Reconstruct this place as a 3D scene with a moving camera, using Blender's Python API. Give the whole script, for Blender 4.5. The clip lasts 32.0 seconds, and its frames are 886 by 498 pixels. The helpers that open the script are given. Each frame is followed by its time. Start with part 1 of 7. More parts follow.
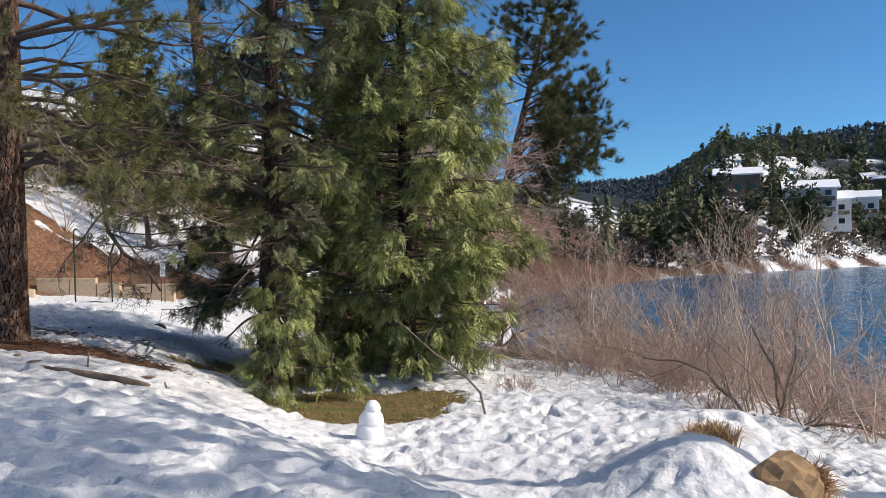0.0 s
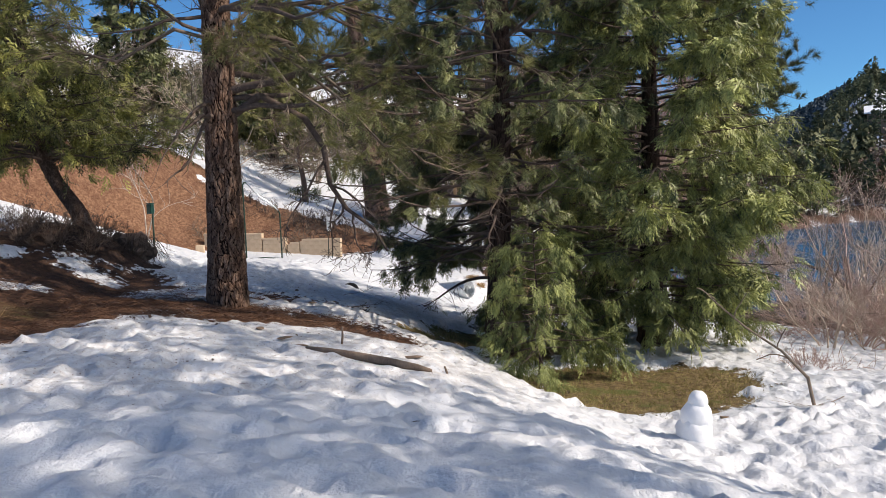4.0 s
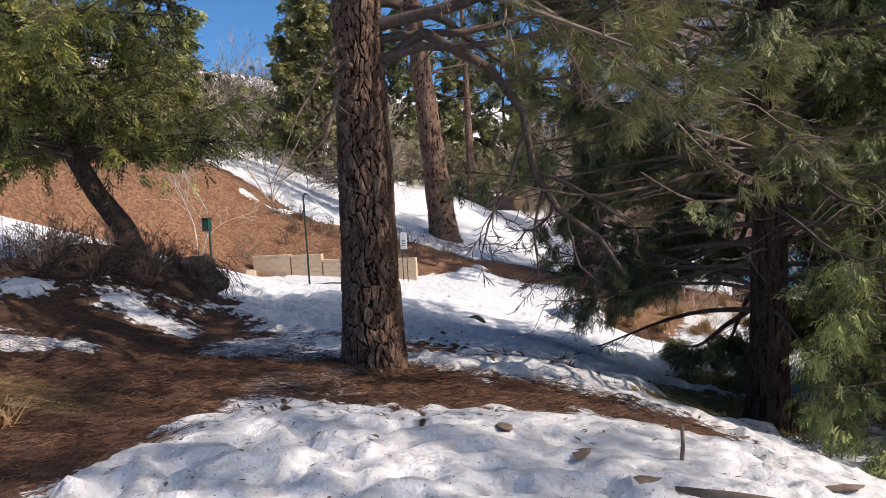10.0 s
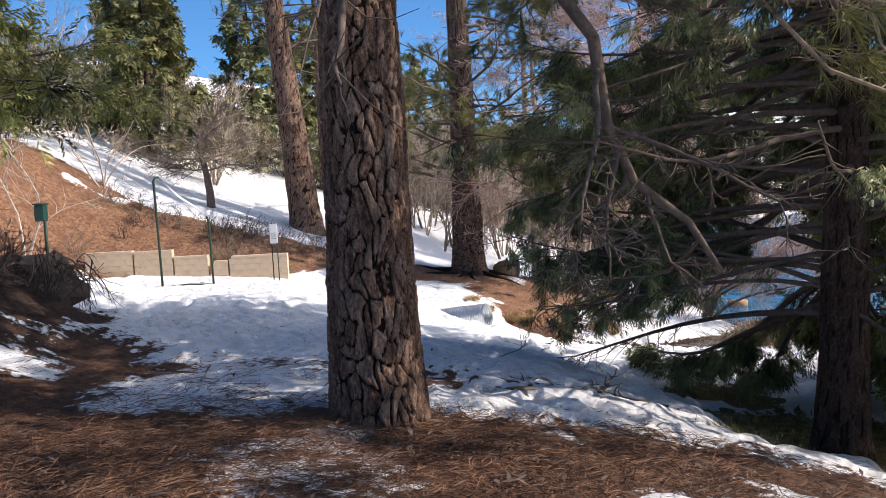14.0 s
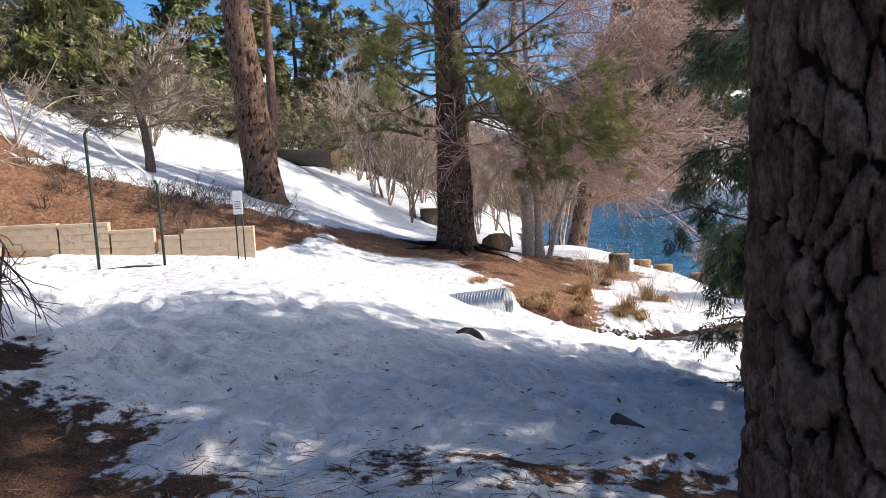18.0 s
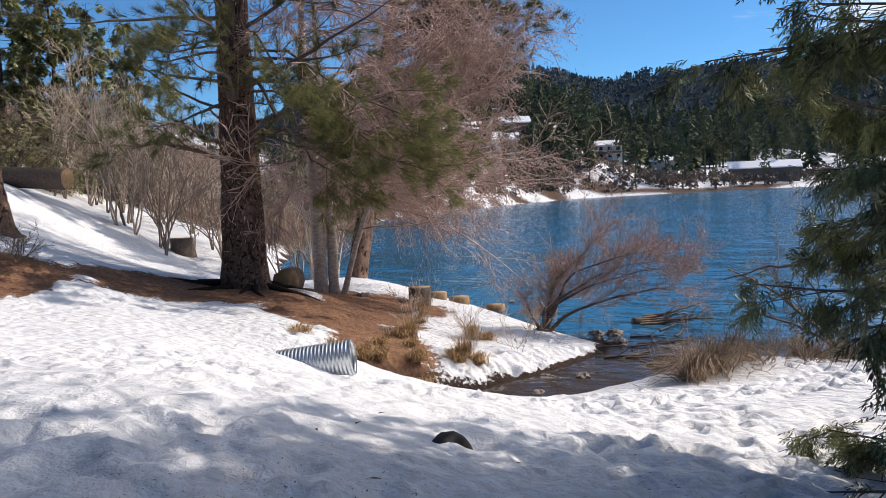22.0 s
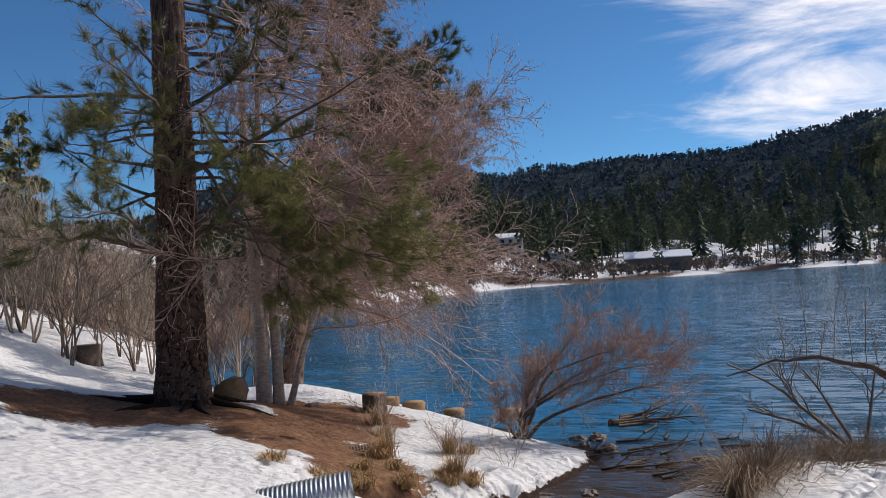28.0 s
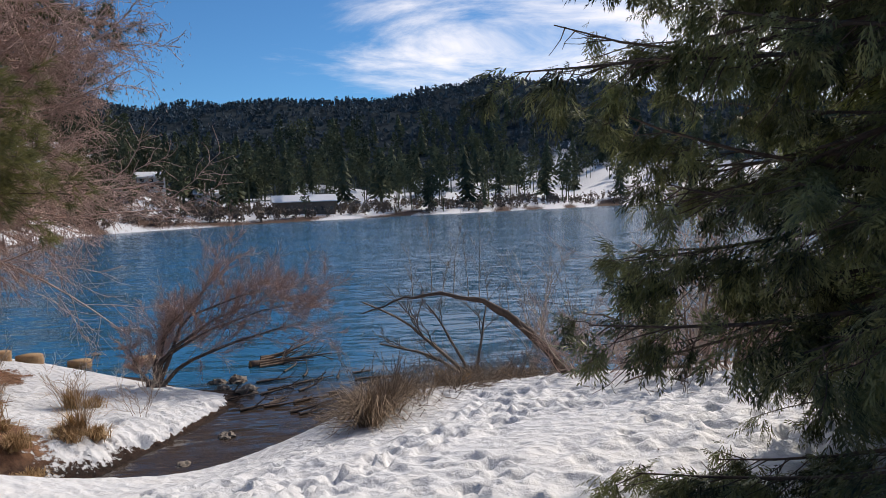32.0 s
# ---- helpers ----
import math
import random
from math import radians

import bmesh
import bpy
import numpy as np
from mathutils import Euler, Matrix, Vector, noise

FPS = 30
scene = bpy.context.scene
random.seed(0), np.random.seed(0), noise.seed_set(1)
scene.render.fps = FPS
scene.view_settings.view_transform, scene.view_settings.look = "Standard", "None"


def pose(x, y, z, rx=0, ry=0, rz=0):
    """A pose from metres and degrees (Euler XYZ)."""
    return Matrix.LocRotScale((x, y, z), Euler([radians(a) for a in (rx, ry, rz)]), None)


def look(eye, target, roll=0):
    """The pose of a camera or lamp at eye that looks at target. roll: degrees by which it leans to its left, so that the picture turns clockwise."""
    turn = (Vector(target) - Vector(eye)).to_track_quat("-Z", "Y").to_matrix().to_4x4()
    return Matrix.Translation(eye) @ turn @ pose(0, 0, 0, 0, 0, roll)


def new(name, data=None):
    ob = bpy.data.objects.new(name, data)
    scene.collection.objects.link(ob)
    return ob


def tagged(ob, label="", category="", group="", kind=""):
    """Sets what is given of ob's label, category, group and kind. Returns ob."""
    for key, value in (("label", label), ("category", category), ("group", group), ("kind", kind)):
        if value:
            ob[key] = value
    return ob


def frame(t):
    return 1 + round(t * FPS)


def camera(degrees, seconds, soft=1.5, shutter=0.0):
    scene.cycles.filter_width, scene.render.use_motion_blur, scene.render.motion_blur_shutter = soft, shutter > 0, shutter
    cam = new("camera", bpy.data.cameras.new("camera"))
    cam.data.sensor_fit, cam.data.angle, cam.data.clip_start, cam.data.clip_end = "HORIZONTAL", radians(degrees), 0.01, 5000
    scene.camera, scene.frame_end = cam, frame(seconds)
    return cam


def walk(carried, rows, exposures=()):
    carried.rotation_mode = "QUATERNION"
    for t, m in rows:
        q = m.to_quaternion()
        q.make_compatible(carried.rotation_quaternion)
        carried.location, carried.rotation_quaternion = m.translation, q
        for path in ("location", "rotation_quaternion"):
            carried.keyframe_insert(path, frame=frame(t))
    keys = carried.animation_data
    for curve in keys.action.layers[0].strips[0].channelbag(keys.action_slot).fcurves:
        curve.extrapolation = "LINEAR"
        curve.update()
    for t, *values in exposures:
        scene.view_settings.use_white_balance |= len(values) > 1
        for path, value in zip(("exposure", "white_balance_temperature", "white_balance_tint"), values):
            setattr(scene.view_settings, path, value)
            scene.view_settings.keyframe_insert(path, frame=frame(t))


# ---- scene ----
cam = camera(58.5, 32.0, 0.65)
METRES, EYE, TILT, LEAN, TURN = 27.0, 1.6, 0.0, 4.5, 0.0
ROWS = [
    (0.0, 0.0, 0.0, 0.0, -0.0, 0.07, -3.56),
    (0.5, -0.0182, 0.0083, -0.0026, 4.73, -0.25, -3.68),
    (1.0, -0.0355, 0.0186, -0.003, 5.51, -0.61, -3.64),
    (1.5, -0.0523, 0.0305, -0.004, 5.7, -0.91, -3.63),
    (2.0, -0.0694, 0.0395, -0.0046, 5.82, -1.62, -3.58),
    (2.5, -0.0795, 0.0517, -0.0049, 5.89, -2.78, -3.31),
    (3.0, -0.09, 0.064, -0.0047, 6.05, -2.99, -3.16),
    (3.5, -0.103, 0.0769, -0.0041, 6.46, -3.4, -2.98),
    (4.0, -0.1129, 0.094, -0.0051, 8.01, -4.02, -2.71),
    (4.5, -0.125, 0.1102, -0.0064, 11.55, -4.51, -2.26),
    (6.5, -0.1706, 0.171, -0.0141, 11.98, -5.0, -1.72),
    (7.0, -0.1818, 0.1857, -0.0145, 11.65, -4.98, -1.72),
    (7.5, -0.1952, 0.2005, -0.0156, 11.27, -4.84, -1.64),
    (8.0, -0.2047, 0.2178, -0.0182, 11.01, -4.4, -1.5),
    (8.5, -0.2183, 0.235, -0.0188, 10.73, -3.27, -1.42),
    (9.0, -0.2269, 0.2506, -0.0206, 10.11, -3.0, -1.25),
    (9.5, -0.2418, 0.2673, -0.0227, 9.45, -2.92, -1.33),
    (10.0, -0.2562, 0.2815, -0.0215, 8.73, -2.73, -1.34),
    (10.5, -0.2642, 0.2956, -0.0211, 7.99, -2.81, -1.25),
    (11.0, -0.2775, 0.3101, -0.0227, 7.36, -2.84, -1.34),
    (11.5, -0.2871, 0.3247, -0.023, 6.57, -2.9, -1.21),
    (12.0, -0.2979, 0.34, -0.0235, 4.88, -2.83, -1.19),
    (12.5, -0.3085, 0.351, -0.0242, -0.38, -2.7, -1.31),
    (13.0, -0.318, 0.3657, -0.0268, -2.63, -2.66, -1.35),
    (13.5, -0.3297, 0.3817, -0.0291, -3.33, -2.7, -1.41),
    (14.0, -0.3375, 0.3957, -0.0299, -3.92, -2.85, -1.39),
    (14.5, -0.3451, 0.4124, -0.029, -4.29, -3.13, -1.46),
    (15.0, -0.3567, 0.4294, -0.0303, -4.82, -3.32, -1.56),
    (15.5, -0.3653, 0.4497, -0.0327, -5.38, -3.78, -1.6),
    (17.5, -0.3925, 0.5372, -0.0373, -8.28, -4.84, -1.58),
    (18.0, -0.3973, 0.5614, -0.0374, -8.98, -4.9, -1.6),
    (18.5, -0.4027, 0.5835, -0.0378, -11.11, -4.84, -1.55),
    (19.0, -0.4065, 0.6059, -0.0377, -15.34, -4.72, -1.65),
    (19.5, -0.4139, 0.6254, -0.0377, -18.01, -4.52, -1.71),
    (20.0, -0.4179, 0.6439, -0.0376, -20.86, -4.09, -1.74),
    (20.5, -0.4256, 0.6625, -0.0386, -22.09, -3.68, -1.79),
    (21.0, -0.4333, 0.678, -0.0382, -24.39, -3.27, -1.76),
    (21.5, -0.4386, 0.6956, -0.0379, -27.8, -2.85, -1.75),
    (22.0, -0.4478, 0.7124, -0.0384, -28.8, -2.45, -1.76),
    (22.5, -0.4526, 0.7281, -0.0394, -30.39, -2.1, -1.74),
    (23.0, -0.457, 0.7443, -0.0395, -33.58, -1.83, -1.65),
    (23.5, -0.4622, 0.758, -0.0383, -37.0, -1.58, -1.5),
    (24.0, -0.4616, 0.7721, -0.039, -39.2, -1.39, -1.32),
    (24.5, -0.4621, 0.7871, -0.0395, -40.36, -1.28, -1.29),
    (25.0, -0.4646, 0.803, -0.0377, -41.3, -1.16, -1.27),
    (25.5, -0.4634, 0.8148, -0.0368, -41.42, -0.66, -1.27),
    (26.0, -0.4636, 0.8235, -0.0347, -36.64, 1.94, -1.26),
    (26.5, -0.4642, 0.8268, -0.0347, -32.43, 3.53, -1.23),
    (28.5, -0.4659, 0.8254, -0.0363, -39.21, 4.86, -0.1),
    (29.0, -0.4666, 0.8249, -0.0361, -42.77, 4.83, -0.11),
    (29.5, -0.4663, 0.824, -0.0362, -45.09, 4.73, -0.25),
    (30.0, -0.4637, 0.8247, -0.0365, -51.19, 3.71, -0.08),
    (30.5, -0.4594, 0.8255, -0.0369, -56.52, 2.58, -0.03),
    (31.0, -0.457, 0.826, -0.0376, -60.02, 1.87, -0.08),
    (31.5, -0.4565, 0.8263, -0.0378, -60.67, 0.68, -0.08),
    (32.0, -0.4563, 0.8265, -0.0378, -61.21, 0.51, -0.14),
]
walk(
    cam,
    [(t, pose(0, 0, EYE, TILT, LEAN, TURN) @ pose(METRES * x, METRES * y, METRES * z, 90 + pitch, roll, yaw)) for t, x, y, z, yaw, pitch, roll in ROWS],
    [(0, 0.18, 6850, 14), (4, 0.22, 6900, 15), (7, 0.24, 6900, 17), (10, 0.38, 6950, 18), (13, 0.62, 6850, 17), (15, 0.74, 6800, 17), (18, 0.66, 6850, 16), (20, 0.43, 6850, 15), (22, 0.28, 6850, 16), (24, 0.06, 6850, 16), (26, -0.14, 6800, 16), (29, -0.18, 6850, 16), (32, -0.18, 6850, 16)],
)

# ---------- sky, sun and exposure ----------
SUN_BEARING, SUN_HEIGHT = 99.0, 37.0      # degrees clockwise from +y, degrees up
world = bpy.data.worlds.new("sky")
scene.world = world
world.use_nodes = True


def build_sky():
    nt = world.node_tree
    nt.nodes.clear()
    out, bg = nt.nodes.new("ShaderNodeOutputWorld"), nt.nodes.new("ShaderNodeBackground")
    sky = nt.nodes.new("ShaderNodeTexSky")
    sky.sky_type, sky.sun_disc = "NISHITA", False
    sky.sun_elevation, sky.sun_rotation = radians(SUN_HEIGHT), radians(SUN_BEARING)
    sky.altitude, sky.air_density, sky.dust_density, sky.ozone_density = 2000, 1.0, 0.0, 3.0
    bg.inputs["Strength"].default_value = 0.12
    # thin cirrus, drawn out along the wind, over the sunny half of the sky
    co = nt.nodes.new("ShaderNodeTexCoord")
    mp = nt.nodes.new("ShaderNodeMapping")
    mp.inputs["Scale"].default_value = (1.6, 1.6, 7.0)
    mp.inputs["Rotation"].default_value = (0.12, -0.16, 0.5)
    no = nt.nodes.new("ShaderNodeTexNoise")
    no.inputs["Scale"].default_value, no.inputs["Detail"].default_value, no.inputs["Roughness"].default_value = 2.1, 9, 0.62
    no.inputs["Distortion"].default_value = 0.5
    ramp = nt.nodes.new("ShaderNodeMapRange")
    ramp.interpolation_type = "SMOOTHSTEP"
    ramp.inputs["From Min"].default_value, ramp.inputs["From Max"].default_value = 0.64, 1.0
    # cover thickens into the unseen sky round the sun, added for fill light
    sep = nt.nodes.new("ShaderNodeVectorMath")
    sep.operation = "DOT_PRODUCT"
    sep.inputs[1].default_value = (0.785, -0.069, 0.616)
    side = nt.nodes.new("ShaderNodeMapRange")
    side.interpolation_type = "SMOOTHSTEP"
    side.inputs["From Min"].default_value, side.inputs["From Max"].default_value = 0.58, 0.97
    mul = nt.nodes.new("ShaderNodeMath")
    mul.operation = "MULTIPLY_ADD"
    mul.inputs[1].default_value = 0.55
    mix = nt.nodes.new("ShaderNodeMix")
    mix.data_type = "RGBA"
    mix.inputs["B"].default_value = (10.5, 10.7, 11.0, 1)
    nt.links.new(co.outputs["Generated"], mp.inputs["Vector"])
    nt.links.new(mp.outputs["Vector"], no.inputs["Vector"])
    nt.links.new(mul.outputs[0], ramp.inputs["Value"])
    nt.links.new(co.outputs["Generated"], sep.inputs[0])
    nt.links.new(sep.outputs["Value"], side.inputs["Value"])
    nt.links.new(side.outputs["Result"], mul.inputs[0])
    nt.links.new(no.outputs["Fac"], mul.inputs[2])
    nt.links.new(ramp.outputs["Result"], mix.inputs["Factor"])
    deep = nt.nodes.new("ShaderNodeMix")
    deep.data_type, deep.blend_type = "RGBA", "MULTIPLY"
    deep.inputs["Factor"].default_value = 1.0
    deep.inputs["B"].default_value = (0.39, 0.75, 0.96, 1)
    nt.links.new(sky.outputs["Color"], deep.inputs["A"])
    nt.links.new(deep.outputs["Result"], mix.inputs["A"])
    nt.links.new(mix.outputs["Result"], bg.inputs["Color"])
    nt.links.new(bg.outputs["Background"], out.inputs["Surface"])


build_sky()
sun = new("sun", bpy.data.lights.new("sun", "SUN"))
sun.data.energy, sun.data.angle, sun.data.color = 3.5, radians(0.53), (1.0, 0.94, 0.84)
_a, _h = radians(SUN_BEARING), radians(SUN_HEIGHT)
sun.matrix_world = look((30, 0, 40), Vector((30, 0, 40)) - Vector((math.sin(_a) * math.cos(_h), math.cos(_a) * math.cos(_h), math.sin(_h))))


# ---------- materials ----------
def material(name, base, rough=0.8, metal=0.0, spec=0.3):
    m = bpy.data.materials.new(name)
    m.use_nodes = True
    b = m.node_tree.nodes["Principled BSDF"]
    b.inputs["Base Color"].default_value = (*base, 1)
    b.inputs["Roughness"].default_value = rough
    b.inputs["Metallic"].default_value = metal
    b.inputs["Specular IOR Level"].default_value = spec
    return m, m.node_tree, b


def coords(nt, scale=(1, 1, 1), kind="Object"):
    co, mp = nt.nodes.new("ShaderNodeTexCoord"), nt.nodes.new("ShaderNodeMapping")
    mp.inputs["Scale"].default_value = scale
    nt.links.new(co.outputs[kind], mp.inputs["Vector"])
    return mp.outputs["Vector"]


def noise_tex(nt, vec, scale, detail=4, rough=0.6):
    n = nt.nodes.new("ShaderNodeTexNoise")
    n.inputs["Scale"].default_value, n.inputs["Detail"].default_value, n.inputs["Roughness"].default_value = scale, detail, rough
    nt.links.new(vec, n.inputs["Vector"])
    return n.outputs["Fac"]


def ramp_of(nt, fac, stops):
    r = nt.nodes.new("ShaderNodeValToRGB")
    while len(r.color_ramp.elements) < len(stops):
        r.color_ramp.elements.new(0.5)
    for e, (p, c) in zip(r.color_ramp.elements, stops):
        e.position, e.color = p, (*c, 1)
    nt.links.new(fac, r.inputs["Fac"])
    return r.outputs["Color"]


def bump_of(nt, b, height, strength=0.4, distance=0.02):
    n = nt.nodes.new("ShaderNodeBump")
    n.inputs["Strength"].default_value, n.inputs["Distance"].default_value = strength, distance
    nt.links.new(height, n.inputs["Height"])
    nt.links.new(n.outputs["Normal"], b.inputs["Normal"])


def mixed(nt, fac, a, c, how="MIX"):
    m = nt.nodes.new("ShaderNodeMix")
    m.data_type, m.blend_type = "RGBA", how
    for sock, v in ((m.inputs["Factor"], fac), (m.inputs["A"], a), (m.inputs["B"], c)):
        if isinstance(v, (int, float)):
            sock.default_value = v
        elif isinstance(v, tuple):
            sock.default_value = (*v, 1)
        else:
            nt.links.new(v, sock)
    return m.outputs["Result"]


def math_of(nt, op, a, c):
    m = nt.nodes.new("ShaderNodeMath")
    m.operation = op
    for sock, v in zip(m.inputs, (a, c)):
        if isinstance(v, (int, float)):
            sock.default_value = v
        else:
            nt.links.new(v, sock)
    return m.outputs[0]


def attr_of(nt, name):
    a = nt.nodes.new("ShaderNodeAttribute")
    a.attribute_name = name
    return a.outputs["Fac"]


def stepped(nt, v, lo, hi):
    m = nt.nodes.new("ShaderNodeMapRange")
    m.interpolation_type = "SMOOTHSTEP"
    m.inputs["From Min"].default_value, m.inputs["From Max"].default_value = lo, hi
    nt.links.new(v, m.inputs["Value"])
    return m.outputs["Result"]


def speckled(name, dark, light, scale=6.0, rough=0.85, stretch=(1, 1, 1), bumpy=0.4, fine=60.0, spec=0.25, metal=0.0, distance=0.01):
    """A surface mottled between two colours at two scales, with fine relief."""
    m, nt, b = material(name, dark, rough, metal, spec)
    v = coords(nt, stretch)
    big, small = noise_tex(nt, v, scale, 5), noise_tex(nt, v, fine, 3)
    both = math_of(nt, "ADD", math_of(nt, "MULTIPLY", big, 0.65), math_of(nt, "MULTIPLY", small, 0.35))
    nt.links.new(ramp_of(nt, both, [(0.3, dark), (0.7, light)]), b.inputs["Base Color"])
    bump_of(nt, b, both, bumpy, distance)
    return m


def leafy(name, dark, light, rough=0.55, pass_light=0.25, spec=0.35):
    """Foliage: varies leaf by leaf, and lets some light through."""
    m, nt, b = material(name, dark, rough, 0, spec)
    g = nt.nodes.new("ShaderNodeNewGeometry")
    big = stepped(nt, noise_tex(nt, coords(nt), 2.3, 3, 0.7), 0.36, 0.66)
    f = math_of(nt, "ADD", math_of(nt, "MULTIPLY", g.outputs["Random Per Island"], 0.25), math_of(nt, "ADD", math_of(nt, "MULTIPLY", big, 0.3), math_of(nt, "MULTIPLY", attr_of(nt, "tone"), 0.45)))
    col = ramp_of(nt, f, [(0.15, dark), (0.85, light)])
    nt.links.new(col, b.inputs["Base Color"])
    tr = nt.nodes.new("ShaderNodeBsdfTranslucent")
    nt.links.new(col, tr.inputs["Color"])
    mx = nt.nodes.new("ShaderNodeMixShader")
    mx.inputs["Fac"].default_value = pass_light
    nt.links.new(b.outputs["BSDF"], mx.inputs[1])
    nt.links.new(tr.outputs["BSDF"], mx.inputs[2])
    nt.links.new(mx.outputs["Shader"], nt.nodes["Material Output"].inputs["Surface"])
    return m


def make_bark(name, dark, light, warm):
    """Plated bark; the furrow depth is a mesh attribute."""
    m, nt, b = material(name, dark, 0.9, 0, 0.15)
    v = coords(nt, (1, 1, 0.35))
    big, small = noise_tex(nt, v, 13, 7, 0.68), noise_tex(nt, coords(nt, (1, 1, 0.5)), 46, 6, 0.75)
    col = ramp_of(nt, big, [(0.33, dark), (0.5, warm), (0.68, light)])
    col = mixed(nt, stepped(nt, small, 0.38, 0.62), mixed(nt, 1.0, col, (0.38, 0.36, 0.35), "MULTIPLY"), col)
    plate = stepped(nt, attr_of(nt, "plate"), 0.1, 0.75)
    col = mixed(nt, math_of(nt, "MULTIPLY", attr_of(nt, "flake"), 0.5), col, mixed(nt, stepped(nt, small, 0.3, 0.7), warm, light))
    col = mixed(nt, plate, (dark[0] * 0.45, dark[1] * 0.42, dark[2] * 0.42), col)
    nt.links.new(col, b.inputs["Base Color"])
    grit = noise_tex(nt, coords(nt, (1, 1, 0.5)), 32, 6, 0.75)
    bump_of(nt, b, math_of(nt, "ADD", math_of(nt, "ADD", small, big), grit), 0.9, 0.016)
    return m


def make_ground():
    """Snow, needle litter, dry bank earth, wet mud and painted mound shade, told apart by masks of the plan."""
    m, nt, b = material("ground", (0.85, 0.87, 0.9), 0.6, 0, 0.3)
    v = coords(nt)
    n1, n2, n3 = noise_tex(nt, v, 1.7, 6, 0.65), noise_tex(nt, v, 9, 5, 0.6), noise_tex(nt, v, 55, 3, 0.6)
    rough_edge = math_of(nt, "ADD", math_of(nt, "MULTIPLY", n1, 0.5), math_of(nt, "MULTIPLY", n2, 0.5))
    bare = math_of(nt, "ADD", attr_of(nt, "bare"), math_of(nt, "MULTIPLY", math_of(nt, "SUBTRACT", rough_edge, 0.5), 1.5))
    bare = stepped(nt, bare, 0.46, 0.56)
    litter = mixed(nt, stepped(nt, n2, 0.35, 0.65), (0.06, 0.032, 0.022), (0.15, 0.076, 0.044))
    strand = noise_tex(nt, coords(nt, (9, 70, 9)), 2.2, 4, 0.75)
    strand2 = noise_tex(nt, coords(nt, (70, 9, 9)), 2.2, 4, 0.75)
    litter = mixed(nt, stepped(nt, n1, 0.48, 0.62), litter, (0.055, 0.03, 0.022))
    litter = mixed(nt, stepped(nt, math_of(nt, "MAXIMUM", strand, strand2), 0.55, 0.66), litter, (0.27, 0.145, 0.085))
    earth = mixed(nt, stepped(nt, n2, 0.3, 0.7), (0.16, 0.078, 0.045), (0.37, 0.205, 0.12))
    earth = mixed(nt, stepped(nt, n1, 0.45, 0.7), earth, mixed(nt, stepped(nt, n3, 0.4, 0.6), (0.11, 0.048, 0.03), (0.25, 0.13, 0.075)))
    grass = mixed(nt, stepped(nt, n2, 0.35, 0.65), (0.15, 0.10, 0.045), (0.32, 0.24, 0.105))
    grass = mixed(nt, stepped(nt, n1, 0.52, 0.64), grass, (0.16, 0.175, 0.045))
    # dark colour of the wet shore and ditch, also the mound's painted shade
    mud_shade = mixed(nt, stepped(nt, n2, 0.35, 0.65), (0.018, 0.011, 0.009), (0.052, 0.031, 0.023))
    soil = mixed(nt, attr_of(nt, "earth"), litter, earth)
    soil = mixed(nt, attr_of(nt, "grass"), soil, grass)
    soil = mixed(nt, attr_of(nt, "mud_shade"), soil, mud_shade)
    # far forest floor: distance haze and tree shade put into its colour
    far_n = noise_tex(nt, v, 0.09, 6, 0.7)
    soil = mixed(nt, attr_of(nt, "hazy_forest"), soil, mixed(nt, stepped(nt, far_n, 0.35, 0.65), (0.020, 0.030, 0.037), (0.05, 0.062, 0.07)))
    snow = mixed(nt, stepped(nt, n1, 0.3, 0.75), (0.70, 0.73, 0.77), (0.80, 0.81, 0.82))
    speck = noise_tex(nt, coords(nt), 38, 2, 0.5)
    snow = mixed(nt, math_of(nt, "MULTIPLY", math_of(nt, "MULTIPLY", stepped(nt, n2, 0.3, 0.7), attr_of(nt, "dirty")), 0.55), snow, (0.47, 0.43, 0.40))
    snow = mixed(nt, math_of(nt, "MULTIPLY", stepped(nt, speck, 0.66, 0.72), attr_of(nt, "dirty")), snow, (0.16, 0.10, 0.07))
    nt.links.new(mixed(nt, bare, snow, soil), b.inputs["Base Color"])
    nt.links.new(math_of(nt, "MULTIPLY", math_of(nt, "SUBTRACT", 1.0, attr_of(nt, "hazy_forest")), 0.3), b.inputs["Specular IOR Level"])
    nt.links.new(ramp_of(nt, bare, [(0.0, (0.55, 0.55, 0.55)), (1.0, (0.95, 0.95, 0.95))]), b.inputs["Roughness"])
    n4 = noise_tex(nt, v, 4.2, 3, 0.5)
    h = math_of(nt, "ADD", math_of(nt, "MULTIPLY", n2, 0.5), math_of(nt, "MULTIPLY", n3, math_of(nt, "ADD", math_of(nt, "MULTIPLY", bare, 0.6), 0.11)))
    cups = nt.nodes.new("ShaderNodeTexVoronoi")
    cups.feature, cups.distance = "SMOOTH_F1", "EUCLIDEAN"
    cups.inputs["Scale"].default_value = 5.0
    nt.links.new(v, cups.inputs["Vector"])
    h = math_of(nt, "ADD", h, math_of(nt, "MULTIPLY", n4, 0.7))
    h = math_of(nt, "ADD", h, math_of(nt, "MULTIPLY", cups.outputs["Distance"], 0.9))
    bump_of(nt, b, h, 0.85, 0.09)
    return m


LAKE = -3.45


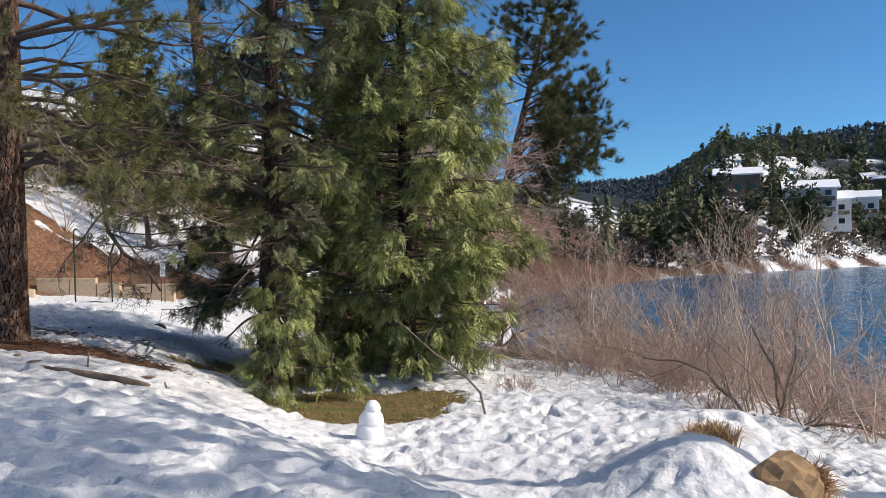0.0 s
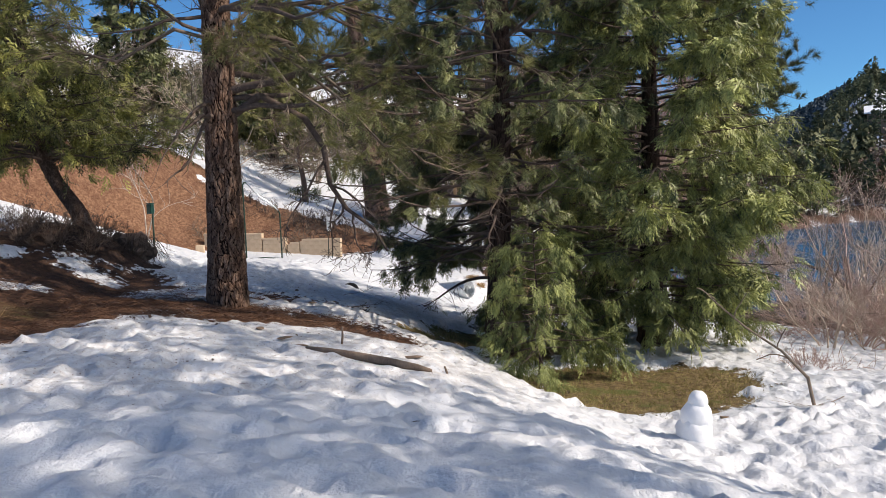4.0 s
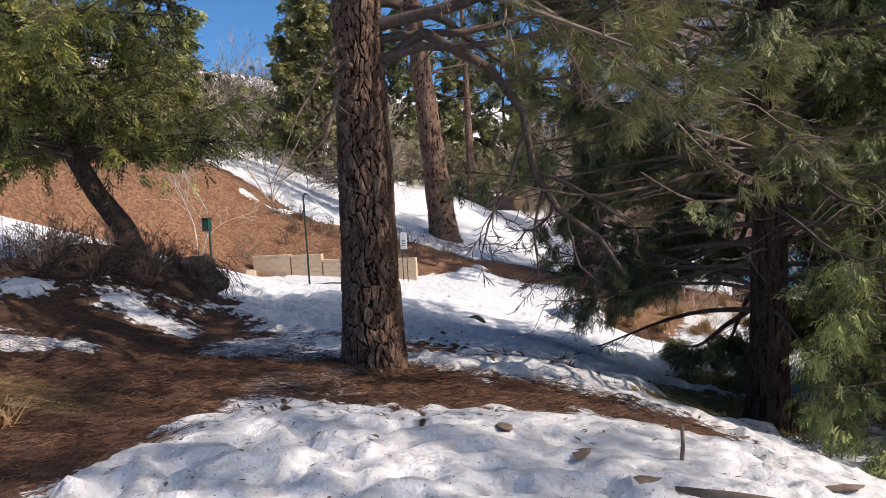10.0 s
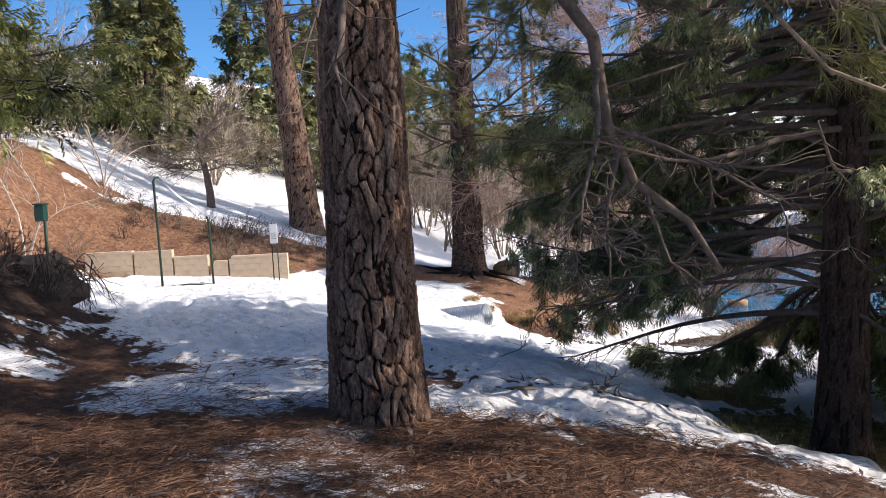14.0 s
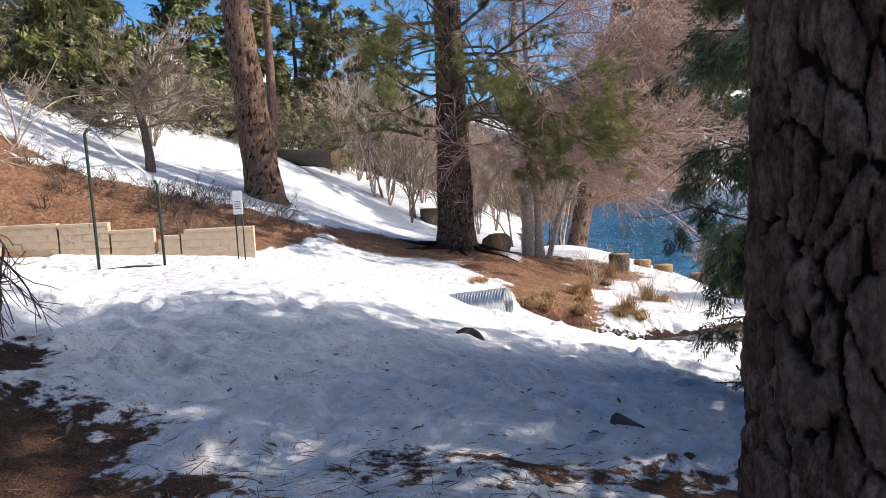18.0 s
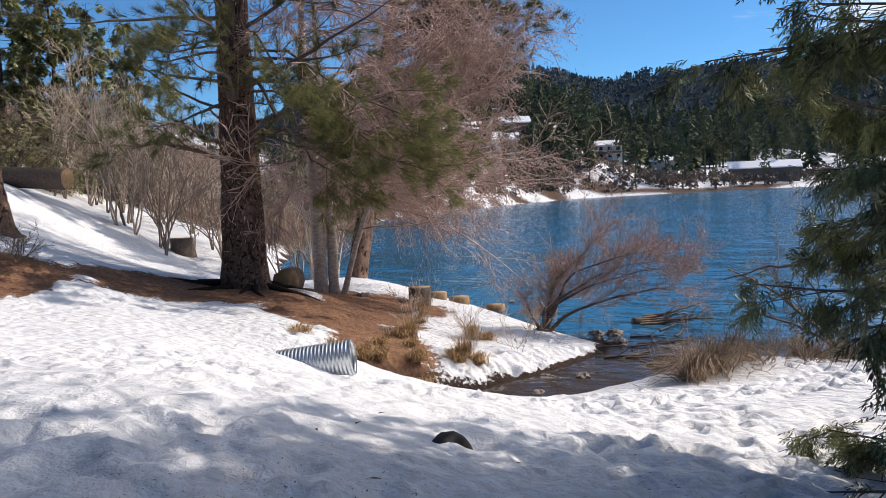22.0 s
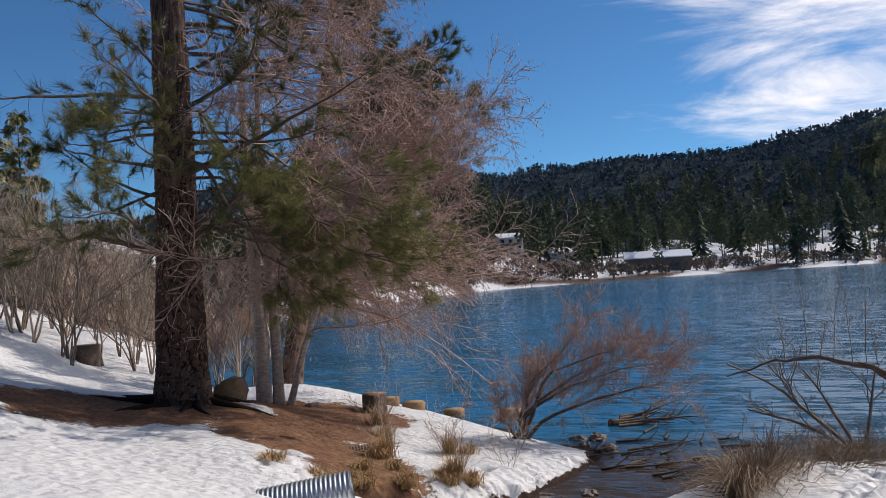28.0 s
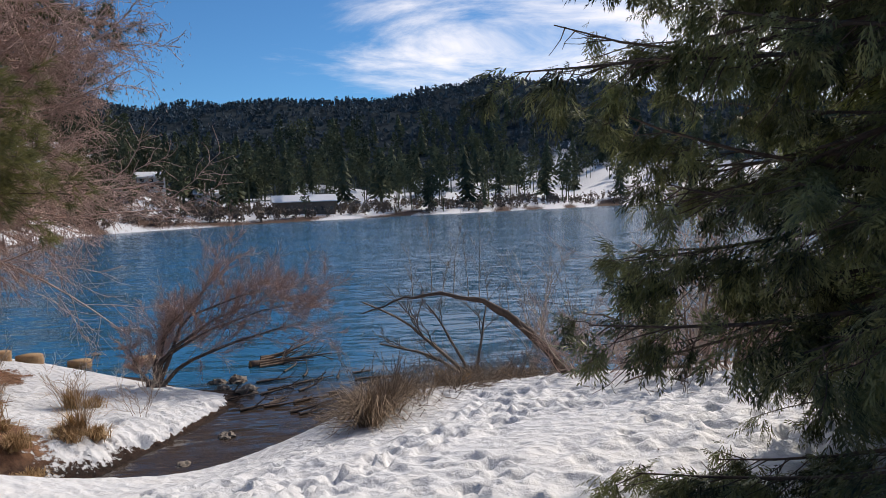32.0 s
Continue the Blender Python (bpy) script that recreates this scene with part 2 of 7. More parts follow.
def make_water():
    m, nt, b = material("lake_water", (0.010, 0.10, 0.20), 0.15, 0, 0.5)
    b.inputs["IOR"].default_value = 1.33
    # the muddy bed shows through the shallow inlet; dark reflections are put into this brown too
    off = nt.nodes.new("ShaderNodeVectorMath")
    off.operation = "DISTANCE"
    nt.links.new(nt.nodes.new("ShaderNodeTexCoord").outputs["Object"], off.inputs[0])
    off.inputs[1].default_value = (0.8, 33.6, LAKE)
    bed = nt.nodes.new("ShaderNodeMix")
    bed.data_type = "RGBA"
    nt.links.new(stepped(nt, off.outputs["Value"], 3.0, 8.0), bed.inputs["Factor"])
    bed.inputs["A"].default_value = (0.055, 0.040, 0.030, 1)
    bed.inputs["B"].default_value = (0.010, 0.10, 0.20, 1)
    nt.links.new(bed.outputs["Result"], b.inputs["Base Color"])

    def ripples(long, short, turn, detail):
        # crests drawn out across the wind
        first = nt.nodes.new("ShaderNodeMapping")
        first.inputs["Rotation"].default_value = (0, 0, radians(turn))
        second = nt.nodes.new("ShaderNodeMapping")
        second.inputs["Scale"].default_value = (1 / long, 1 / short, 1)
        nt.links.new(nt.nodes.new("ShaderNodeTexCoord").outputs["Object"], first.inputs["Vector"])
        nt.links.new(first.outputs["Vector"], second.inputs["Vector"])
        return noise_tex(nt, second.outputs["Vector"], 1.0, detail, 0.6)

    # the slope of the waves, mostly along the wind, tilts the normal
    along_wind = math_of(nt, "ADD", math_of(nt, "MULTIPLY", math_of(nt, "SUBTRACT", ripples(2.2, 0.5, 52, 3), 0.5), 0.78), math_of(nt, "MULTIPLY", math_of(nt, "SUBTRACT", ripples(0.7, 0.2, 58, 2), 0.5), 0.58))
    calm = stepped(nt, ripples(70.0, 18.0, 40, 3), 0.34, 0.62)
    along_wind = math_of(nt, "MULTIPLY", along_wind, math_of(nt, "ADD", math_of(nt, "MULTIPLY", calm, 0.8), 0.35))
    across = math_of(nt, "MULTIPLY", math_of(nt, "SUBTRACT", ripples(0.8, 0.8, 10, 2), 0.5), 0.3)
    put_xyz = nt.nodes.new("ShaderNodeCombineXYZ")
    nt.links.new(across, put_xyz.inputs["X"])
    nt.links.new(along_wind, put_xyz.inputs["Y"])
    put_xyz.inputs["Z"].default_value = 1.0
    back = nt.nodes.new("ShaderNodeVectorRotate")
    back.rotation_type = "Z_AXIS"
    back.inputs["Angle"].default_value = radians(-52)
    norm = nt.nodes.new("ShaderNodeVectorMath")
    norm.operation = "NORMALIZE"
    nt.links.new(put_xyz.outputs["Vector"], back.inputs["Vector"])
    nt.links.new(back.outputs["Vector"], norm.inputs[0])
    nt.links.new(norm.outputs["Vector"], b.inputs["Normal"])
    return m


GROUND, WATER = make_ground(), make_water()
BARK_PINE = make_bark("pine_bark", (0.05, 0.03, 0.022), (0.40, 0.29, 0.225), (0.21, 0.125, 0.088))
BARK_SHORE = make_bark("shore_pine_bark", (0.05, 0.032, 0.026), (0.26, 0.19, 0.155), (0.13, 0.085, 0.066))
BARK_CEDAR = make_bark("cedar_bark", (0.04, 0.027, 0.022), (0.14, 0.10, 0.082), (0.08, 0.052, 0.042))
BARK_DARK = speckled("dark_branch_bark", (0.06, 0.042, 0.034), (0.19, 0.145, 0.12), 12, 0.9)
BARK_PALE = speckled("pale_bark", (0.20, 0.15, 0.12), (0.74, 0.65, 0.56), 6, 0.8, (1, 1, 2.2), 0.8, 34.0, distance=0.03)
TWIG_TAN = speckled("tan_twigs", (0.34, 0.26, 0.20), (0.70, 0.58, 0.48), 3, 0.8)
TWIG_PINK = speckled("russet_twigs", (0.31, 0.20, 0.165), (0.64, 0.475, 0.405), 3, 0.8)
TWIG_GREY = speckled("grey_twigs", (0.12, 0.09, 0.07), (0.33, 0.26, 0.20), 3, 0.85)
LEAF_CEDAR = leafy("cedar_sprays", (0.02, 0.032, 0.017), (0.33, 0.35, 0.14), 0.45, 0.03)
LEAF_PINE = leafy("pine_needles", (0.03, 0.042, 0.018), (0.19, 0.185, 0.07), 0.5, 0.25)
LEAF_FAR = leafy("far_conifers", (0.034, 0.052, 0.038), (0.19, 0.205, 0.115), 0.8, 0.1, 0.1)
LEAF_OLIVE = leafy("olive_needles", (0.045, 0.055, 0.022), (0.30, 0.29, 0.105), 0.5, 0.22)
DRY_GRASS = leafy("dry_grass", (0.22, 0.125, 0.06), (0.58, 0.40, 0.21), 0.8, 0.12)
DEAD_STRAW = leafy("dead_straw", (0.12, 0.08, 0.05), (0.38, 0.28, 0.19), 0.8, 0.05)
WOOD_CUT = speckled("cut_wood", (0.22, 0.13, 0.07), (0.46, 0.31, 0.17), 9, 0.8)
WOOD_GREY = speckled("weathered_wood", (0.10, 0.07, 0.055), (0.30, 0.22, 0.16), 6, 0.85, (1, 1, 0.2))
STEEL = speckled("galvanised_steel", (0.42, 0.45, 0.47), (0.72, 0.75, 0.77), 8, 0.36, metal=0.9, bumpy=0.05)
BLOCK = speckled("sandstone_block", (0.50, 0.37, 0.25), (0.66, 0.52, 0.37), 5, 0.9)
POST_GREEN = speckled("green_paint", (0.012, 0.03, 0.022), (0.03, 0.06, 0.045), 14, 0.5)
BOX_GREEN = speckled("dark_green_plastic", (0.005, 0.035, 0.028), (0.012, 0.06, 0.047), 8, 0.45)
SIGN_WHITE = speckled("white_enamel", (0.72, 0.72, 0.70), (0.82, 0.82, 0.80), 9, 0.4)
BLACK_RUBBER = speckled("black_rubber", (0.012, 0.012, 0.013), (0.035, 0.034, 0.034), 14, 0.7)
SNOW_PACKED = speckled("packed_snow", (0.80, 0.83, 0.87), (0.91, 0.92, 0.93), 12, 0.6, bumpy=0.5, distance=0.02)
# far conifers with the blue of distance haze mixed into their colour
LEAF_RIDGE_HAZY = leafy("hazy_ridge_woods", (0.05, 0.074, 0.09), (0.14, 0.165, 0.18), 0.9, 0.05, 0.04)
LEAF_BRUSH = leafy("chaparral_leaves", (0.12, 0.115, 0.06), (0.38, 0.34, 0.20), 0.8, 0.15)
ROCK = speckled("grey_rock", (0.12, 0.10, 0.085), (0.36, 0.31, 0.26), 5, 0.85)
NEEDLE_DEAD = leafy("dead_needles", (0.07, 0.034, 0.022), (0.25, 0.135, 0.078), 0.8, 0.05)
LEAF_OAK = leafy("oak_leaves", (0.045, 0.058, 0.03), (0.20, 0.20, 0.10), 0.8, 0.05)
LEAF_BENT = leafy("oak_sprays", (0.016, 0.024, 0.010), (0.46, 0.46, 0.125), 0.5, 0.12)
TURF_BLADES = leafy("turf_blades", (0.15, 0.15, 0.04), (0.48, 0.38, 0.16), 0.8, 0.1)
# lighter copies of the cedar sprays: sunlight put into the leaf colour
LEAF_CEDAR_SUNLIT = leafy("sunlit_cedar_sprays", (0.026, 0.046, 0.017), (0.50, 0.53, 0.18), 0.45, 0.1)
LEAF_LOW_SUNLIT = leafy("sunlit_low_sprays", (0.05, 0.08, 0.025), (0.46, 0.49, 0.17), 0.55, 0.12)


# ---------- the lie of the land (metres) ----------


def sstep(a, b, v):
    t = np.clip((np.asarray(v, float) - a) / (b - a), 0, 1)
    return t * t * (3 - 2 * t)


def curve(v, xs, ys):
    """A soft line through a few knots."""
    w = 0.5
    return (np.interp(v - w, xs, ys) + 2 * np.interp(v, xs, ys) + np.interp(v + w, xs, ys)) / 4


def bump(x, y, cx, cy, rx, ry, turn=0.0):
    c, s = math.cos(math.radians(turn)), math.sin(math.radians(turn))
    u, v = (x - cx) * c + (y - cy) * s, -(x - cx) * s + (y - cy) * c
    return np.exp(-0.5 * ((u / rx) ** 2 + (v / ry) ** 2))


def wobble(x, y, size, seed=0):
    """Smooth value noise from a few rotated sines, -1 to 1."""
    rng = np.random.RandomState(seed)
    out, total = 0, 0
    for k in range(7):
        a, ph, f = rng.uniform(0, 6.28), rng.uniform(0, 6.28), rng.uniform(0.6, 1.9)
        amp = 1 / f
        out = out + amp * np.sin((x * math.cos(a) + y * math.sin(a)) * f * 6.28 / size + ph)
        total += amp * 0.6
    return np.clip(out / total, -1, 1)


def path_x(y):
    return curve(y, [-40, 0, 3.4, 7.6, 11.6, 17.4, 22.3, 40, 62, 90], [18, 0, -3.7, -7, -9.7, -11.3, -12.6, -13.5, -16.5, -22])


def bank_de(x, y):
    """Distance behind the foot of the bank, and up the hill from the trail."""
    d1 = y - 37.0 - 0.06 * (x + 12.6)
    d2 = -0.87 * (x + 19.2) + 0.5 * (y - 37.4)
    d = 0.5 * (d1 + d2 + np.sqrt((d1 - d2) ** 2 + 4))- 0.6
    e = -0.598 * x + 0.385 * y - 22.2
    return d, e


def ground_z(x, y):
    x, y = np.asarray(x, float), np.asarray(y, float)
    px = path_x(y)
    lean = curve(y, [0, 8, 17], [0.73, 0.76, 0.95])
    p = (x - px) * lean
    near = curve(p, [-3, 1, 3.6, 4.7, 7, 8.5, 12, 16, 18, 23, 30], [0, 0, -0.36, -0.62, -1.55, -1.65, -1.65, -2.0, -2.35, -3.5, -4.6])
    far = curve(p, [-3, 0, 3, 6.8, 11, 15.5, 17.3, 20, 30], [-0.45, -0.55, -1.1, -2.35, -3.0, -3.38, -3.6, -4.2, -5.0])
    k = sstep(25.5, 33, y)
    z = near * (1 - k) + far * k
    # mounds and hollows of the near bank
    z = z - 0.06 * bump(x, y, -9.0, 16.6, 1.6, 1.4)
    z = z - 0.42 * bump(x, y, -8.5, 25.0, 1.3, 2.0)
    z = z + 0.72 * bump(x, y, 3.2, 10.2, 0.75, 1.15, -15) + 0.38 * bump(x, y, 4.9, 14.0, 1.3, 0.8, 20) - 0.15 * bump(x, y, 4.6, 11.6, 0.8, 0.8)
    z = z + 0.95 * bump(x, y, -5.6, 42.8, 2.6, 3.4)
    z = z + 0.45 * bump(x, y, -6.2, 36.4, 1.4, 2.2)
    z = z + 0.55 * bump(x, y, -1.5, 46.0, 3.2, 3.0)
    z = z + 0.9 * bump(x, y, 1.0, 52.5, 2.6, 3.6)
    z = z - 0.34 * bump(x, y, -3.0, 32.9, 2.0, 1.0) - 0.22 * bump(x, y, -6.0, 32.9, 0.9, 0.7)
    z = z - 0.7 * sstep(50, 58, y) * sstep(8.5, 11.5, p)
    # the ditch of the culvert and its inlet
    along = sstep(-7.0, 2.5, x)
    ditch = 35.1 - 0.6 * along
    depth = 0.85 * sstep(-6.6, -4.6, x) * (1 - sstep(0.5, 6, x))
    z = z - depth * np.exp(-0.5 * ((y - ditch) / (0.45 + 0.5 * along)) ** 2)
    z = z - 0.35 * bump(x, y, 3.6, 34.8, 2.0, 1.1)
    # snow bank on the near side of the inlet, and the spit beyond
    z = z + 0.40 * bump(x, y, 2.2, 31.9, 2.2, 0.8) + 0.26 * bump(x, y, 5.5, 30.0, 3.0, 1.5) - 0.35 * bump(x, y, 1.5, 27.0, 3.5, 1.8)
    # rising ground on the uphill side
    left = np.clip(-p - 0.8, 0, 40)
    z = z + (0.30 * np.minimum(left, 9) + 0.12 * np.clip(left - 9, 0, 30)) * sstep(-14, 6, y) * (1 - 0.97 * sstep(26.5, 33, y))
    z = z + 0.95 * bump(x, y, -14.6, 20.3, 1.2, 1.4) - 0.25 * bump(x, y, -14.2, 23.3, 1.0, 0.8)
    # the hill
    d, e = bank_de(x, y)
    soft = curve(e, [-4, -1.5, 0, 1.8, 3.6, 7.0, 9.6, 40, 100, 200], [0, 0.1, 0.6, 1.15, 1.7, 3.4, 4.1, 17, 38, 60]) + 1.5 * sstep(-18.0, -24.0, x)
    cut = curve(d, [-0.5, 0.1, 3.2, 5], [0, 0.04, 0.92, 1])
    return z + soft * cut


def far_z(x, y):
    """The far shores and ridges round the lake, by bearing from the start."""
    a, r = np.degrees(np.arctan2(x, y)), np.hypot(x, y)
    shore = curve(a, [-90, -5, 10, 20, 29, 33, 42, 59, 69, 85, 120, 180], [95, 95, 118, 148, 202, 220, 262, 325, 386, 430, 330, 200])
    up = r - shore - 4 * wobble(x, y, 70, 3)
    low = curve(up, [-80, -8, 0, 5, 40, 120, 320, 1500], [-9, -5, -3.5, -2.2, 1.0, 6, 12, 26])
    steep = curve(up, [0, 8, 40, 120, 200, 1500], [0, 1, 9, 25, 30, 36]) * sstep(14, 20, a) * (1 - sstep(32, 40, a))
    ridge = curve(a, [-90, 0, 20, 30, 36, 45, 52, 58, 64, 70, 78, 95, 130, 180], [50, 50, 60, 68, 86, 104, 102, 108, 127, 116, 88, 64, 52, 50])
    tall = ridge * sstep(420, 980, r) * (1 + 0.06 * wobble(x, y, 160, 5)) + 3 * wobble(x, y, 60, 6) * sstep(300, 500, r)
    return np.maximum(low, -9) + steep + tall, up


def land_z(x, y):
    return np.maximum(ground_z(x, y), far_z(x, y)[0])


# ---------- building helpers ----------
def mesh_np(name, verts, faces, mats=(), smooth=False, attrs=None):
    """A mesh from arrays: verts (n, 3) and faces (m, 3) or (m, 4), or a list of such arrays."""
    me = bpy.data.meshes.new(name)
    groups = faces if isinstance(faces, list) else [faces]
    groups = [np.asarray(g, np.int32) for g in groups if len(g)]
    loops = np.concatenate([g.ravel() for g in groups])
    totals = np.concatenate([np.full(len(g), g.shape[1], np.int32) for g in groups])
    me.vertices.add(len(verts))
    me.vertices.foreach_set("co", np.asarray(verts, np.float32).ravel())
    me.loops.add(len(loops))
    me.loops.foreach_set("vertex_index", loops)
    me.polygons.add(len(totals))
    me.polygons.foreach_set("loop_start", np.concatenate([[0], np.cumsum(totals)[:-1]]).astype(np.int32))
    me.polygons.foreach_set("loop_total", totals)
    if smooth:
        me.polygons.foreach_set("use_smooth", np.ones(len(totals), bool))
    for key, vals in (attrs or {}).items():
        me.attributes.new(key, "FLOAT", "POINT").data.foreach_set("value", np.asarray(vals, np.float32).ravel())
    for m in mats:
        me.materials.append(m)
    me.update(calc_edges=True)
    return me


def thing(name, x, y, z, label, category, group="", turn=0.0):
    ob = new(name)
    ob.empty_display_size = 0.2
    ob.matrix_world = pose(x, y, z, 0, 0, turn)
    return tagged(ob, label, category, group)


def put(name, me, parent, label=""):
    """A part of a thing, in the thing's own space."""
    ob = new(name, me)
    ob.parent = parent
    return tagged(ob, label) if label else ob


def bm_mesh(name, bm, mat, smooth=False):
    me = bpy.data.meshes.new(name)
    bm.to_mesh(me)
    bm.free()
    me.materials.append(mat)
    if smooth:
        me.polygons.foreach_set("use_smooth", np.ones(len(me.polygons), bool))
    return me


def unit(v):
    v = np.asarray(v, float)
    return v / np.maximum(np.linalg.norm(v, axis=-1, keepdims=True), 1e-9)


def frames_for(d):
    """Two unit vectors square to each direction."""
    ref = np.where(np.abs(d[..., 2:3]) > 0.9, np.array([1.0, 0, 0]), np.array([0, 0, 1.0]))
    u = unit(np.cross(d, ref))
    return u, np.cross(u, d)


def tubes(p0, p1, r0, r1, k=3):
    """Many tapered twigs at once."""
    p0, p1 = np.asarray(p0, float), np.asarray(p1, float)
    n = len(p0)
    u, v = frames_for(unit(p1 - p0))
    a = np.arange(k) * 2 * math.pi / k
    ring = np.cos(a)[None, :, None] * u[:, None] + np.sin(a)[None, :, None] * v[:, None]
    low = p0[:, None] + ring * np.asarray(r0)[:, None, None]
    top = p1[:, None] + ring * np.asarray(r1)[:, None, None]
    verts = np.concatenate([low, top], 1).reshape(-1, 3)
    i = np.arange(k)
    quad = np.stack([i, (i + 1) % k, (i + 1) % k + k, i + k], 1)
    return verts, (quad[None] + (np.arange(n) * 2 * k)[:, None, None]).reshape(-1, 4)


def sweep(points, radii, k=12, cap=True, bulge=None):
    """One tube along a bent line; bulge(i, angle) may shape the rings."""
    points, radii = np.asarray(points, float), np.asarray(radii, float)
    d = unit(np.gradient(points, axis=0))
    ref = np.array([1.0, 0, 0]) if abs(d[0][0]) < 0.8 else np.array([0, 1.0, 0])
    u = unit(np.cross(np.cross(d, ref), d))
    v = np.cross(d, u)
    a = np.arange(k) * 2 * math.pi / k
    rr = radii[:, None] * (np.ones(k)[None] if bulge is None else bulge(np.arange(len(points))[:, None], a[None]))
    verts = points[:, None] + (np.cos(a)[None, :, None] * u[:, None] + np.sin(a)[None, :, None] * v[:, None]) * rr[..., None]
    n = len(points)
    i, j = np.meshgrid(np.arange(n - 1), np.arange(k), indexing="ij")
    q = np.stack([i * k + j, i * k + (j + 1) % k, (i + 1) * k + (j + 1) % k, (i + 1) * k + j], -1).reshape(-1, 4)
    verts = verts.reshape(-1, 3)
    faces = [q]
    if cap:
        verts = np.concatenate([verts, points[:1], points[-1:]])
        c0, c1 = n * k, n * k + 1
        jj = np.arange(k)
        faces.append(np.stack([np.full(k, c0), (jj + 1) % k, jj], 1))
        faces.append(np.stack([np.full(k, c1), (n - 1) * k + jj, (n - 1) * k + (jj + 1) % k], 1))
    return verts, faces


def scatter(tv, tf, pos, ahead, up, size):
    """Copies of a small template (its x along ahead, z along up), joined."""
    ahead = unit(ahead)
    side = unit(np.cross(up, ahead))
    top = np.cross(ahead, side)
    size = np.asarray(size)[:, None, None]
    v = pos[:, None] + size * (tv[None, :, 0:1] * ahead[:, None] + tv[None, :, 1:2] * side[:, None] + tv[None, :, 2:3] * top[:, None])
    f = tf[None] + (np.arange(len(pos)) * len(tv))[:, None, None]
    return v.reshape(-1, 3), f.reshape(-1, tf.shape[1])


def joined(pieces):
    """Joins (verts, faces) pairs; faces may be lists."""
    vs, fs, at = [], {}, 0
    for v, f in pieces:
        for g in f if isinstance(f, list) else [f]:
            if len(g):
                fs.setdefault(g.shape[1], []).append(np.asarray(g) + at)
        vs.append(v)
        at += len(v)
    return np.concatenate(vs), [np.concatenate(g) for g in fs.values()]


# ---------- ground, lake ----------
def spaced(lo, hi, step, reach, grow=1.07):
    mid = np.arange(lo, hi + step / 2, step)
    out, s, v = [], step, hi
    while v < reach:
        s *= grow
        v += s
        out.append(v)
    back, s, v = [], step, lo
    while v > -reach:
        s *= grow
        v -= s
        back.append(v)
    return np.concatenate([back[::-1], mid, out])


def patch(x, y, shapes):
    """1 inside soft ellipses (cx, cy, rx, ry, turn), 0.5 on their edges."""
    best = np.zeros_like(x)
    for cx, cy, rx, ry, turn in shapes:
        c, s = math.cos(radians(turn)), math.sin(radians(turn))
        u, v = ((x - cx) * c + (y - cy) * s) / rx, (-(x - cx) * s + (y - cy) * c) / ry
        best = np.maximum(best, np.clip(0.5 + (1 - np.hypot(u, v)) * min(rx, ry) * 0.7, 0, 1))
    return best


LITTER = [(-12.5, 14.8, 2.5, 5.3, 4), (-9.2, 16.0, 2.6, 1.3, -8), (-6.7, 16.1, 1.9, 0.75, -20), (-9.5, 18.7, 1.3, 0.4, -10), (-14.9, 20.2, 2.3, 2.2, 0), (-14.5, 12.0, 2.5, 4.5, 0)]
TURF = [(-12.0, 14.2, 0.8, 0.5, 20), (-5.6, 18.0, 0.9, 0.6, 0), (-1.7, 16.3, 2.0, 1.8, 15), (-0.6, 17.0, 1.3, 1.2, 0), (-2.4, 17.4, 1.3, 0.9, 30), (-4.2, 19.7, 1.7, 1.5, 20), (-4.3, 22.3, 0.8, 1.1, 0)]
EARTH = [(-4.6, 38.8, 1.9, 3.6, 10), (-4.6, 36.0, 1.3, 1.3, 20), (-7.6, 42.0, 3.6, 2.0, 10), (-1.6, 44.2, 3.2, 2.2, -10), (-2.6, 41.5, 1.6, 2.0, 0)]
MUD = [(-1.6, 35.05, 3.4, 0.6, -4), (1.4, 34.75, 1.6, 0.6, 6)]


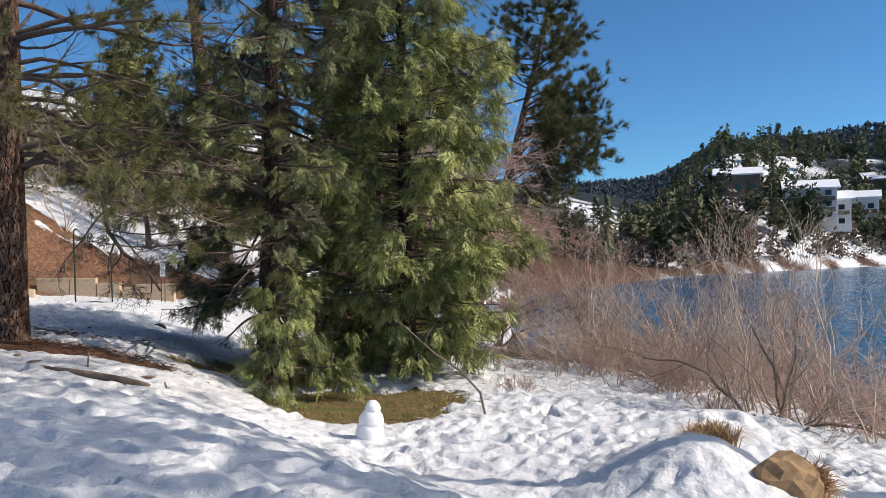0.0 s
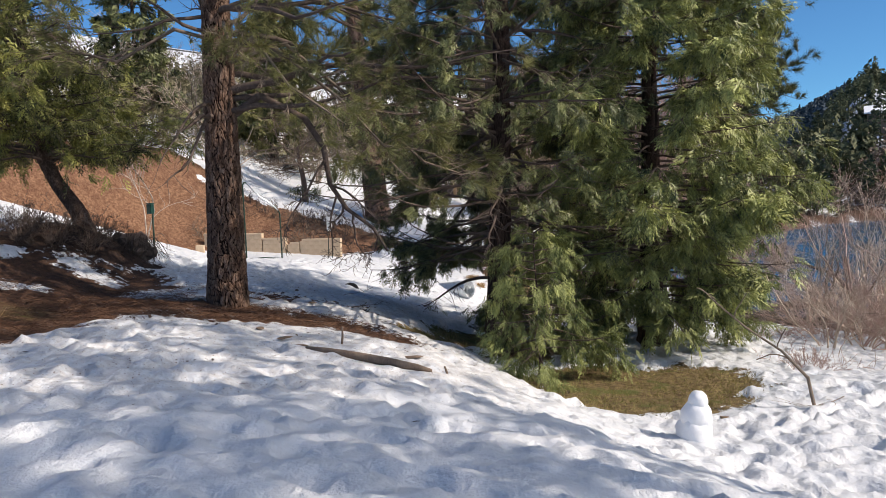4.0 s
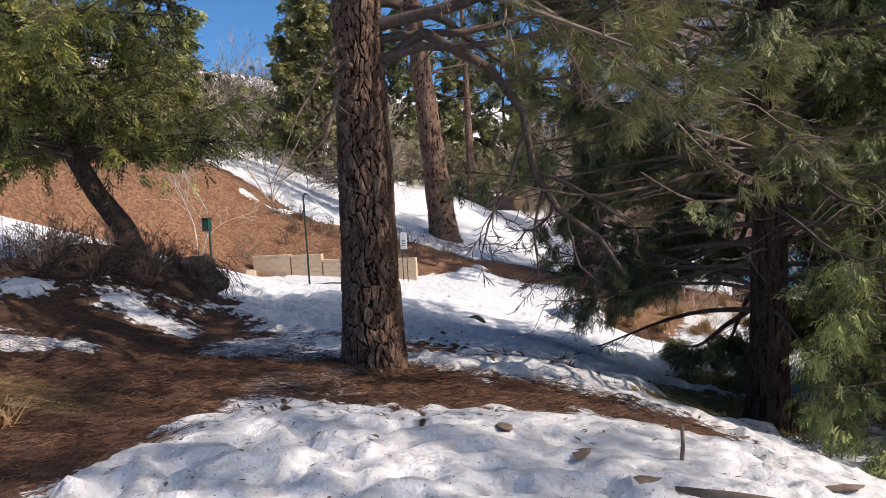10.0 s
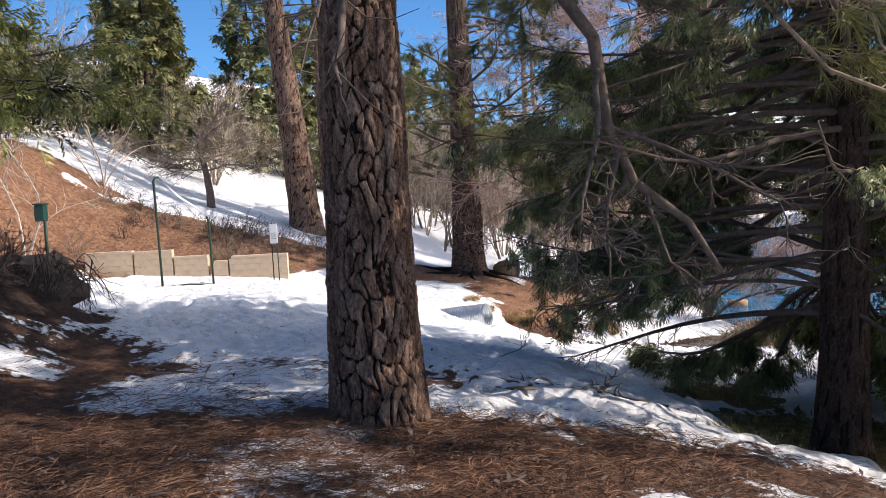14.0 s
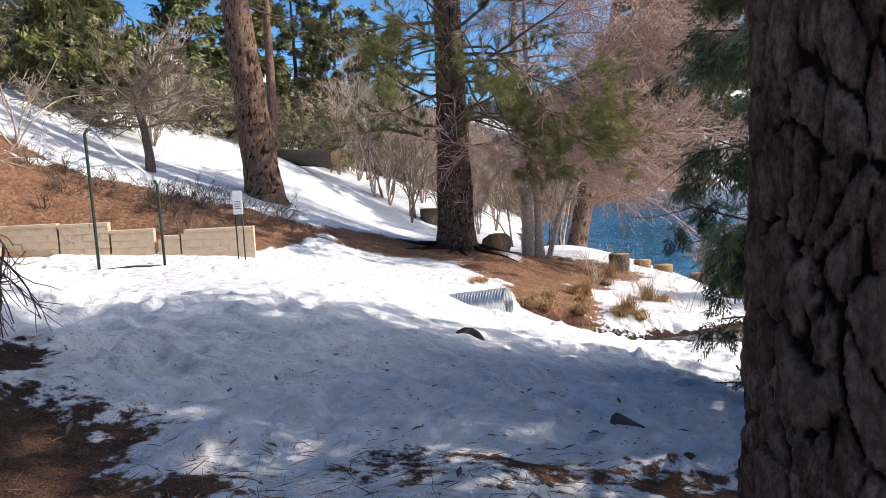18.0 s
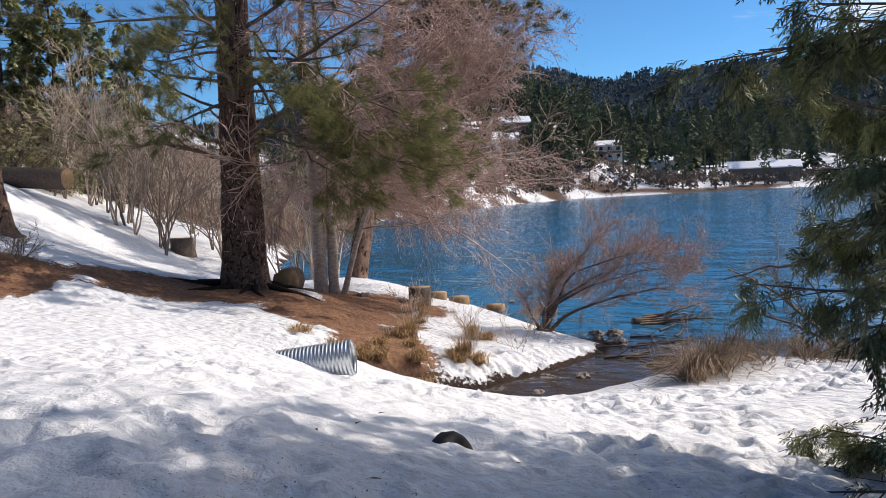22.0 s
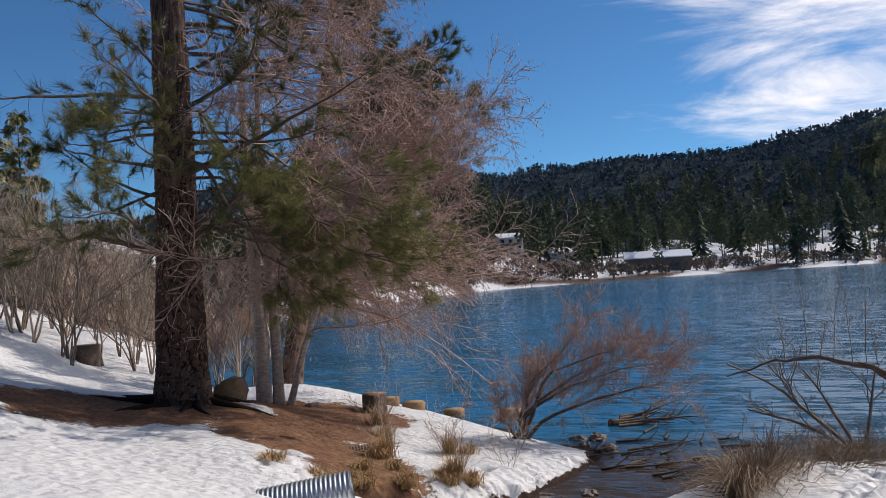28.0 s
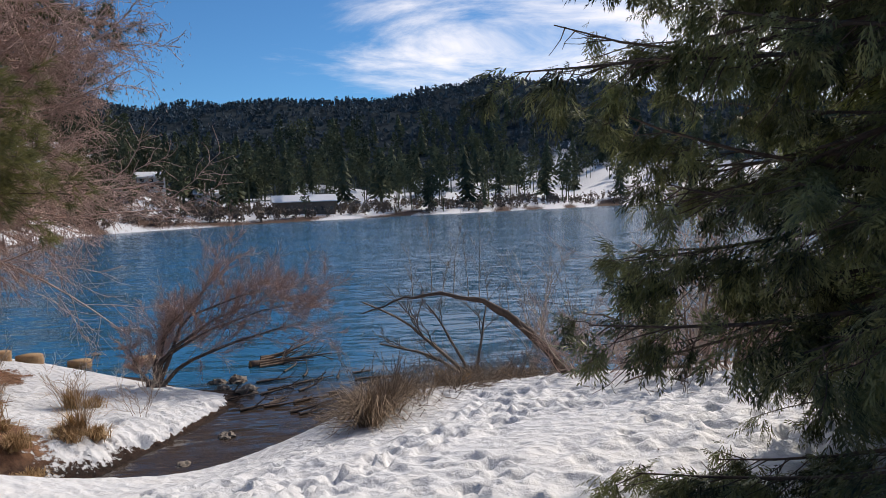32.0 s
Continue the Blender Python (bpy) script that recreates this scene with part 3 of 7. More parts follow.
def build_ground():
    xs, ys = spaced(-18, 7, 0.085, 1400), spaced(5.5, 36, 0.085, 1500)
    x, y = np.meshgrid(xs, ys)
    z = land_z(x, y)
    d, e = bank_de(x, y)
    near = 1 - sstep(60, 110, np.hypot(x + 6, y - 25))
    bank = sstep(-0.2, 0.7, d) * (1 - sstep(0, 1.4, d - 3.9 - 0.5 * np.clip(-x - 18, 0, 9) + 0.7 * wobble(x, y, 5, 21))) * sstep(-0.7, 0.4, e) * (1 - 0.5 * sstep(0.8, 0.98, wobble(x, y, 3.1, 22)) * sstep(1.5, 3, d))
    litter, turf, earth, mud_shade = (patch(x, y, s) for s in (LITTER, TURF, EARTH, MUD))
    wet = (1 - sstep(LAKE + 0.01, LAKE + 0.11, z)) * near
    far, up = far_z(x, y)
    sector = np.degrees(np.arctan2(x, y))
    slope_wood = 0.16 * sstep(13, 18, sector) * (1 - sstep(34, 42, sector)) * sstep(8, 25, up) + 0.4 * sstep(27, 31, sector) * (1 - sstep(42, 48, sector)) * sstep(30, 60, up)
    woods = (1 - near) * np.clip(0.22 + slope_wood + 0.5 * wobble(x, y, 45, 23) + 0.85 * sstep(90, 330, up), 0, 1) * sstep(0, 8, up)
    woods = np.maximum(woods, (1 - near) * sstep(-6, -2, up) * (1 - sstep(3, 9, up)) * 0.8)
    scrub = 0.8 * sstep(72, 86, y) * (1 - sstep(20, 60, x)) * sstep(-30, -5, x)
    bare = np.maximum.reduce([scrub, litter, turf, earth, mud_shade, bank * near, wet, woods])
    hole = patch(x, y, [(-9.85, 15.5, 0.28, 0.16, 10), (-9.5, 15.95, 0.24, 0.14, -20), (-9.95, 16.1, 0.3, 0.15, 30), (-9.6, 15.1, 0.2, 0.12, 0), (-10.6, 18.1, 1.2, 1.0, 10), (-13.6, 15.9, 0.7, 0.35, 20), (-13.3, 18.6, 0.6, 0.4, 0)])
    bare = np.where(hole > 0.3, np.minimum(bare, 0.82 - 0.6 * hole), bare)
    bare = np.clip(bare - 0.25 * (near * np.clip(wobble(x, y, 1.3, 24), 0, 1)) * (bare < 0.97), 0, 1)
    bare = np.maximum(bare, 0.44 * patch(x, y, [(-9.4, 14.3, 2.8, 1.1, -5), (-8.0, 18.6, 2.2, 0.8, -15)]))
    # trodden snow: dimples of feet and the softened relief of thaw
    white = (1 - sstep(0.35, 0.6, bare)) * near * (1 - sstep(0.1, 0.3, hole))
    z = z + 0.035 * white
    rng = np.random.RandomState(4)
    relief = 0.018 * wobble(x, y, 1.0, 31) + 0.022 * wobble(x, y, 0.5, 32) + 0.02 * wobble(x, y, 3.1, 33) + 0.01 * np.abs(wobble(x, y, 1.25, 36)) ** 0.7 + 0.028 * np.abs(wobble(x, y, 0.45, 37)) ** 0.7 + 0.02
    z = z + relief * white * (1 - 0.45 * sstep(24, 27, y))

    def dimple(cx, cy, turn, depth, rx=0.20, ry=0.10):
        i0, i1 = np.searchsorted(xs, [cx - 0.5, cx + 0.5])
        j0, j1 = np.searchsorted(ys, [cy - 0.5, cy + 0.5])
        if i1 <= i0 or j1 <= j0:
            return
        sx, sy = x[j0:j1, i0:i1], y[j0:j1, i0:i1]
        c, s = math.cos(turn), math.sin(turn)
        u, v = ((sx - cx) * c + (sy - cy) * s) / rx, (-(sx - cx) * s + (sy - cy) * c) / ry
        q = u * u + v * v
        z[j0:j1, i0:i1] += depth * (-np.exp(-q * 0.9) + 0.28 * np.exp(-((np.sqrt(q) - 1.75) ** 2) * 3)) * white[j0:j1, i0:i1]

    for _ in range(9000):
        cx, cy = rng.uniform(-18, 9), rng.uniform(5, 37)
        if wobble(np.array(cx), np.array(cy), 6, 35) > (-0.5 if cy < 25.5 else 0.2):
            deep = 0.75 + 0.1 * float(sstep(16, 20, cy))
            dimple(cx, cy, rng.uniform(0, 6.28), deep * rng.uniform(0.03, 0.13), rng.uniform(0.10, 0.22) * (0.7 + 0.3 * deep), rng.uniform(0.08, 0.15) * (0.7 + 0.3 * deep))
    for sx, sy, ex, ey in ((-11, 27, 2, 29.5), (-10, 29, 4, 27.5), (-9, 31, -1, 30.5), (0, 14, 6, 19), (-2, 12, 5, 14.5), (2, 15, 1, 22), (-8, 28, 5, 28.8)):
        n = int(math.hypot(ex - sx, ey - sy) / 0.36)
        for k in range(n):
            t = k / n
            dimple(sx + (ex - sx) * t + rng.normal(0, 0.12), sy + (ey - sy) * t + 0.12 * (-1) ** k + rng.normal(0, 0.15), math.atan2(ey - sy, ex - sx) + rng.normal(0, 0.3), rng.uniform(0.09, 0.16), 0.19, 0.10)
    for _ in range(160):
        cx, cy = rng.uniform(-14, -1), rng.uniform(17, 30)
        dimple(cx, cy, rng.uniform(0, 6.28), rng.uniform(0.03, 0.06), rng.uniform(0.22, 0.36), rng.uniform(0.16, 0.26))
    # litter is lumpy
    z = z + (1 - white) * near * (0.02 * wobble(x, y, 0.7, 41) + 0.03 * wobble(x, y, 2.2, 42))
    ny, nx = x.shape
    i, j = np.meshgrid(np.arange(ny - 1), np.arange(nx - 1), indexing="ij")
    a = (i * nx + j).ravel()
    faces = np.stack([a, a + 1, a + nx + 1, a + nx], 1)
    bank_earth = np.maximum(earth, bank * near)
    dirty = near * (0.15 + 0.85 * np.clip(patch(x, y, [(-9, 14.5, 5.5, 6, 0), (-9.5, 20, 4, 5, 0)]), 0, 1))
    # the bent tree's mound takes this dark colour as painted shade
    attrs = dict(bare=bare, earth=np.maximum(sstep(0.3, 0.6, bank_earth), woods * 0.3), grass=0.8 * sstep(0.3, 0.7, turf), mud_shade=np.maximum.reduce([sstep(0.3, 0.6, mud_shade), wet, patch(x, y, [(-15.0, 20.2, 2.4, 2.2, 0)]) * 0.95, woods * 0.75]), dirty=dirty, hazy_forest=sstep(0.02, 0.1, woods) * sstep(25, 120, up))
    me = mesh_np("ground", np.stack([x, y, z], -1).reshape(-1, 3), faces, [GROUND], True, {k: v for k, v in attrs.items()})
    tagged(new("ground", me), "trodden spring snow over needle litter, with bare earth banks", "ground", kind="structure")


build_ground()


def build_lake():
    verts = np.array([(-30, -300, LAKE), (900, -300, LAKE), (900, 900, LAKE), (-30, 900, LAKE)], float)
    me = mesh_np("lake", verts, np.array([[0, 1, 2, 3]]), [WATER])
    tagged(new("water", me), "dark blue lake with small wind ripples", "lake", kind="structure")


build_lake()


# ---------- plants ----------
def spray_template(seed, n=10, wide=0.55, thin=0.07):
    """A flat drooping cedar spray of narrow scaly blades, about 1 long."""
    rng = np.random.RandomState(seed)
    v, f = [], []
    for k in range(n):
        t = 0.05 + 0.9 * k / (n - 1)
        side = (-1) ** k
        length = wide * (1.05 - 0.6 * t) * rng.uniform(0.8, 1.25)
        ang = side * rng.uniform(0.45, 0.95) if k < n - 1 else 0.0
        d = np.array([math.cos(ang), math.sin(ang), rng.uniform(-0.4, 0.1)])
        b = np.array([t * 0.75, 0, -0.12 * t * t])
        w = np.array([-d[1], d[0], rng.uniform(-0.4, 0.4)]) * thin * 0.5
        v += [b - w + d * 0.06, b + w + d * 0.1, b + d * length + np.array([0, 0, -0.06])]
        f.append([3 * k, 3 * k + 1, 3 * k + 2])
    return np.array(v), np.array(f)


def tuft_template(seed, n=26, spread=1.0):
    """A brush of long pine needles round a twig's end, about 1 long."""
    rng = np.random.RandomState(seed)
    v, f = [], []
    for k in range(n):
        a, tilt = rng.uniform(0, 6.28), rng.uniform(0.15, 1.15) * spread
        d = np.array([math.cos(tilt), math.sin(tilt) * math.cos(a), math.sin(tilt) * math.sin(a)])
        b = np.array([rng.uniform(-0.45, 0.25), 0, 0])
        s = unit(np.cross(d, rng.normal(size=3))) * 0.018
        e = b + d * rng.uniform(0.75, 1.1) + np.array([0, 0, -0.05])
        v += [b - s, b + s, e]
        f.append([3 * k, 3 * k + 1, 3 * k + 2])
    return np.array(v), np.array(f)


def fan_template(seed, n=8, wide=0.34, thin=0.075):
    """A flat cedar fan, about 1 long: side branchlets of scaly lobes on a bent rib."""
    rng = np.random.RandomState(seed)
    v, f = [], []

    def lobe(b, d, length, w):
        up = np.array([0, 0, rng.uniform(-0.5, 0.5)])
        side = unit(np.cross(d, np.array([0, 0, 1.0])) + up) * w * 0.5
        i = len(v)
        v.extend([b - side * 0.5, b + d * length * 0.3 + side, b + d * length + np.array([0, 0, -0.1 * length]), b + d * length * 0.25 - side])
        f.append([i, i + 1, i + 2, i + 3])

    for k in range(n):
        t = k / (n - 1)
        side = (-1) ** k
        b = np.array([0.1 + 0.72 * t, 0.03 * math.sin(3 * t + seed), -0.1 * t * t])
        ang = side * rng.uniform(0.5, 0.95) * (1 - 0.75 * t * (k == n - 1))
        d = unit(np.array([math.cos(ang), math.sin(ang), rng.uniform(-0.35, 0.15) - 0.2 * t]))
        length = wide * (1.15 - 0.55 * t) * rng.uniform(0.75, 1.25)
        lobe(b, d, length, thin)
        turn = side * -0.55
        d2 = unit(np.array([math.cos(ang + turn), math.sin(ang + turn), d[2] - 0.15]))
        lobe(b + d * length * 0.35, d2, length * 0.6, thin * 0.8)
    return np.array(v), np.array(f)


SPRAYS = [fan_template(k, 7, 0.40, 0.085) for k in range(4)]
SPRAYS_BROAD = [fan_template(k + 40, 9, 0.36, 0.07) for k in range(5)]
SPRAYS_FINE = [fan_template(k + 60, 10, 0.35, 0.052) for k in range(5)]
SPRAYS_FAR = [spray_template(k + 20, 5, 0.65, 0.26) for k in range(3)]
TUFTS = [tuft_template(k) for k in range(3)]
TUFTS_FULL = [tuft_template(k + 9, 32) for k in range(3)]


def many(templates, pos, ahead, up, size, rng, tone=None):
    """Scatter copies of several templates; with tone given, also its value for each vertex."""
    kind = rng.randint(0, len(templates), len(pos))
    if tone is not None:
        used = [k for k in range(len(templates)) if (kind == k).any()]
        v, f = joined([scatter(*templates[k], pos[kind == k], ahead[kind == k], up[kind == k], size[kind == k]) for k in used])
        return v, f, np.concatenate([np.repeat(tone[kind == k], len(templates[k][0])) for k in used])
    return joined([scatter(*templates[k], pos[kind == k], ahead[kind == k], up[kind == k], size[kind == k]) for k in range(len(templates)) if (kind == k).any()])


def bent(start, way, length, n, rng, droop=0.0, lift=0.0, jit=0.08):
    """A branch's line: n steps that sag and then lift."""
    pts, d = [np.asarray(start, float)], unit(np.asarray(way, float))
    for k in range(n):
        t = (k + 0.5) / n
        d = unit(d + np.array([0, 0, (-droop * (1 - t) + lift * t) / n * 2]) + rng.normal(0, jit, 3))
        pts.append(pts[-1] + d * length / n)
    return np.array(pts)


def bark_mesh(name, points, radii, mat, k=16, flare=0.35, plates=None, seed=0, rings=None, dense=0.0):
    """A trunk: rings along a bent axis with furrowed plates as true relief. plates: (count round, height, depth)."""
    rng = np.random.RandomState(seed)
    pts, rad = np.asarray(points, float), np.asarray(radii, float)
    s = np.concatenate([[0], np.cumsum(np.linalg.norm(np.diff(pts, axis=0), axis=1))])
    n = rings or max(12, int(s[-1] / 0.35))
    u = np.linspace(0, 1, n) ** 1.25 * s[-1]
    if dense:
        u = np.concatenate([np.linspace(0, dense, int(n * 0.85), endpoint=False), np.linspace(dense, s[-1], n - int(n * 0.85))])
    P = np.stack([np.interp(u, s, pts[:, c]) for c in range(3)], 1)
    R = np.interp(u, s, rad)
    a = np.arange(k) * 2 * math.pi / k
    roots = flare * np.exp(-u / 0.28)[:, None] * (0.55 + 0.45 * np.sin(a * 5 + rng.uniform(0, 6))[None])
    shape = 1 + roots + 0.03 * np.sin(a * 3 + 1)[None] + 0.02 * np.sin(u * 3)[:, None]
    plate, chip = np.ones((n, k)), np.full((n, k), 0.3)
    if plates:
        around, tall, deep = plates
        gu, ga = u[:, None] / tall, np.broadcast_to(a[None] / (2 * math.pi) * around, (n, k))
        gu = gu + 0.35 * wobble(ga, gu, 3.0, seed + 1)
        ga = ga + 0.45 * wobble(gu * 0.8, ga * 0.0 + gu * 0.9, 2.7, seed + 2)
        cells = np.random.RandomState(seed + 3)
        jx, jy, jc = cells.rand(around, 97), cells.rand(around, 97), cells.rand(around, 97)
        f1, f2 = np.full((n, k), 9.0), np.full((n, k), 9.0)
        bi, bj = np.floor(ga).astype(int), np.floor(gu).astype(int)
        for di in (-1, 0, 1):
            for dj in (-1, 0, 1):
                ci, cj = (bi + di), (bj + dj)
                dx = ci + 1.0 * jx[ci % around, cj % 97] - ga
                dy = cj + 1.0 * jy[ci % around, cj % 97] - gu
                dist = np.sqrt(dx * dx + dy * dy)
                chip = np.where(dist < f1, jc[ci % around, cj % 97] ** 2, chip)
                f2 = np.where(dist < f1, f1, np.minimum(f2, dist))
                f1 = np.minimum(f1, dist)
        plate = sstep(0.02, 0.16, f2 - f1 + 0.10 * wobble(ga, gu * 0.5, 0.7, seed + 6) + 0.07 * wobble(ga, gu, 0.27, seed + 7))
        flake = 0.9 * wobble(ga, gu * 0.7, 1.6, seed + 5) + 0.9 * wobble(ga, gu, 0.5, seed + 8) + 0.5 * wobble(ga, gu, 0.23, seed + 9)
        R2 = R[:, None] * shape + deep * (plate - 1) + deep * (0.22 * flake + 0.5 * chip) * plate
    else:
        R2 = R[:, None] * shape
    d = unit(np.gradient(P, axis=0))
    uu = unit(np.cross(np.cross(d, np.array([1.0, 0.2, 0])), d))
    vv = np.cross(d, uu)
    verts = P[:, None] + (np.cos(a)[None, :, None] * uu[:, None] + np.sin(a)[None, :, None] * vv[:, None]) * R2[..., None]
    i, j = np.meshgrid(np.arange(n - 1), np.arange(k), indexing="ij")
    q = np.stack([i * k + j, i * k + (j + 1) % k, (i + 1) * k + (j + 1) % k, (i + 1) * k + j], -1).reshape(-1, 4)
    return mesh_np(name, verts.reshape(-1, 3), q, [mat], True, {"plate": plate, "flake": chip})


def taper(height, r0, r1, lean=(0, 0), bend=0.0, n=10, sink=0.3):
    """Axis and radii of a trunk that leans, from a little under the ground."""
    t = np.linspace(0, 1, n)
    h = -sink + t * (height + sink)
    pts = np.stack([lean[0] * h + bend * np.sin(t * 5), lean[1] * h + bend * np.cos(t * 4) - bend, h], 1)
    return pts, r0 + (r1 - r0) * t ** 0.8


def along(pts, t):
    s = np.linspace(0, 1, len(pts))
    return np.stack([np.interp(t, s, pts[:, c]) for c in range(3)], -1)


def twig_chain(lines, r0, r1, k=4):
    """Tubes along several bent lines that taper."""
    p0, p1, a, b = [], [], [], []
    for pts, ra, rb in zip(lines, r0, r1):
        n = len(pts) - 1
        rr = np.linspace(ra, rb, n + 1)
        p0.append(pts[:-1]), p1.append(pts[1:] + (pts[1:] - pts[:-1]) * 0.04), a.append(rr[:-1]), b.append(rr[1:])
    return tubes(np.concatenate(p0), np.concatenate(p1), np.concatenate(a), np.concatenate(b), k)


def wood(ob, lines, rs, tips, owner, split):
    """The limbs of a tree with their twigs: each limb a part where it can be told apart."""
    if not split:
        v, f = joined([twig_chain(lines, rs, [0.007] * len(lines), 5), twig_chain(tips, [0.008] * len(tips), [0.003] * len(tips), 3)])
        put("branchwork", mesh_np("branchwork", v, f, [BARK_DARK]), ob)
        return
    mine = {}
    for k, tw in zip(owner, tips):
        mine.setdefault(k, []).append(tw)
    for k, (line, r) in enumerate(zip(lines, rs)):
        tw = mine.get(k, [])
        pieces = [twig_chain([line], [r], [0.007], 6)]
        if tw:
            pieces.append(twig_chain(tw, [0.008] * len(tw), [0.003] * len(tw), 3))
        v, f = joined(pieces)
        put("limb", mesh_np("limb", v, f, [BARK_DARK]), ob)


def cedar(ob, height, r0, low, reach, seed, count=150, sprays=17000, size=(0.22, 0.42), lean=(0, 0), top=0.06, profile=None, leaf=None, droop=0.5, sides=24, plates=(9, 0.5, 0.03), bare_inside=0.35, trunk_rings=None, split=False, far=False, favour=None, hang=0.45, cluster=14, broad=False, fine=False):
    """Incense-cedar kind: sagging boughs whose ends turn up, hung with flat sprays."""
    rng = np.random.RandomState(seed)
    axis, rad = taper(height, r0, r0 * top, lean, 0.05)
    put("trunk", bark_mesh("cedar_trunk", axis, rad, BARK_CEDAR, sides, 0.75, plates, seed, trunk_rings), ob)
    lines, rs, tips, owner = [], [], [], []
    for k in range(count):
        t = (k + rng.rand()) / count
        h = low + (height - low) * t ** 1.15
        az = k * 2.399 + rng.normal(0, 0.3)
        if favour and (k % 3 == 0 or (t < 0.25 and k % 3 == 1)):
            az = radians(rng.uniform(*favour))
        elif favour and k % 3 == 2 and 0.12 < t < 0.38:
            az = radians(rng.uniform(190, 310))
        length = (profile(t, az) if profile else reach * (1 - t) ** 0.75 + 0.3) * (rng.uniform(0.84, 1.04) if favour and k % 3 < 2 else rng.uniform(0.7, 1.05))
        start = along(axis, (h + 0.3) / (height + 0.3))
        way = np.array([math.cos(az), math.sin(az), 0.25 - 0.15 * (1 - t) + (rng.normal(0, 0.2) if favour else 0)])
        pts = bent(start, way, length, 9, rng, droop * (1.15 - t), droop * 0.9, 0.05)
        lines.append(pts), rs.append(0.011 + 0.0075 * length)
        m = max(3, int(length * 5))
        for q in range(m):
            inner = bare_inside if not favour or k % 3 < 2 else 0.2
            u = inner + (1 - inner) * (q + rng.rand()) / m
            b = along(pts, u)
            dirn = unit(along(pts, min(1, u + 0.1)) - along(pts, max(0, u - 0.1)))
            sd = np.cross(dirn, [0, 0, 1]) * rng.choice([-1, 1])
            w = unit(dirn * rng.uniform(0.3, 1.0) + sd * rng.uniform(0.2, 1.0) + np.array([0, 0, rng.uniform(-0.55, 0.15)]))
            ln = rng.uniform(0.3, 0.75) * (0.6 + 0.4 * (length / max(reach, 0.1)))
            tw = bent(b, w, ln, 3, rng, 0.5, 0.3, 0.12)
            tips.append(tw), owner.append(k)
    tips_a = np.array(tips)
    wood(ob, lines, rs, tips, owner, split)
    # clusters of sprays that fan out and hang from the twigs' ends
    each = cluster
    n = sprays // each
    tone = np.repeat(rng.rand(n), each)
    which, u = rng.randint(0, len(tips), n), rng.uniform(0.2, 1.0, n) ** 0.7
    if favour:
        lean_to = np.degrees(np.arctan2(tips_a[:, 0, 1], tips_a[:, 0, 0])) % 360
        weight = np.where((lean_to > favour[0]) & (lean_to < favour[1]) & (tips_a[:, 0, 2] < 8.5), np.where(tips_a[:, 0, 2] > 4.8, 3.3, 3.2), np.where(tips_a[:, 0, 2] > 6.5, 0.9, np.where(tips_a[:, 0, 2] < 3.6, 0.3, 0.9)))
        weight = weight * np.where((lean_to > 150) & (lean_to < 330) & (tips_a[:, 0, 2] > 4.2), 1.3, 1.0)
        # some of the boughs are bare, so that light falls through
        poor = np.where(rng.rand(count) < 0.2, 0.06, 1.0)[np.array(owner)]
        weight = weight * poor
        which = rng.choice(len(tips), n, p=weight / weight.sum())
    seg = np.minimum((u * 3).astype(int), 2)
    core = tips_a[which, seg] + (tips_a[which, seg + 1] - tips_a[which, seg]) * (u * 3 - seg)[:, None]
    d = unit(tips_a[which, 3] - tips_a[which, 0])
    main = unit(d + rng.normal(0, 0.3, (n, 3)) + np.array([0, 0, -hang]))
    core, main, d = (np.repeat(q, each, 0) for q in (core, main, d))
    n *= each
    pos = core + rng.normal(0, 0.06 if favour else 0.09, (n, 3))
    ahead = unit(main + rng.normal(0, 0.42, (n, 3)))
    up = unit(rng.normal(0, 0.5, (n, 3)) + np.array([0, 0, 1.0]) + 0.5 * d)
    v, f, tones = many(SPRAYS_FAR if far else SPRAYS_FINE if fine else SPRAYS_BROAD if broad else SPRAYS, pos, ahead, up, rng.uniform(size[0], size[1], n), rng, tone)
    put("crown", mesh_np("cedar_crown", v, f, [leaf or LEAF_CEDAR], attrs={"tone": tones}), ob)


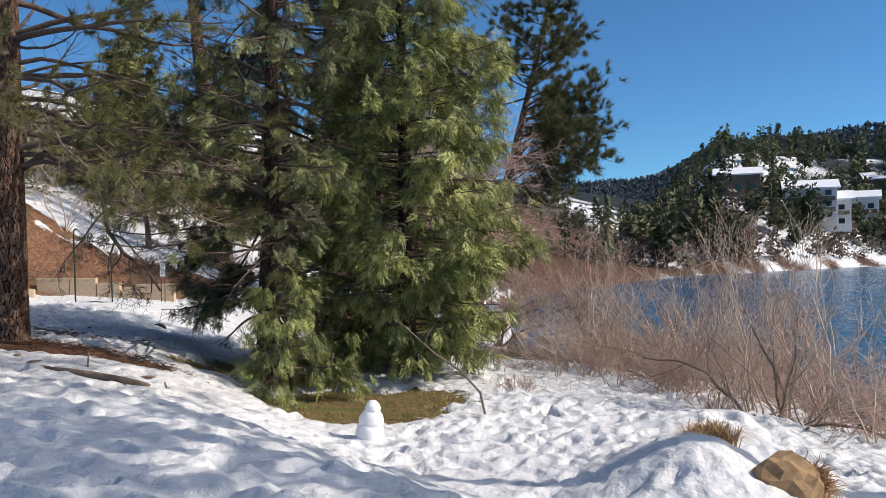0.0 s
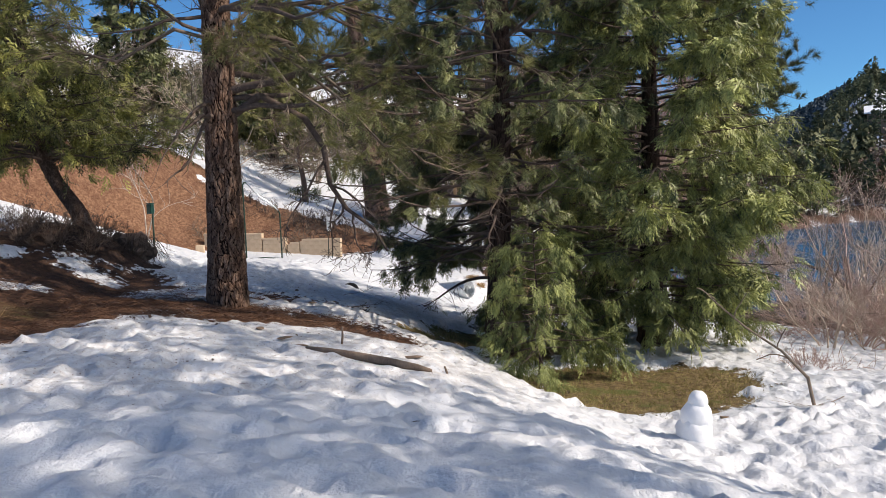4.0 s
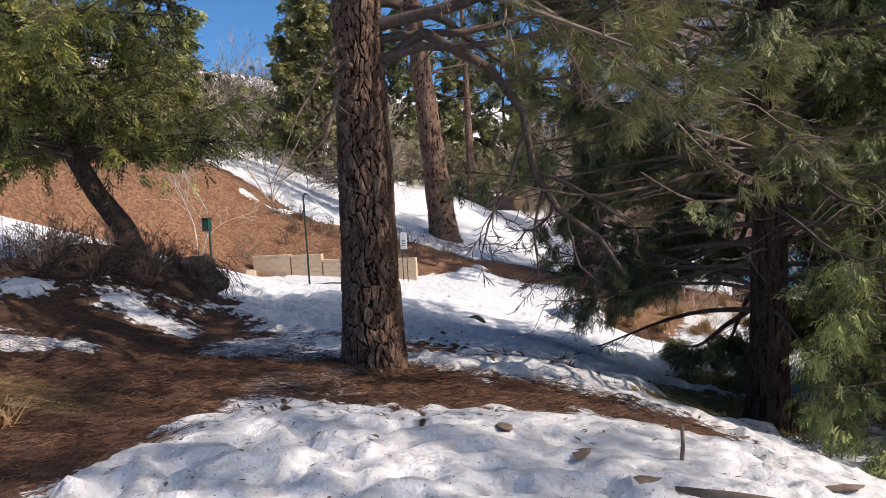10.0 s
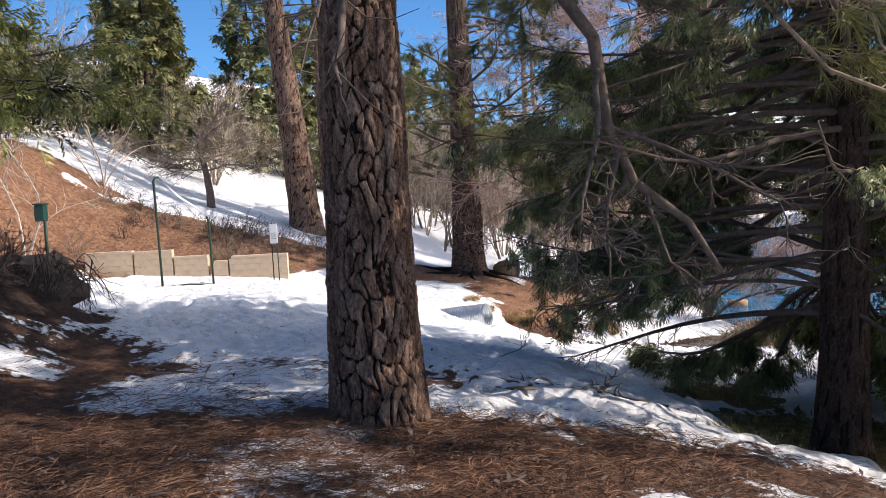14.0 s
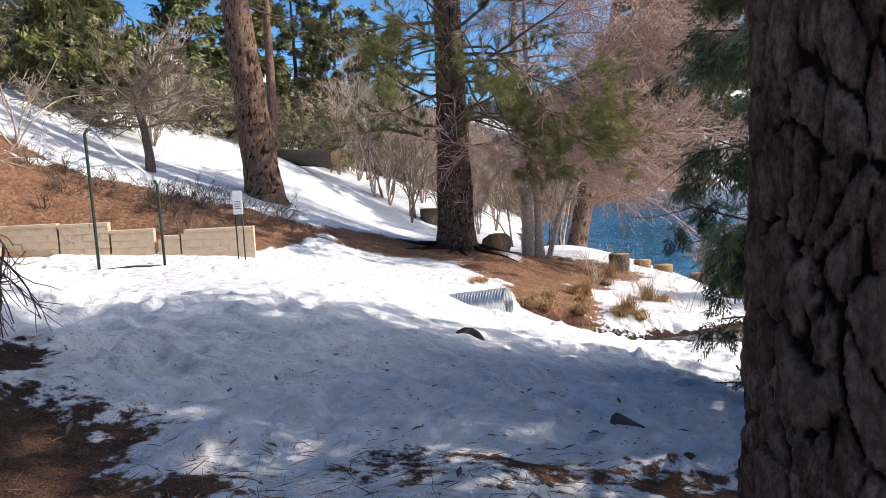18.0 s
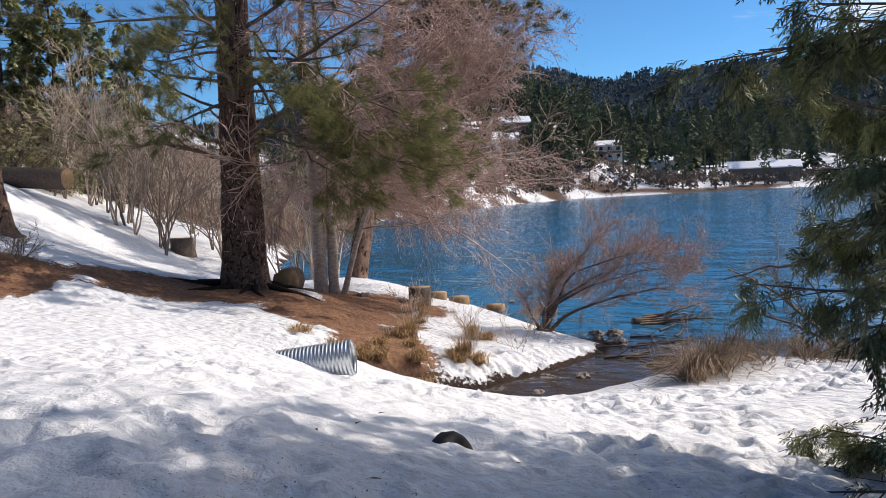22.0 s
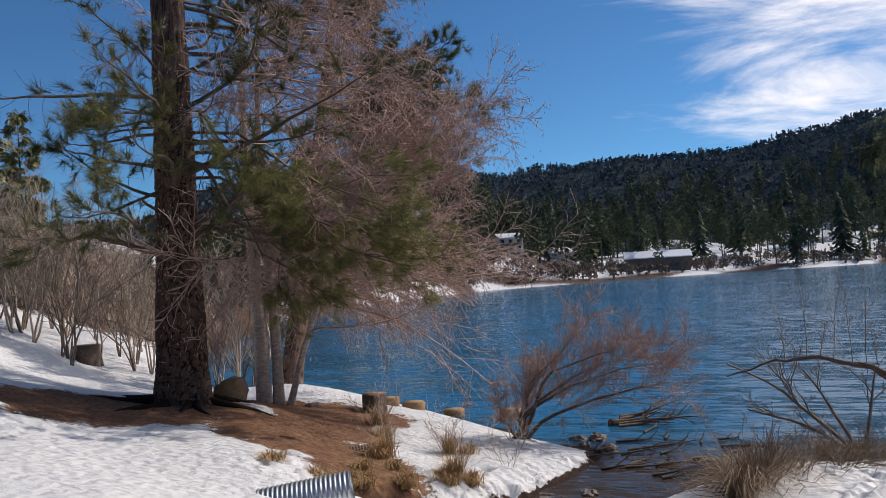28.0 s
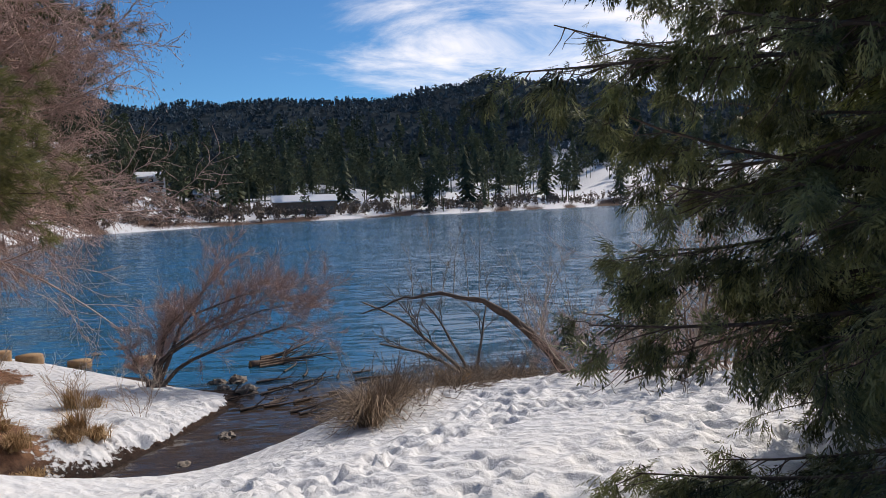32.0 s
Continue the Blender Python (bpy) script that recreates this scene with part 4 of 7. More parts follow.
def pine(ob, height, r0, low, reach, seed, count=60, tufts=4000, size=(0.17, 0.26), lean=(0, 0), bend=0.05, dead=0, sides=24, plates=(9, 0.3, 0.03), leaf=None, full=True, droop=0.25, rings=None, top=0.12, sector=None, bark=None, profile=None, split=False, far=False, dense=0.0):
    """Yellow-pine kind: long crooked limbs that end in brushes of needles; dead: bare snags under the crown."""
    rng = np.random.RandomState(seed)
    axis, rad = taper(height, r0, r0 * top, lean, bend)
    put("trunk", bark_mesh("pine_trunk", axis, rad, bark or BARK_PINE, sides, 0.6 if r0 > 0.6 else 0.28, plates, seed, rings, dense), ob)
    lines, rs, twigs = [], [], []
    for k in range(count + dead):
        is_dead = k >= count
        t = (k + rng.rand()) / count if not is_dead else rng.uniform(-0.06, 0.2)
        h = max(low + (height - low) * t, 3.6)
        az = k * 2.399 + rng.normal(0, 0.35)
        if sector and not is_dead and t < 0.45:
            az = radians(rng.uniform(*sector))
        length = (profile(t) if profile else reach * (1.0 - 0.72 * max(t, 0))) * rng.uniform(0.6, 1.1) * (0.7 if is_dead else 1)
        start = along(axis, (h + 0.3) / (height + 0.3))
        pts = bent(start, (math.cos(az), math.sin(az), rng.uniform(0.0, 0.35) + 0.3 * t), length, 10, rng, droop, droop * 1.3, 0.13)
        lines.append(pts), rs.append(0.014 + 0.012 * length)
        m = max(4, int(length * (3.5 if not is_dead else 4)))
        for q in range(m):
            u = 0.28 + 0.72 * (q + rng.rand()) / m
            b = along(pts, u)
            dirn = unit(along(pts, min(1, u + 0.1)) - along(pts, max(0, u - 0.1)))
            w = unit(dirn * rng.uniform(0.4, 1.0) + unit(rng.normal(size=3)) * 0.8 + np.array([0, 0, 0.05]))
            tw = bent(b, w, rng.uniform(0.3, 0.9) * (0.5 + 0.12 * length), 3, rng, 0.2, 0.5, 0.2)
            twigs.append((tw, is_dead, k))
    wood(ob, lines, rs, [t for t, _, _ in twigs], [k for _, _, k in twigs], split)
    live = np.array([t for t, dd, _ in twigs if not dd])
    n = tufts
    which, u = rng.randint(0, len(live), n), rng.uniform(0.25, 1.0, n) ** 0.6
    seg = np.minimum((u * 3).astype(int), 2)
    pos = live[which, seg] + (live[which, seg + 1] - live[which, seg]) * (u * 3 - seg)[:, None]
    ahead = unit(unit(live[which, 3] - live[which, 1]) + rng.normal(0, 0.4, (n, 3)) + np.array([0, 0, 0.2]))
    v, f, tones = many(TUFTS_FULL if full else TUFTS, pos, ahead, unit(rng.normal(size=(n, 3))), rng.uniform(size[0], size[1], n), rng, rng.rand(n))
    put("crown", mesh_np("pine_crown", v, f, [leaf or LEAF_PINE], attrs={"tone": tones}), ob)


def bare_growth(stems, rng, levels=3, split=(4, 7), shrink=0.55, spread=0.7, rise=0.25, jit=0.14, thick=0.016, fine=0.0022, steps=5, sag=0.0):
    """Leafless wood: each line in stems throws side shoots, and they again."""
    lines, r0, r1 = [], [], []
    todo = [(np.asarray(s, float), thick, 0) for s in stems]
    while todo:
        pts, r, lev = todo.pop()
        end = max(fine, r * 0.35)
        lines.append(pts), r0.append(r), r1.append(end)
        if lev >= levels:
            continue
        length = np.linalg.norm(np.diff(pts, axis=0), axis=1).sum()
        for q in range(rng.randint(split[0], split[1] + 1)):
            u = rng.uniform(0.25, 1.0)
            d = unit(along(pts, min(1, u + 0.1)) - along(pts, max(0, u - 0.1)))
            w = unit(d + unit(rng.normal(size=3)) * spread + np.array([0, 0, rise]))
            todo.append((bent(along(pts, u), w, length * shrink * rng.uniform(0.6, 1.15), max(2, steps - lev), rng, sag, 0.15, jit), max(fine, (r + (end - r) * u) * 0.55), lev + 1))
    return lines, r0, r1


def bare_mesh(name, grown, mat, k=3):
    lines, r0, r1 = grown
    v, f = twig_chain(lines, r0, r1, k)
    return mesh_np(name, v, f, [mat])


def leafy_bush(seed, radius, n, leaf):
    """An evergreen bush: a dome of twigs set with small sprays."""
    rng = np.random.RandomState(seed)
    lines = [bent((0, 0, -0.1), (rng.normal(), rng.normal(), 1.0), radius * rng.uniform(0.8, 1.3), 5, rng, 0.1, 0.1, 0.15) for _ in range(14)]
    g = bare_growth(lines, rng, 1, (4, 6), 0.5, 0.7, 0.2, 0.15, 0.03, 0.008, 4)
    wv, wf = twig_chain(*g, 3)
    ends = np.concatenate([ln[-2:] for ln in g[0]])
    pos = ends[rng.randint(0, len(ends), n)] + rng.normal(0, 0.16 * radius, (n, 3))
    pos[:, 2] = np.maximum(pos[:, 2], 0.05)
    lv, lf, tones = many(SPRAYS_FAR, pos, unit(rng.normal(size=(n, 3)) + unit(pos) * 0.8), unit(rng.normal(0, 0.5, (n, 3)) + np.array([0, 0, 1.0])), rng.uniform(0.22, 0.42, n), rng, rng.rand(n))
    return mesh_np("bush_wood", wv, wf, [BARK_DARK]), mesh_np("bush_leaves", lv, lf, [leaf], attrs={"tone": tones})


# ---------- the trees by the path ----------
def zed(x, y):
    return float(land_z(np.array(x, float), np.array(y, float)))


def grown(name, x, y, label, category="tree", group="", sink=0.0):
    return thing(name, x, y, zed(x, y) - sink, label, category, group)


def build_path_pine():
    ob = grown("pine_tree", -9.33, 16.98, "tall pine with thick plated brown bark beside the path", "pine tree", "pines")
    pine(ob, 21, 0.385, 3.9, 5.6, 3, 60, 3400, (0.18, 0.27), (0.0, 0.0), 0.03, 20, 320, (24, 0.21, 0.028), leaf=LEAF_OLIVE, droop=0.45, rings=520, sector=(-75, 70), split=True, dense=6.5)
    # one dead limb that arches down on the lake side
    rng = np.random.RandomState(8)
    main = np.array([(0.2, 0, 3.7), (0.9, 0.1, 3.85), (1.5, 0.2, 3.5), (1.9, 0.3, 2.9), (2.1, 0.3, 2.3), (2.35, 0.4, 1.8), (2.8, 0.5, 1.35), (3.1, 0.5, 0.95)]) + rng.normal(0, 0.05, (8, 3))
    g = bare_growth([main], rng, 3, (7, 10), 0.34, 0.95, -0.1, 0.22, 0.075, 0.004, 6, 0.15)
    put("dead_limb", bare_mesh("dead_limb", g, BARK_DARK, 6), ob, "drooping dead grey limb")
    # low boughs on the lake side: dead twigs within, brushes of needles at their ends
    for ex, ey, ez, s in ((4.2, -1.3, 2.7, 1), (3.1, -2.3, 3.1, 2), (4.7, 0.1, 2.4, 3), (-2.6, -1.6, 4.6, 4), (1.6, -2.6, 4.3, 5)):
        line = np.array([(0.1, 0, 4.4 + 0.15 * s), (ex * 0.3, ey * 0.2, 4.7 + 0.1 * s), (ex * 0.6, ey * 0.55, 0.5 * (4.7 + ez)), (ex * 0.85, ey * 0.85, ez + 0.15), (ex, ey, ez)]) + rng.normal(0, 0.06, (5, 3))
        g = bare_growth([line], rng, 3, (8, 11), 0.27, 0.9, 0.05, 0.2, 0.04, 0.003, 5, 0.1)
        put("limb", bare_mesh("low_limb", g, TWIG_GREY, 4), ob, "grey limb with dead twigs")
        tips = np.array([ln[-1] for ln in g[0] if np.linalg.norm(ln[-1] - line[-1]) < 1.25])
        n = 64
        pos = tips[rng.randint(0, len(tips), n)]
        v, f, tones = many(TUFTS_FULL, pos, unit(unit(pos - line[2]) + rng.normal(0, 0.35, (n, 3))), unit(rng.normal(size=(n, 3))), rng.uniform(0.2, 0.3, n), rng, 0.3 + 0.7 * rng.rand(n))
        put("needles", mesh_np("needles", v, f, [LEAF_OLIVE], attrs={"tone": tones}), ob, "bright green needle brushes")["kind"] = "stuff"


build_path_pine()


def reach_by(azs, lengths, power=0.42, crown=0.0):
    """Bough length by bearing; crown: the least length high up, above head height."""
    az, ln = np.array(azs, float), np.array(lengths, float)
    if crown:
        return lambda t, a: max(float(np.interp(math.degrees(a) % 360, az, ln)) * float(np.interp(t, [0, 0.15, 0.4, 1], [0.98, 1.0, 1.02, 0.1])), crown * (1 - t) ** 0.6 * float(np.interp(t, [0.08, 0.2], [0.7, 1.0])) if t > 0.08 else 0) + 0.2
    return lambda t, a: float(np.interp(math.degrees(a) % 360, az, ln)) * (1 - t) ** power + 0.2


def build_cedars():
    ob = grown("cedar_tree", -4.3, 19.0, "broad dark green cedar with boughs sweeping low over turf", "cedar tree", "cedars")
    cedar(ob, 17, 0.29, 1.6, 5.0, 11, 260, 36000, (0.19, 0.35), (0.03, 0.0), split=True, fine=True, profile=reach_by([0, 60, 88, 107, 118, 126, 141, 165, 190, 230, 290, 330, 360], [3.6, 5.0, 5.9, 6.0, 5.5, 4.8, 3.7, 3.0, 2.5, 2.1, 2.3, 2.9, 3.6], crown=4.7), favour=(38, 150), hang=0.5, bare_inside=0.42, sides=64, plates=(15, 0.6, 0.02), trunk_rings=160)
    # this cedar and the low bough wear the sunlit copies of the sprays
    ob = grown("cedar_tree", -1.0, 20.4, "dense green cedar with a sunlit tone in its sprays, boughs down to the turf", "cedar tree", "cedars")
    cedar(ob, 15, 0.30, 0.8, 3.4, 12, 300, 29000, (0.26, 0.46), split=True, cluster=12, broad=True, profile=lambda t, a: 3.25 * (1 - t) ** 0.38 * float(np.interp(t, [0, 0.06, 0.2], [0.55, 0.74, 1.0])) + 0.15, bare_inside=0.4, droop=0.4, leaf=LEAF_CEDAR_SUNLIT)
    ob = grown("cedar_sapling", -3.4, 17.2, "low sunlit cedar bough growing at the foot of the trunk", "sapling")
    cedar(ob, 2.7, 0.05, 0.5, 0.9, 13, 40, 1900, (0.22, 0.36), sides=8, plates=None, hang=1.0, fine=True, leaf=LEAF_LOW_SUNLIT)


build_cedars()


def build_bent_tree():
    ob = grown("bent_tree", -14.4, 20.6, "dark evergreen with a bent leaning trunk on an earth mound", "evergreen tree", sink=0.1)
    rng = np.random.RandomState(21)
    pts = np.array([(0, 0, -0.3), (-0.25, 0, 0.5), (-0.8, 0.05, 1.2), (-1.25, 0.1, 2.0), (-1.45, 0.1, 3.0), (-1.5, 0.0, 4.5), (-1.4, 0, 7.5)])
    put("trunk", bark_mesh("bent_trunk", pts, np.array([0.25, 0.2, 0.18, 0.16, 0.15, 0.12, 0.04]), BARK_SHORE, 14, 0.4, None, 5, 40), ob)
    lines, tips = [], []
    for k in range(95):
        t = (k + rng.rand()) / 95
        az = k * 2.399
        start = along(pts, 0.45 + 0.55 * t)
        length = (3.0 * (1 - t) ** 0.5 + 0.5) * rng.uniform(0.6, 1.1)
        ln = bent(start, (math.cos(az), math.sin(az), 0.25), length, 8, rng, 0.35, 0.3, 0.07)
        lines.append(ln)
        for q in range(int(length * 5) + 2):
            u = rng.uniform(0.25, 1)
            tips.append(bent(along(ln, u), unit(rng.normal(size=3) + (ln[-1] - ln[0]) * 0.4), rng.uniform(0.3, 0.7), 3, rng, 0.4, 0.2, 0.1))
    v, f = joined([twig_chain(lines, [0.04] * 95, [0.008] * 95, 4), twig_chain(tips, [0.008] * len(tips), [0.003] * len(tips), 3)])
    put("branchwork", mesh_np("bent_branchwork", v, f, [BARK_DARK]), ob)
    tips = np.array(tips)
    n = 7800
    w, u = rng.randint(0, len(tips), n), rng.randint(0, 4, n)
    v, f, tones = many(SPRAYS, tips[w, u], unit(unit(tips[w, 3] - tips[w, 0]) + rng.normal(0, 0.6, (n, 3)) + np.array([0, 0, -0.3])), unit(rng.normal(0, 0.7, (n, 3)) + np.array([0, 0, 1.0])), rng.uniform(0.24, 0.42, n), rng, (w % 97) / 97.0)
    put("crown", mesh_np("bent_crown", v, f, [LEAF_BENT], attrs={"tone": tones}), ob)


build_bent_tree()


def build_other_pines():
    ob = grown("pine_tree", -13.3, 14.9, "pine with brown furrowed bark on the uphill bank", "pine tree", "pines")
    pine(ob, 17, 0.27, 4.2, 3.4, 31, 44, 1800, sides=72, plates=(14, 0.2, 0.022), rings=220, bark=BARK_SHORE, leaf=LEAF_BENT)
    ob = grown("pine_tree", -12.75, 45.5, "tall leaning pine with grey plated bark above the earth bank", "pine tree", "pines")
    pine(ob, 26, 0.72, 7.5, 4.5, 32, 60, 1800, lean=(-0.09, 0.0), sides=48, plates=(11, 0.35, 0.03), rings=180, dead=14)
    ob = grown("pine_tree", -6.0, 43.0, "large shoreline pine with dark plated trunk and spreading roots", "pine tree", "pines")
    pine(ob, 24, 0.70, 3.6, 6.5, 33, 70, 1700, (0.26, 0.38), (0.0, 0.0), 0.05, 14, 80, (20, 0.22, 0.035), rings=260, sector=(-200, 40), droop=0.35, split=True, dense=8.0, leaf=LEAF_PINE, top=0.2, bark=BARK_SHORE)
    rng = np.random.RandomState(36)
    # low brushes lighter than the crown: sunlight put into their needle colour
    for ex, ey, ez, s in ((2.3, -2.2, 4.8, 1), (3.5, -3.0, 4.1, 2), (4.5, -3.8, 3.2, 3), (2.9, -1.4, 3.3, 4), (3.4, -4.2, 5.0, 5), (-2.4, -3.2, 6.4, 6), (1.2, -3.6, 5.0, 7)):
        line = np.array([(0.2, -0.1, 5.6 + 0.3 * s), (ex * 0.35, ey * 0.35, 5.6 + 0.25 * s), (ex * 0.7, ey * 0.7, ez + 0.6), (ex, ey, ez)]) + rng.normal(0, 0.1, (4, 3))
        g = bare_growth([line], rng, 2, (8, 11), 0.34, 0.8, 0.05, 0.2, 0.05, 0.006, 5, 0.1)
        put("limb", bare_mesh("low_limb", g, BARK_DARK, 4), ob)
        tips = np.array([ln[-1] for ln in g[0] if np.linalg.norm(ln[-1] - line[-1]) < 2.2])
        n = 240
        pos = tips[rng.randint(0, len(tips), n)] + rng.normal(0, 0.1, (n, 3))
        v, f, tones = many(TUFTS_FULL, pos, unit(unit(pos - line[1]) + rng.normal(0, 0.4, (n, 3)) + np.array([0, 0, 0.3])), unit(rng.normal(size=(n, 3))), rng.uniform(0.24, 0.36, n), rng, 0.3 + 0.7 * rng.rand(n))
        put("needles", mesh_np("needles", v, f, [LEAF_OLIVE], attrs={"tone": tones}), ob, "olive green needle brushes in a sunlit tone")["kind"] = "stuff"
    for k in range(9):
        a = radians(k * 40 + rng.uniform(-14, 14))
        length = rng.uniform(1.3, 2.6)
        u = np.linspace(0.45, length, 9)
        wave = 0.12 * np.sin(u * 3 + k)
        px, py = u * math.cos(a) - wave * math.sin(a), u * math.sin(a) + wave * math.cos(a)
        line = np.stack([px, py, np.array([zed(-6.0 + p, 43.0 + q) for p, q in zip(px, py)]) - zed(-6.0, 43.0) + np.linspace(0.10, -0.06, 9)], 1)
        v, f = sweep(line, np.linspace(0.13, 0.035, 9), 9)
        put("root", mesh_np("root", v, f, [BARK_SHORE], True), ob)
    ob = grown("pine_tree", 2.0, 53.8, "tall pine leaning out over the lake", "pine tree", "pines")
    pine(ob, 25, 0.52, 7.5, 9.0, 34, 96, 8000, (0.38, 0.56), (0.275, 0.2), sector=(-80, 60), leaf=LEAF_PINE, sides=32, plates=(11, 0.35, 0.03), rings=120)
    ob = grown("pine_tree", -13.0, 60.0, "slender orange-barked pine on the snowy slope", "pine tree", "pines")
    pine(ob, 22, 0.32, 7, 3.5, 35, 40, 900, sides=16, plates=None, bark=BARK_PINE, full=False, size=(0.25, 0.4))


build_other_pines()


def build_alders():
    rng = np.random.RandomState(41)
    ob = grown("alder_tree", -2.7, 45.6, "pale multi-stemmed alder with russet catkins, leafless", "alder tree")
    stems = []
    for k, (x, y, w, h) in enumerate([(0, 0, (0.03, 0, 1), 15), (0.45, -0.1, (0.02, 0.02, 1), 15), (0.75, -0.2, (0.30, -0.15, 1), 10)]):
        stems.append(bent((x, y, -0.3), w, h, 14, rng, 0, 0, 0.03))
    lumpy = lambda i, a: 1 + 0.05 * np.sin(3 * a + i * 1.7) + 0.05 * np.sin(i * 2.3 + a) + 0.25 * np.exp(-i * 0.6) * (1 + np.sin(4 * a))  # noqa: E731
    v, f = joined([sweep(along(s, np.linspace(0, 1, 40)), np.linspace(r, 0.03, 40), 14, True, lumpy) for s, r in zip(stems, (0.25, 0.18, 0.11))])
    put("trunk", mesh_np("alder_trunks", v, f, [BARK_PALE], True), ob)
    boughs = []
    for s in stems:
        for q in range(38):
            u = rng.uniform(0.22, 0.98)
            az = rng.uniform(-160, 80) if q % 2 else rng.uniform(-75, 30)
            boughs.append(bent(along(s, u), (math.cos(radians(az)), math.sin(radians(az)), rng.uniform(0.0, 0.5)), rng.uniform(3.0, 7.2) * (1.15 - 0.5 * u), 9, rng, 0.35, 0.15, 0.1))
    g = bare_growth(boughs, rng, 2, (10, 12), 0.36, 0.8, -0.05, 0.16, 0.05, 0.009, 6, 0.25)
    put("branchwork", bare_mesh("alder_branchwork", g, TWIG_PINK), ob)
    # catkins and buds on the outer twigs
    ends = np.array([ln[-1] for ln, r in zip(g[0], g[1]) if r < 0.02])
    n = 52000
    pos = ends[rng.randint(0, len(ends), n)] + rng.normal(0, 0.14, (n, 3))
    bud = (np.array([(0, -0.09, 0), (0.5, 0, 0.09), (1, 0, 0), (0.5, 0, -0.09)]), np.array([[0, 1, 2, 3]]))
    v, f = scatter(*bud, pos, unit(rng.normal(0, 0.4, (n, 3)) + np.array([0, 0, -1.0])), unit(rng.normal(size=(n, 3))), rng.uniform(0.06, 0.15, n))
    put("catkin_haze", mesh_np("catkins", v, f, [TWIG_PINK]), ob, "russet catkins")["kind"] = "stuff"


build_alders()


# ---------- bare shrubs along the shore ----------
def shrub_kind(seed, height, spread, stems, levels, split, mat, thick=0.014, fine=0.0028, arch=0.0, way=(0, 0), foot=0.25):
    rng = np.random.RandomState(seed)
    lines = []
    for k in range(stems):
        az = rng.uniform(0, 6.28)
        out = rng.uniform(0.05, spread)
        b = (foot * out * math.cos(az), foot * out * math.sin(az), -0.12)
        lines.append(bent(b, (out * math.cos(az) + way[0], out * math.sin(az) + way[1], 1.0), height * rng.uniform(0.6, 1.05), 8, rng, arch, 0.0, 0.19))
    return bare_mesh("shrub_stems", bare_growth(lines, rng, levels, split, 0.5, 0.8, 0.15, 0.17, thick, fine, 5), mat)


def planted(name, me, x, y, rng, label, category, group=""):
    ob = new(name, me)
    ob.matrix_world = pose(x, y, zed(x, y), 0, 0, rng.uniform(0, 360))
    return tagged(ob, label, category, group)


def build_shrubs():
    kinds = [shrub_kind(61, 2.5, 1.3, 5, 2, (5, 7), TWIG_TAN, 0.024, 0.0045), shrub_kind(62, 3.1, 0.8, 4, 2, (5, 7), TWIG_TAN, 0.03, 0.0045), shrub_kind(63, 1.7, 1.7, 10, 2, (4, 5), TWIG_PINK, 0.014, 0.004), shrub_kind(64, 4.9, 0.35, 3, 3, (4, 5), TWIG_PINK, 0.045), shrub_kind(68, 2.0, 1.7, 6, 3, (4, 5), TWIG_PINK, 0.018, 0.003, 0.4), shrub_kind(69, 2.9, 1.1, 6, 3, (4, 4), TWIG_GREY, 0.05, 0.003, 0.2)]
    rng = np.random.RandomState(65)
    label = ["leafless tan shrub in a shoreline thicket", "tall leafless tan shrub in a shoreline thicket", "low grey leafless shrub on the shore", "slender leafless sapling with reddish twigs", "tangled arching russet shrub in a shoreline thicket", "crooked grey leafless shrub with dark stems"]
    spots = [(4.7, 24.6, 3), (6.5, 22.2, 3), (6.9, 21.8, 3), (8.4, 19.8, 3), (8.3, 17.4, 3)]
    while len(spots) < 76:
        x, y = rng.uniform(3.4, 15), rng.uniform(13.5, 33)
        if 15.6 < (x - float(path_x(np.array(y)))) * 0.93 < 24 and not (x < 9.5 and y > 25.5):
            spots.append((x, y, rng.choice([0, 1, 2, 4, 4, 5])))
    while len(spots) < 104:
        x, y = rng.uniform(2.2, 7.5), rng.uniform(19.5, 29)
        if x > 2.2 + 0.25 * abs(y - 23):
            spots.append((x, y, rng.choice([0, 1, 2, 4, 4])))
    spots += [(4.2, 25.9, 5), (5.2, 25.1, 5), (6.4, 23.1, 5)]
    for x, y, k in spots:
        planted("shore_shrub", kinds[k], x, y, rng, label[k], "shrub", "shoreline thicket")
    # thicket of thin trees beyond the shoreline pine
    far = [shrub_kind(66, 8.5, 0.18, 3, 3, (3, 5), TWIG_TAN, 0.06, 0.009), shrub_kind(67, 7.0, 0.25, 3, 3, (3, 5), TWIG_GREY, 0.05, 0.009)]
    for k in range(64):
        x, y = rng.uniform(-10, 3.5), rng.uniform(56, 88)
        planted("thicket_tree", far[k % 2], x, y, rng, "thin leafless russet tree in a lakeside thicket", "tree", "lakeside thicket")


build_shrubs()


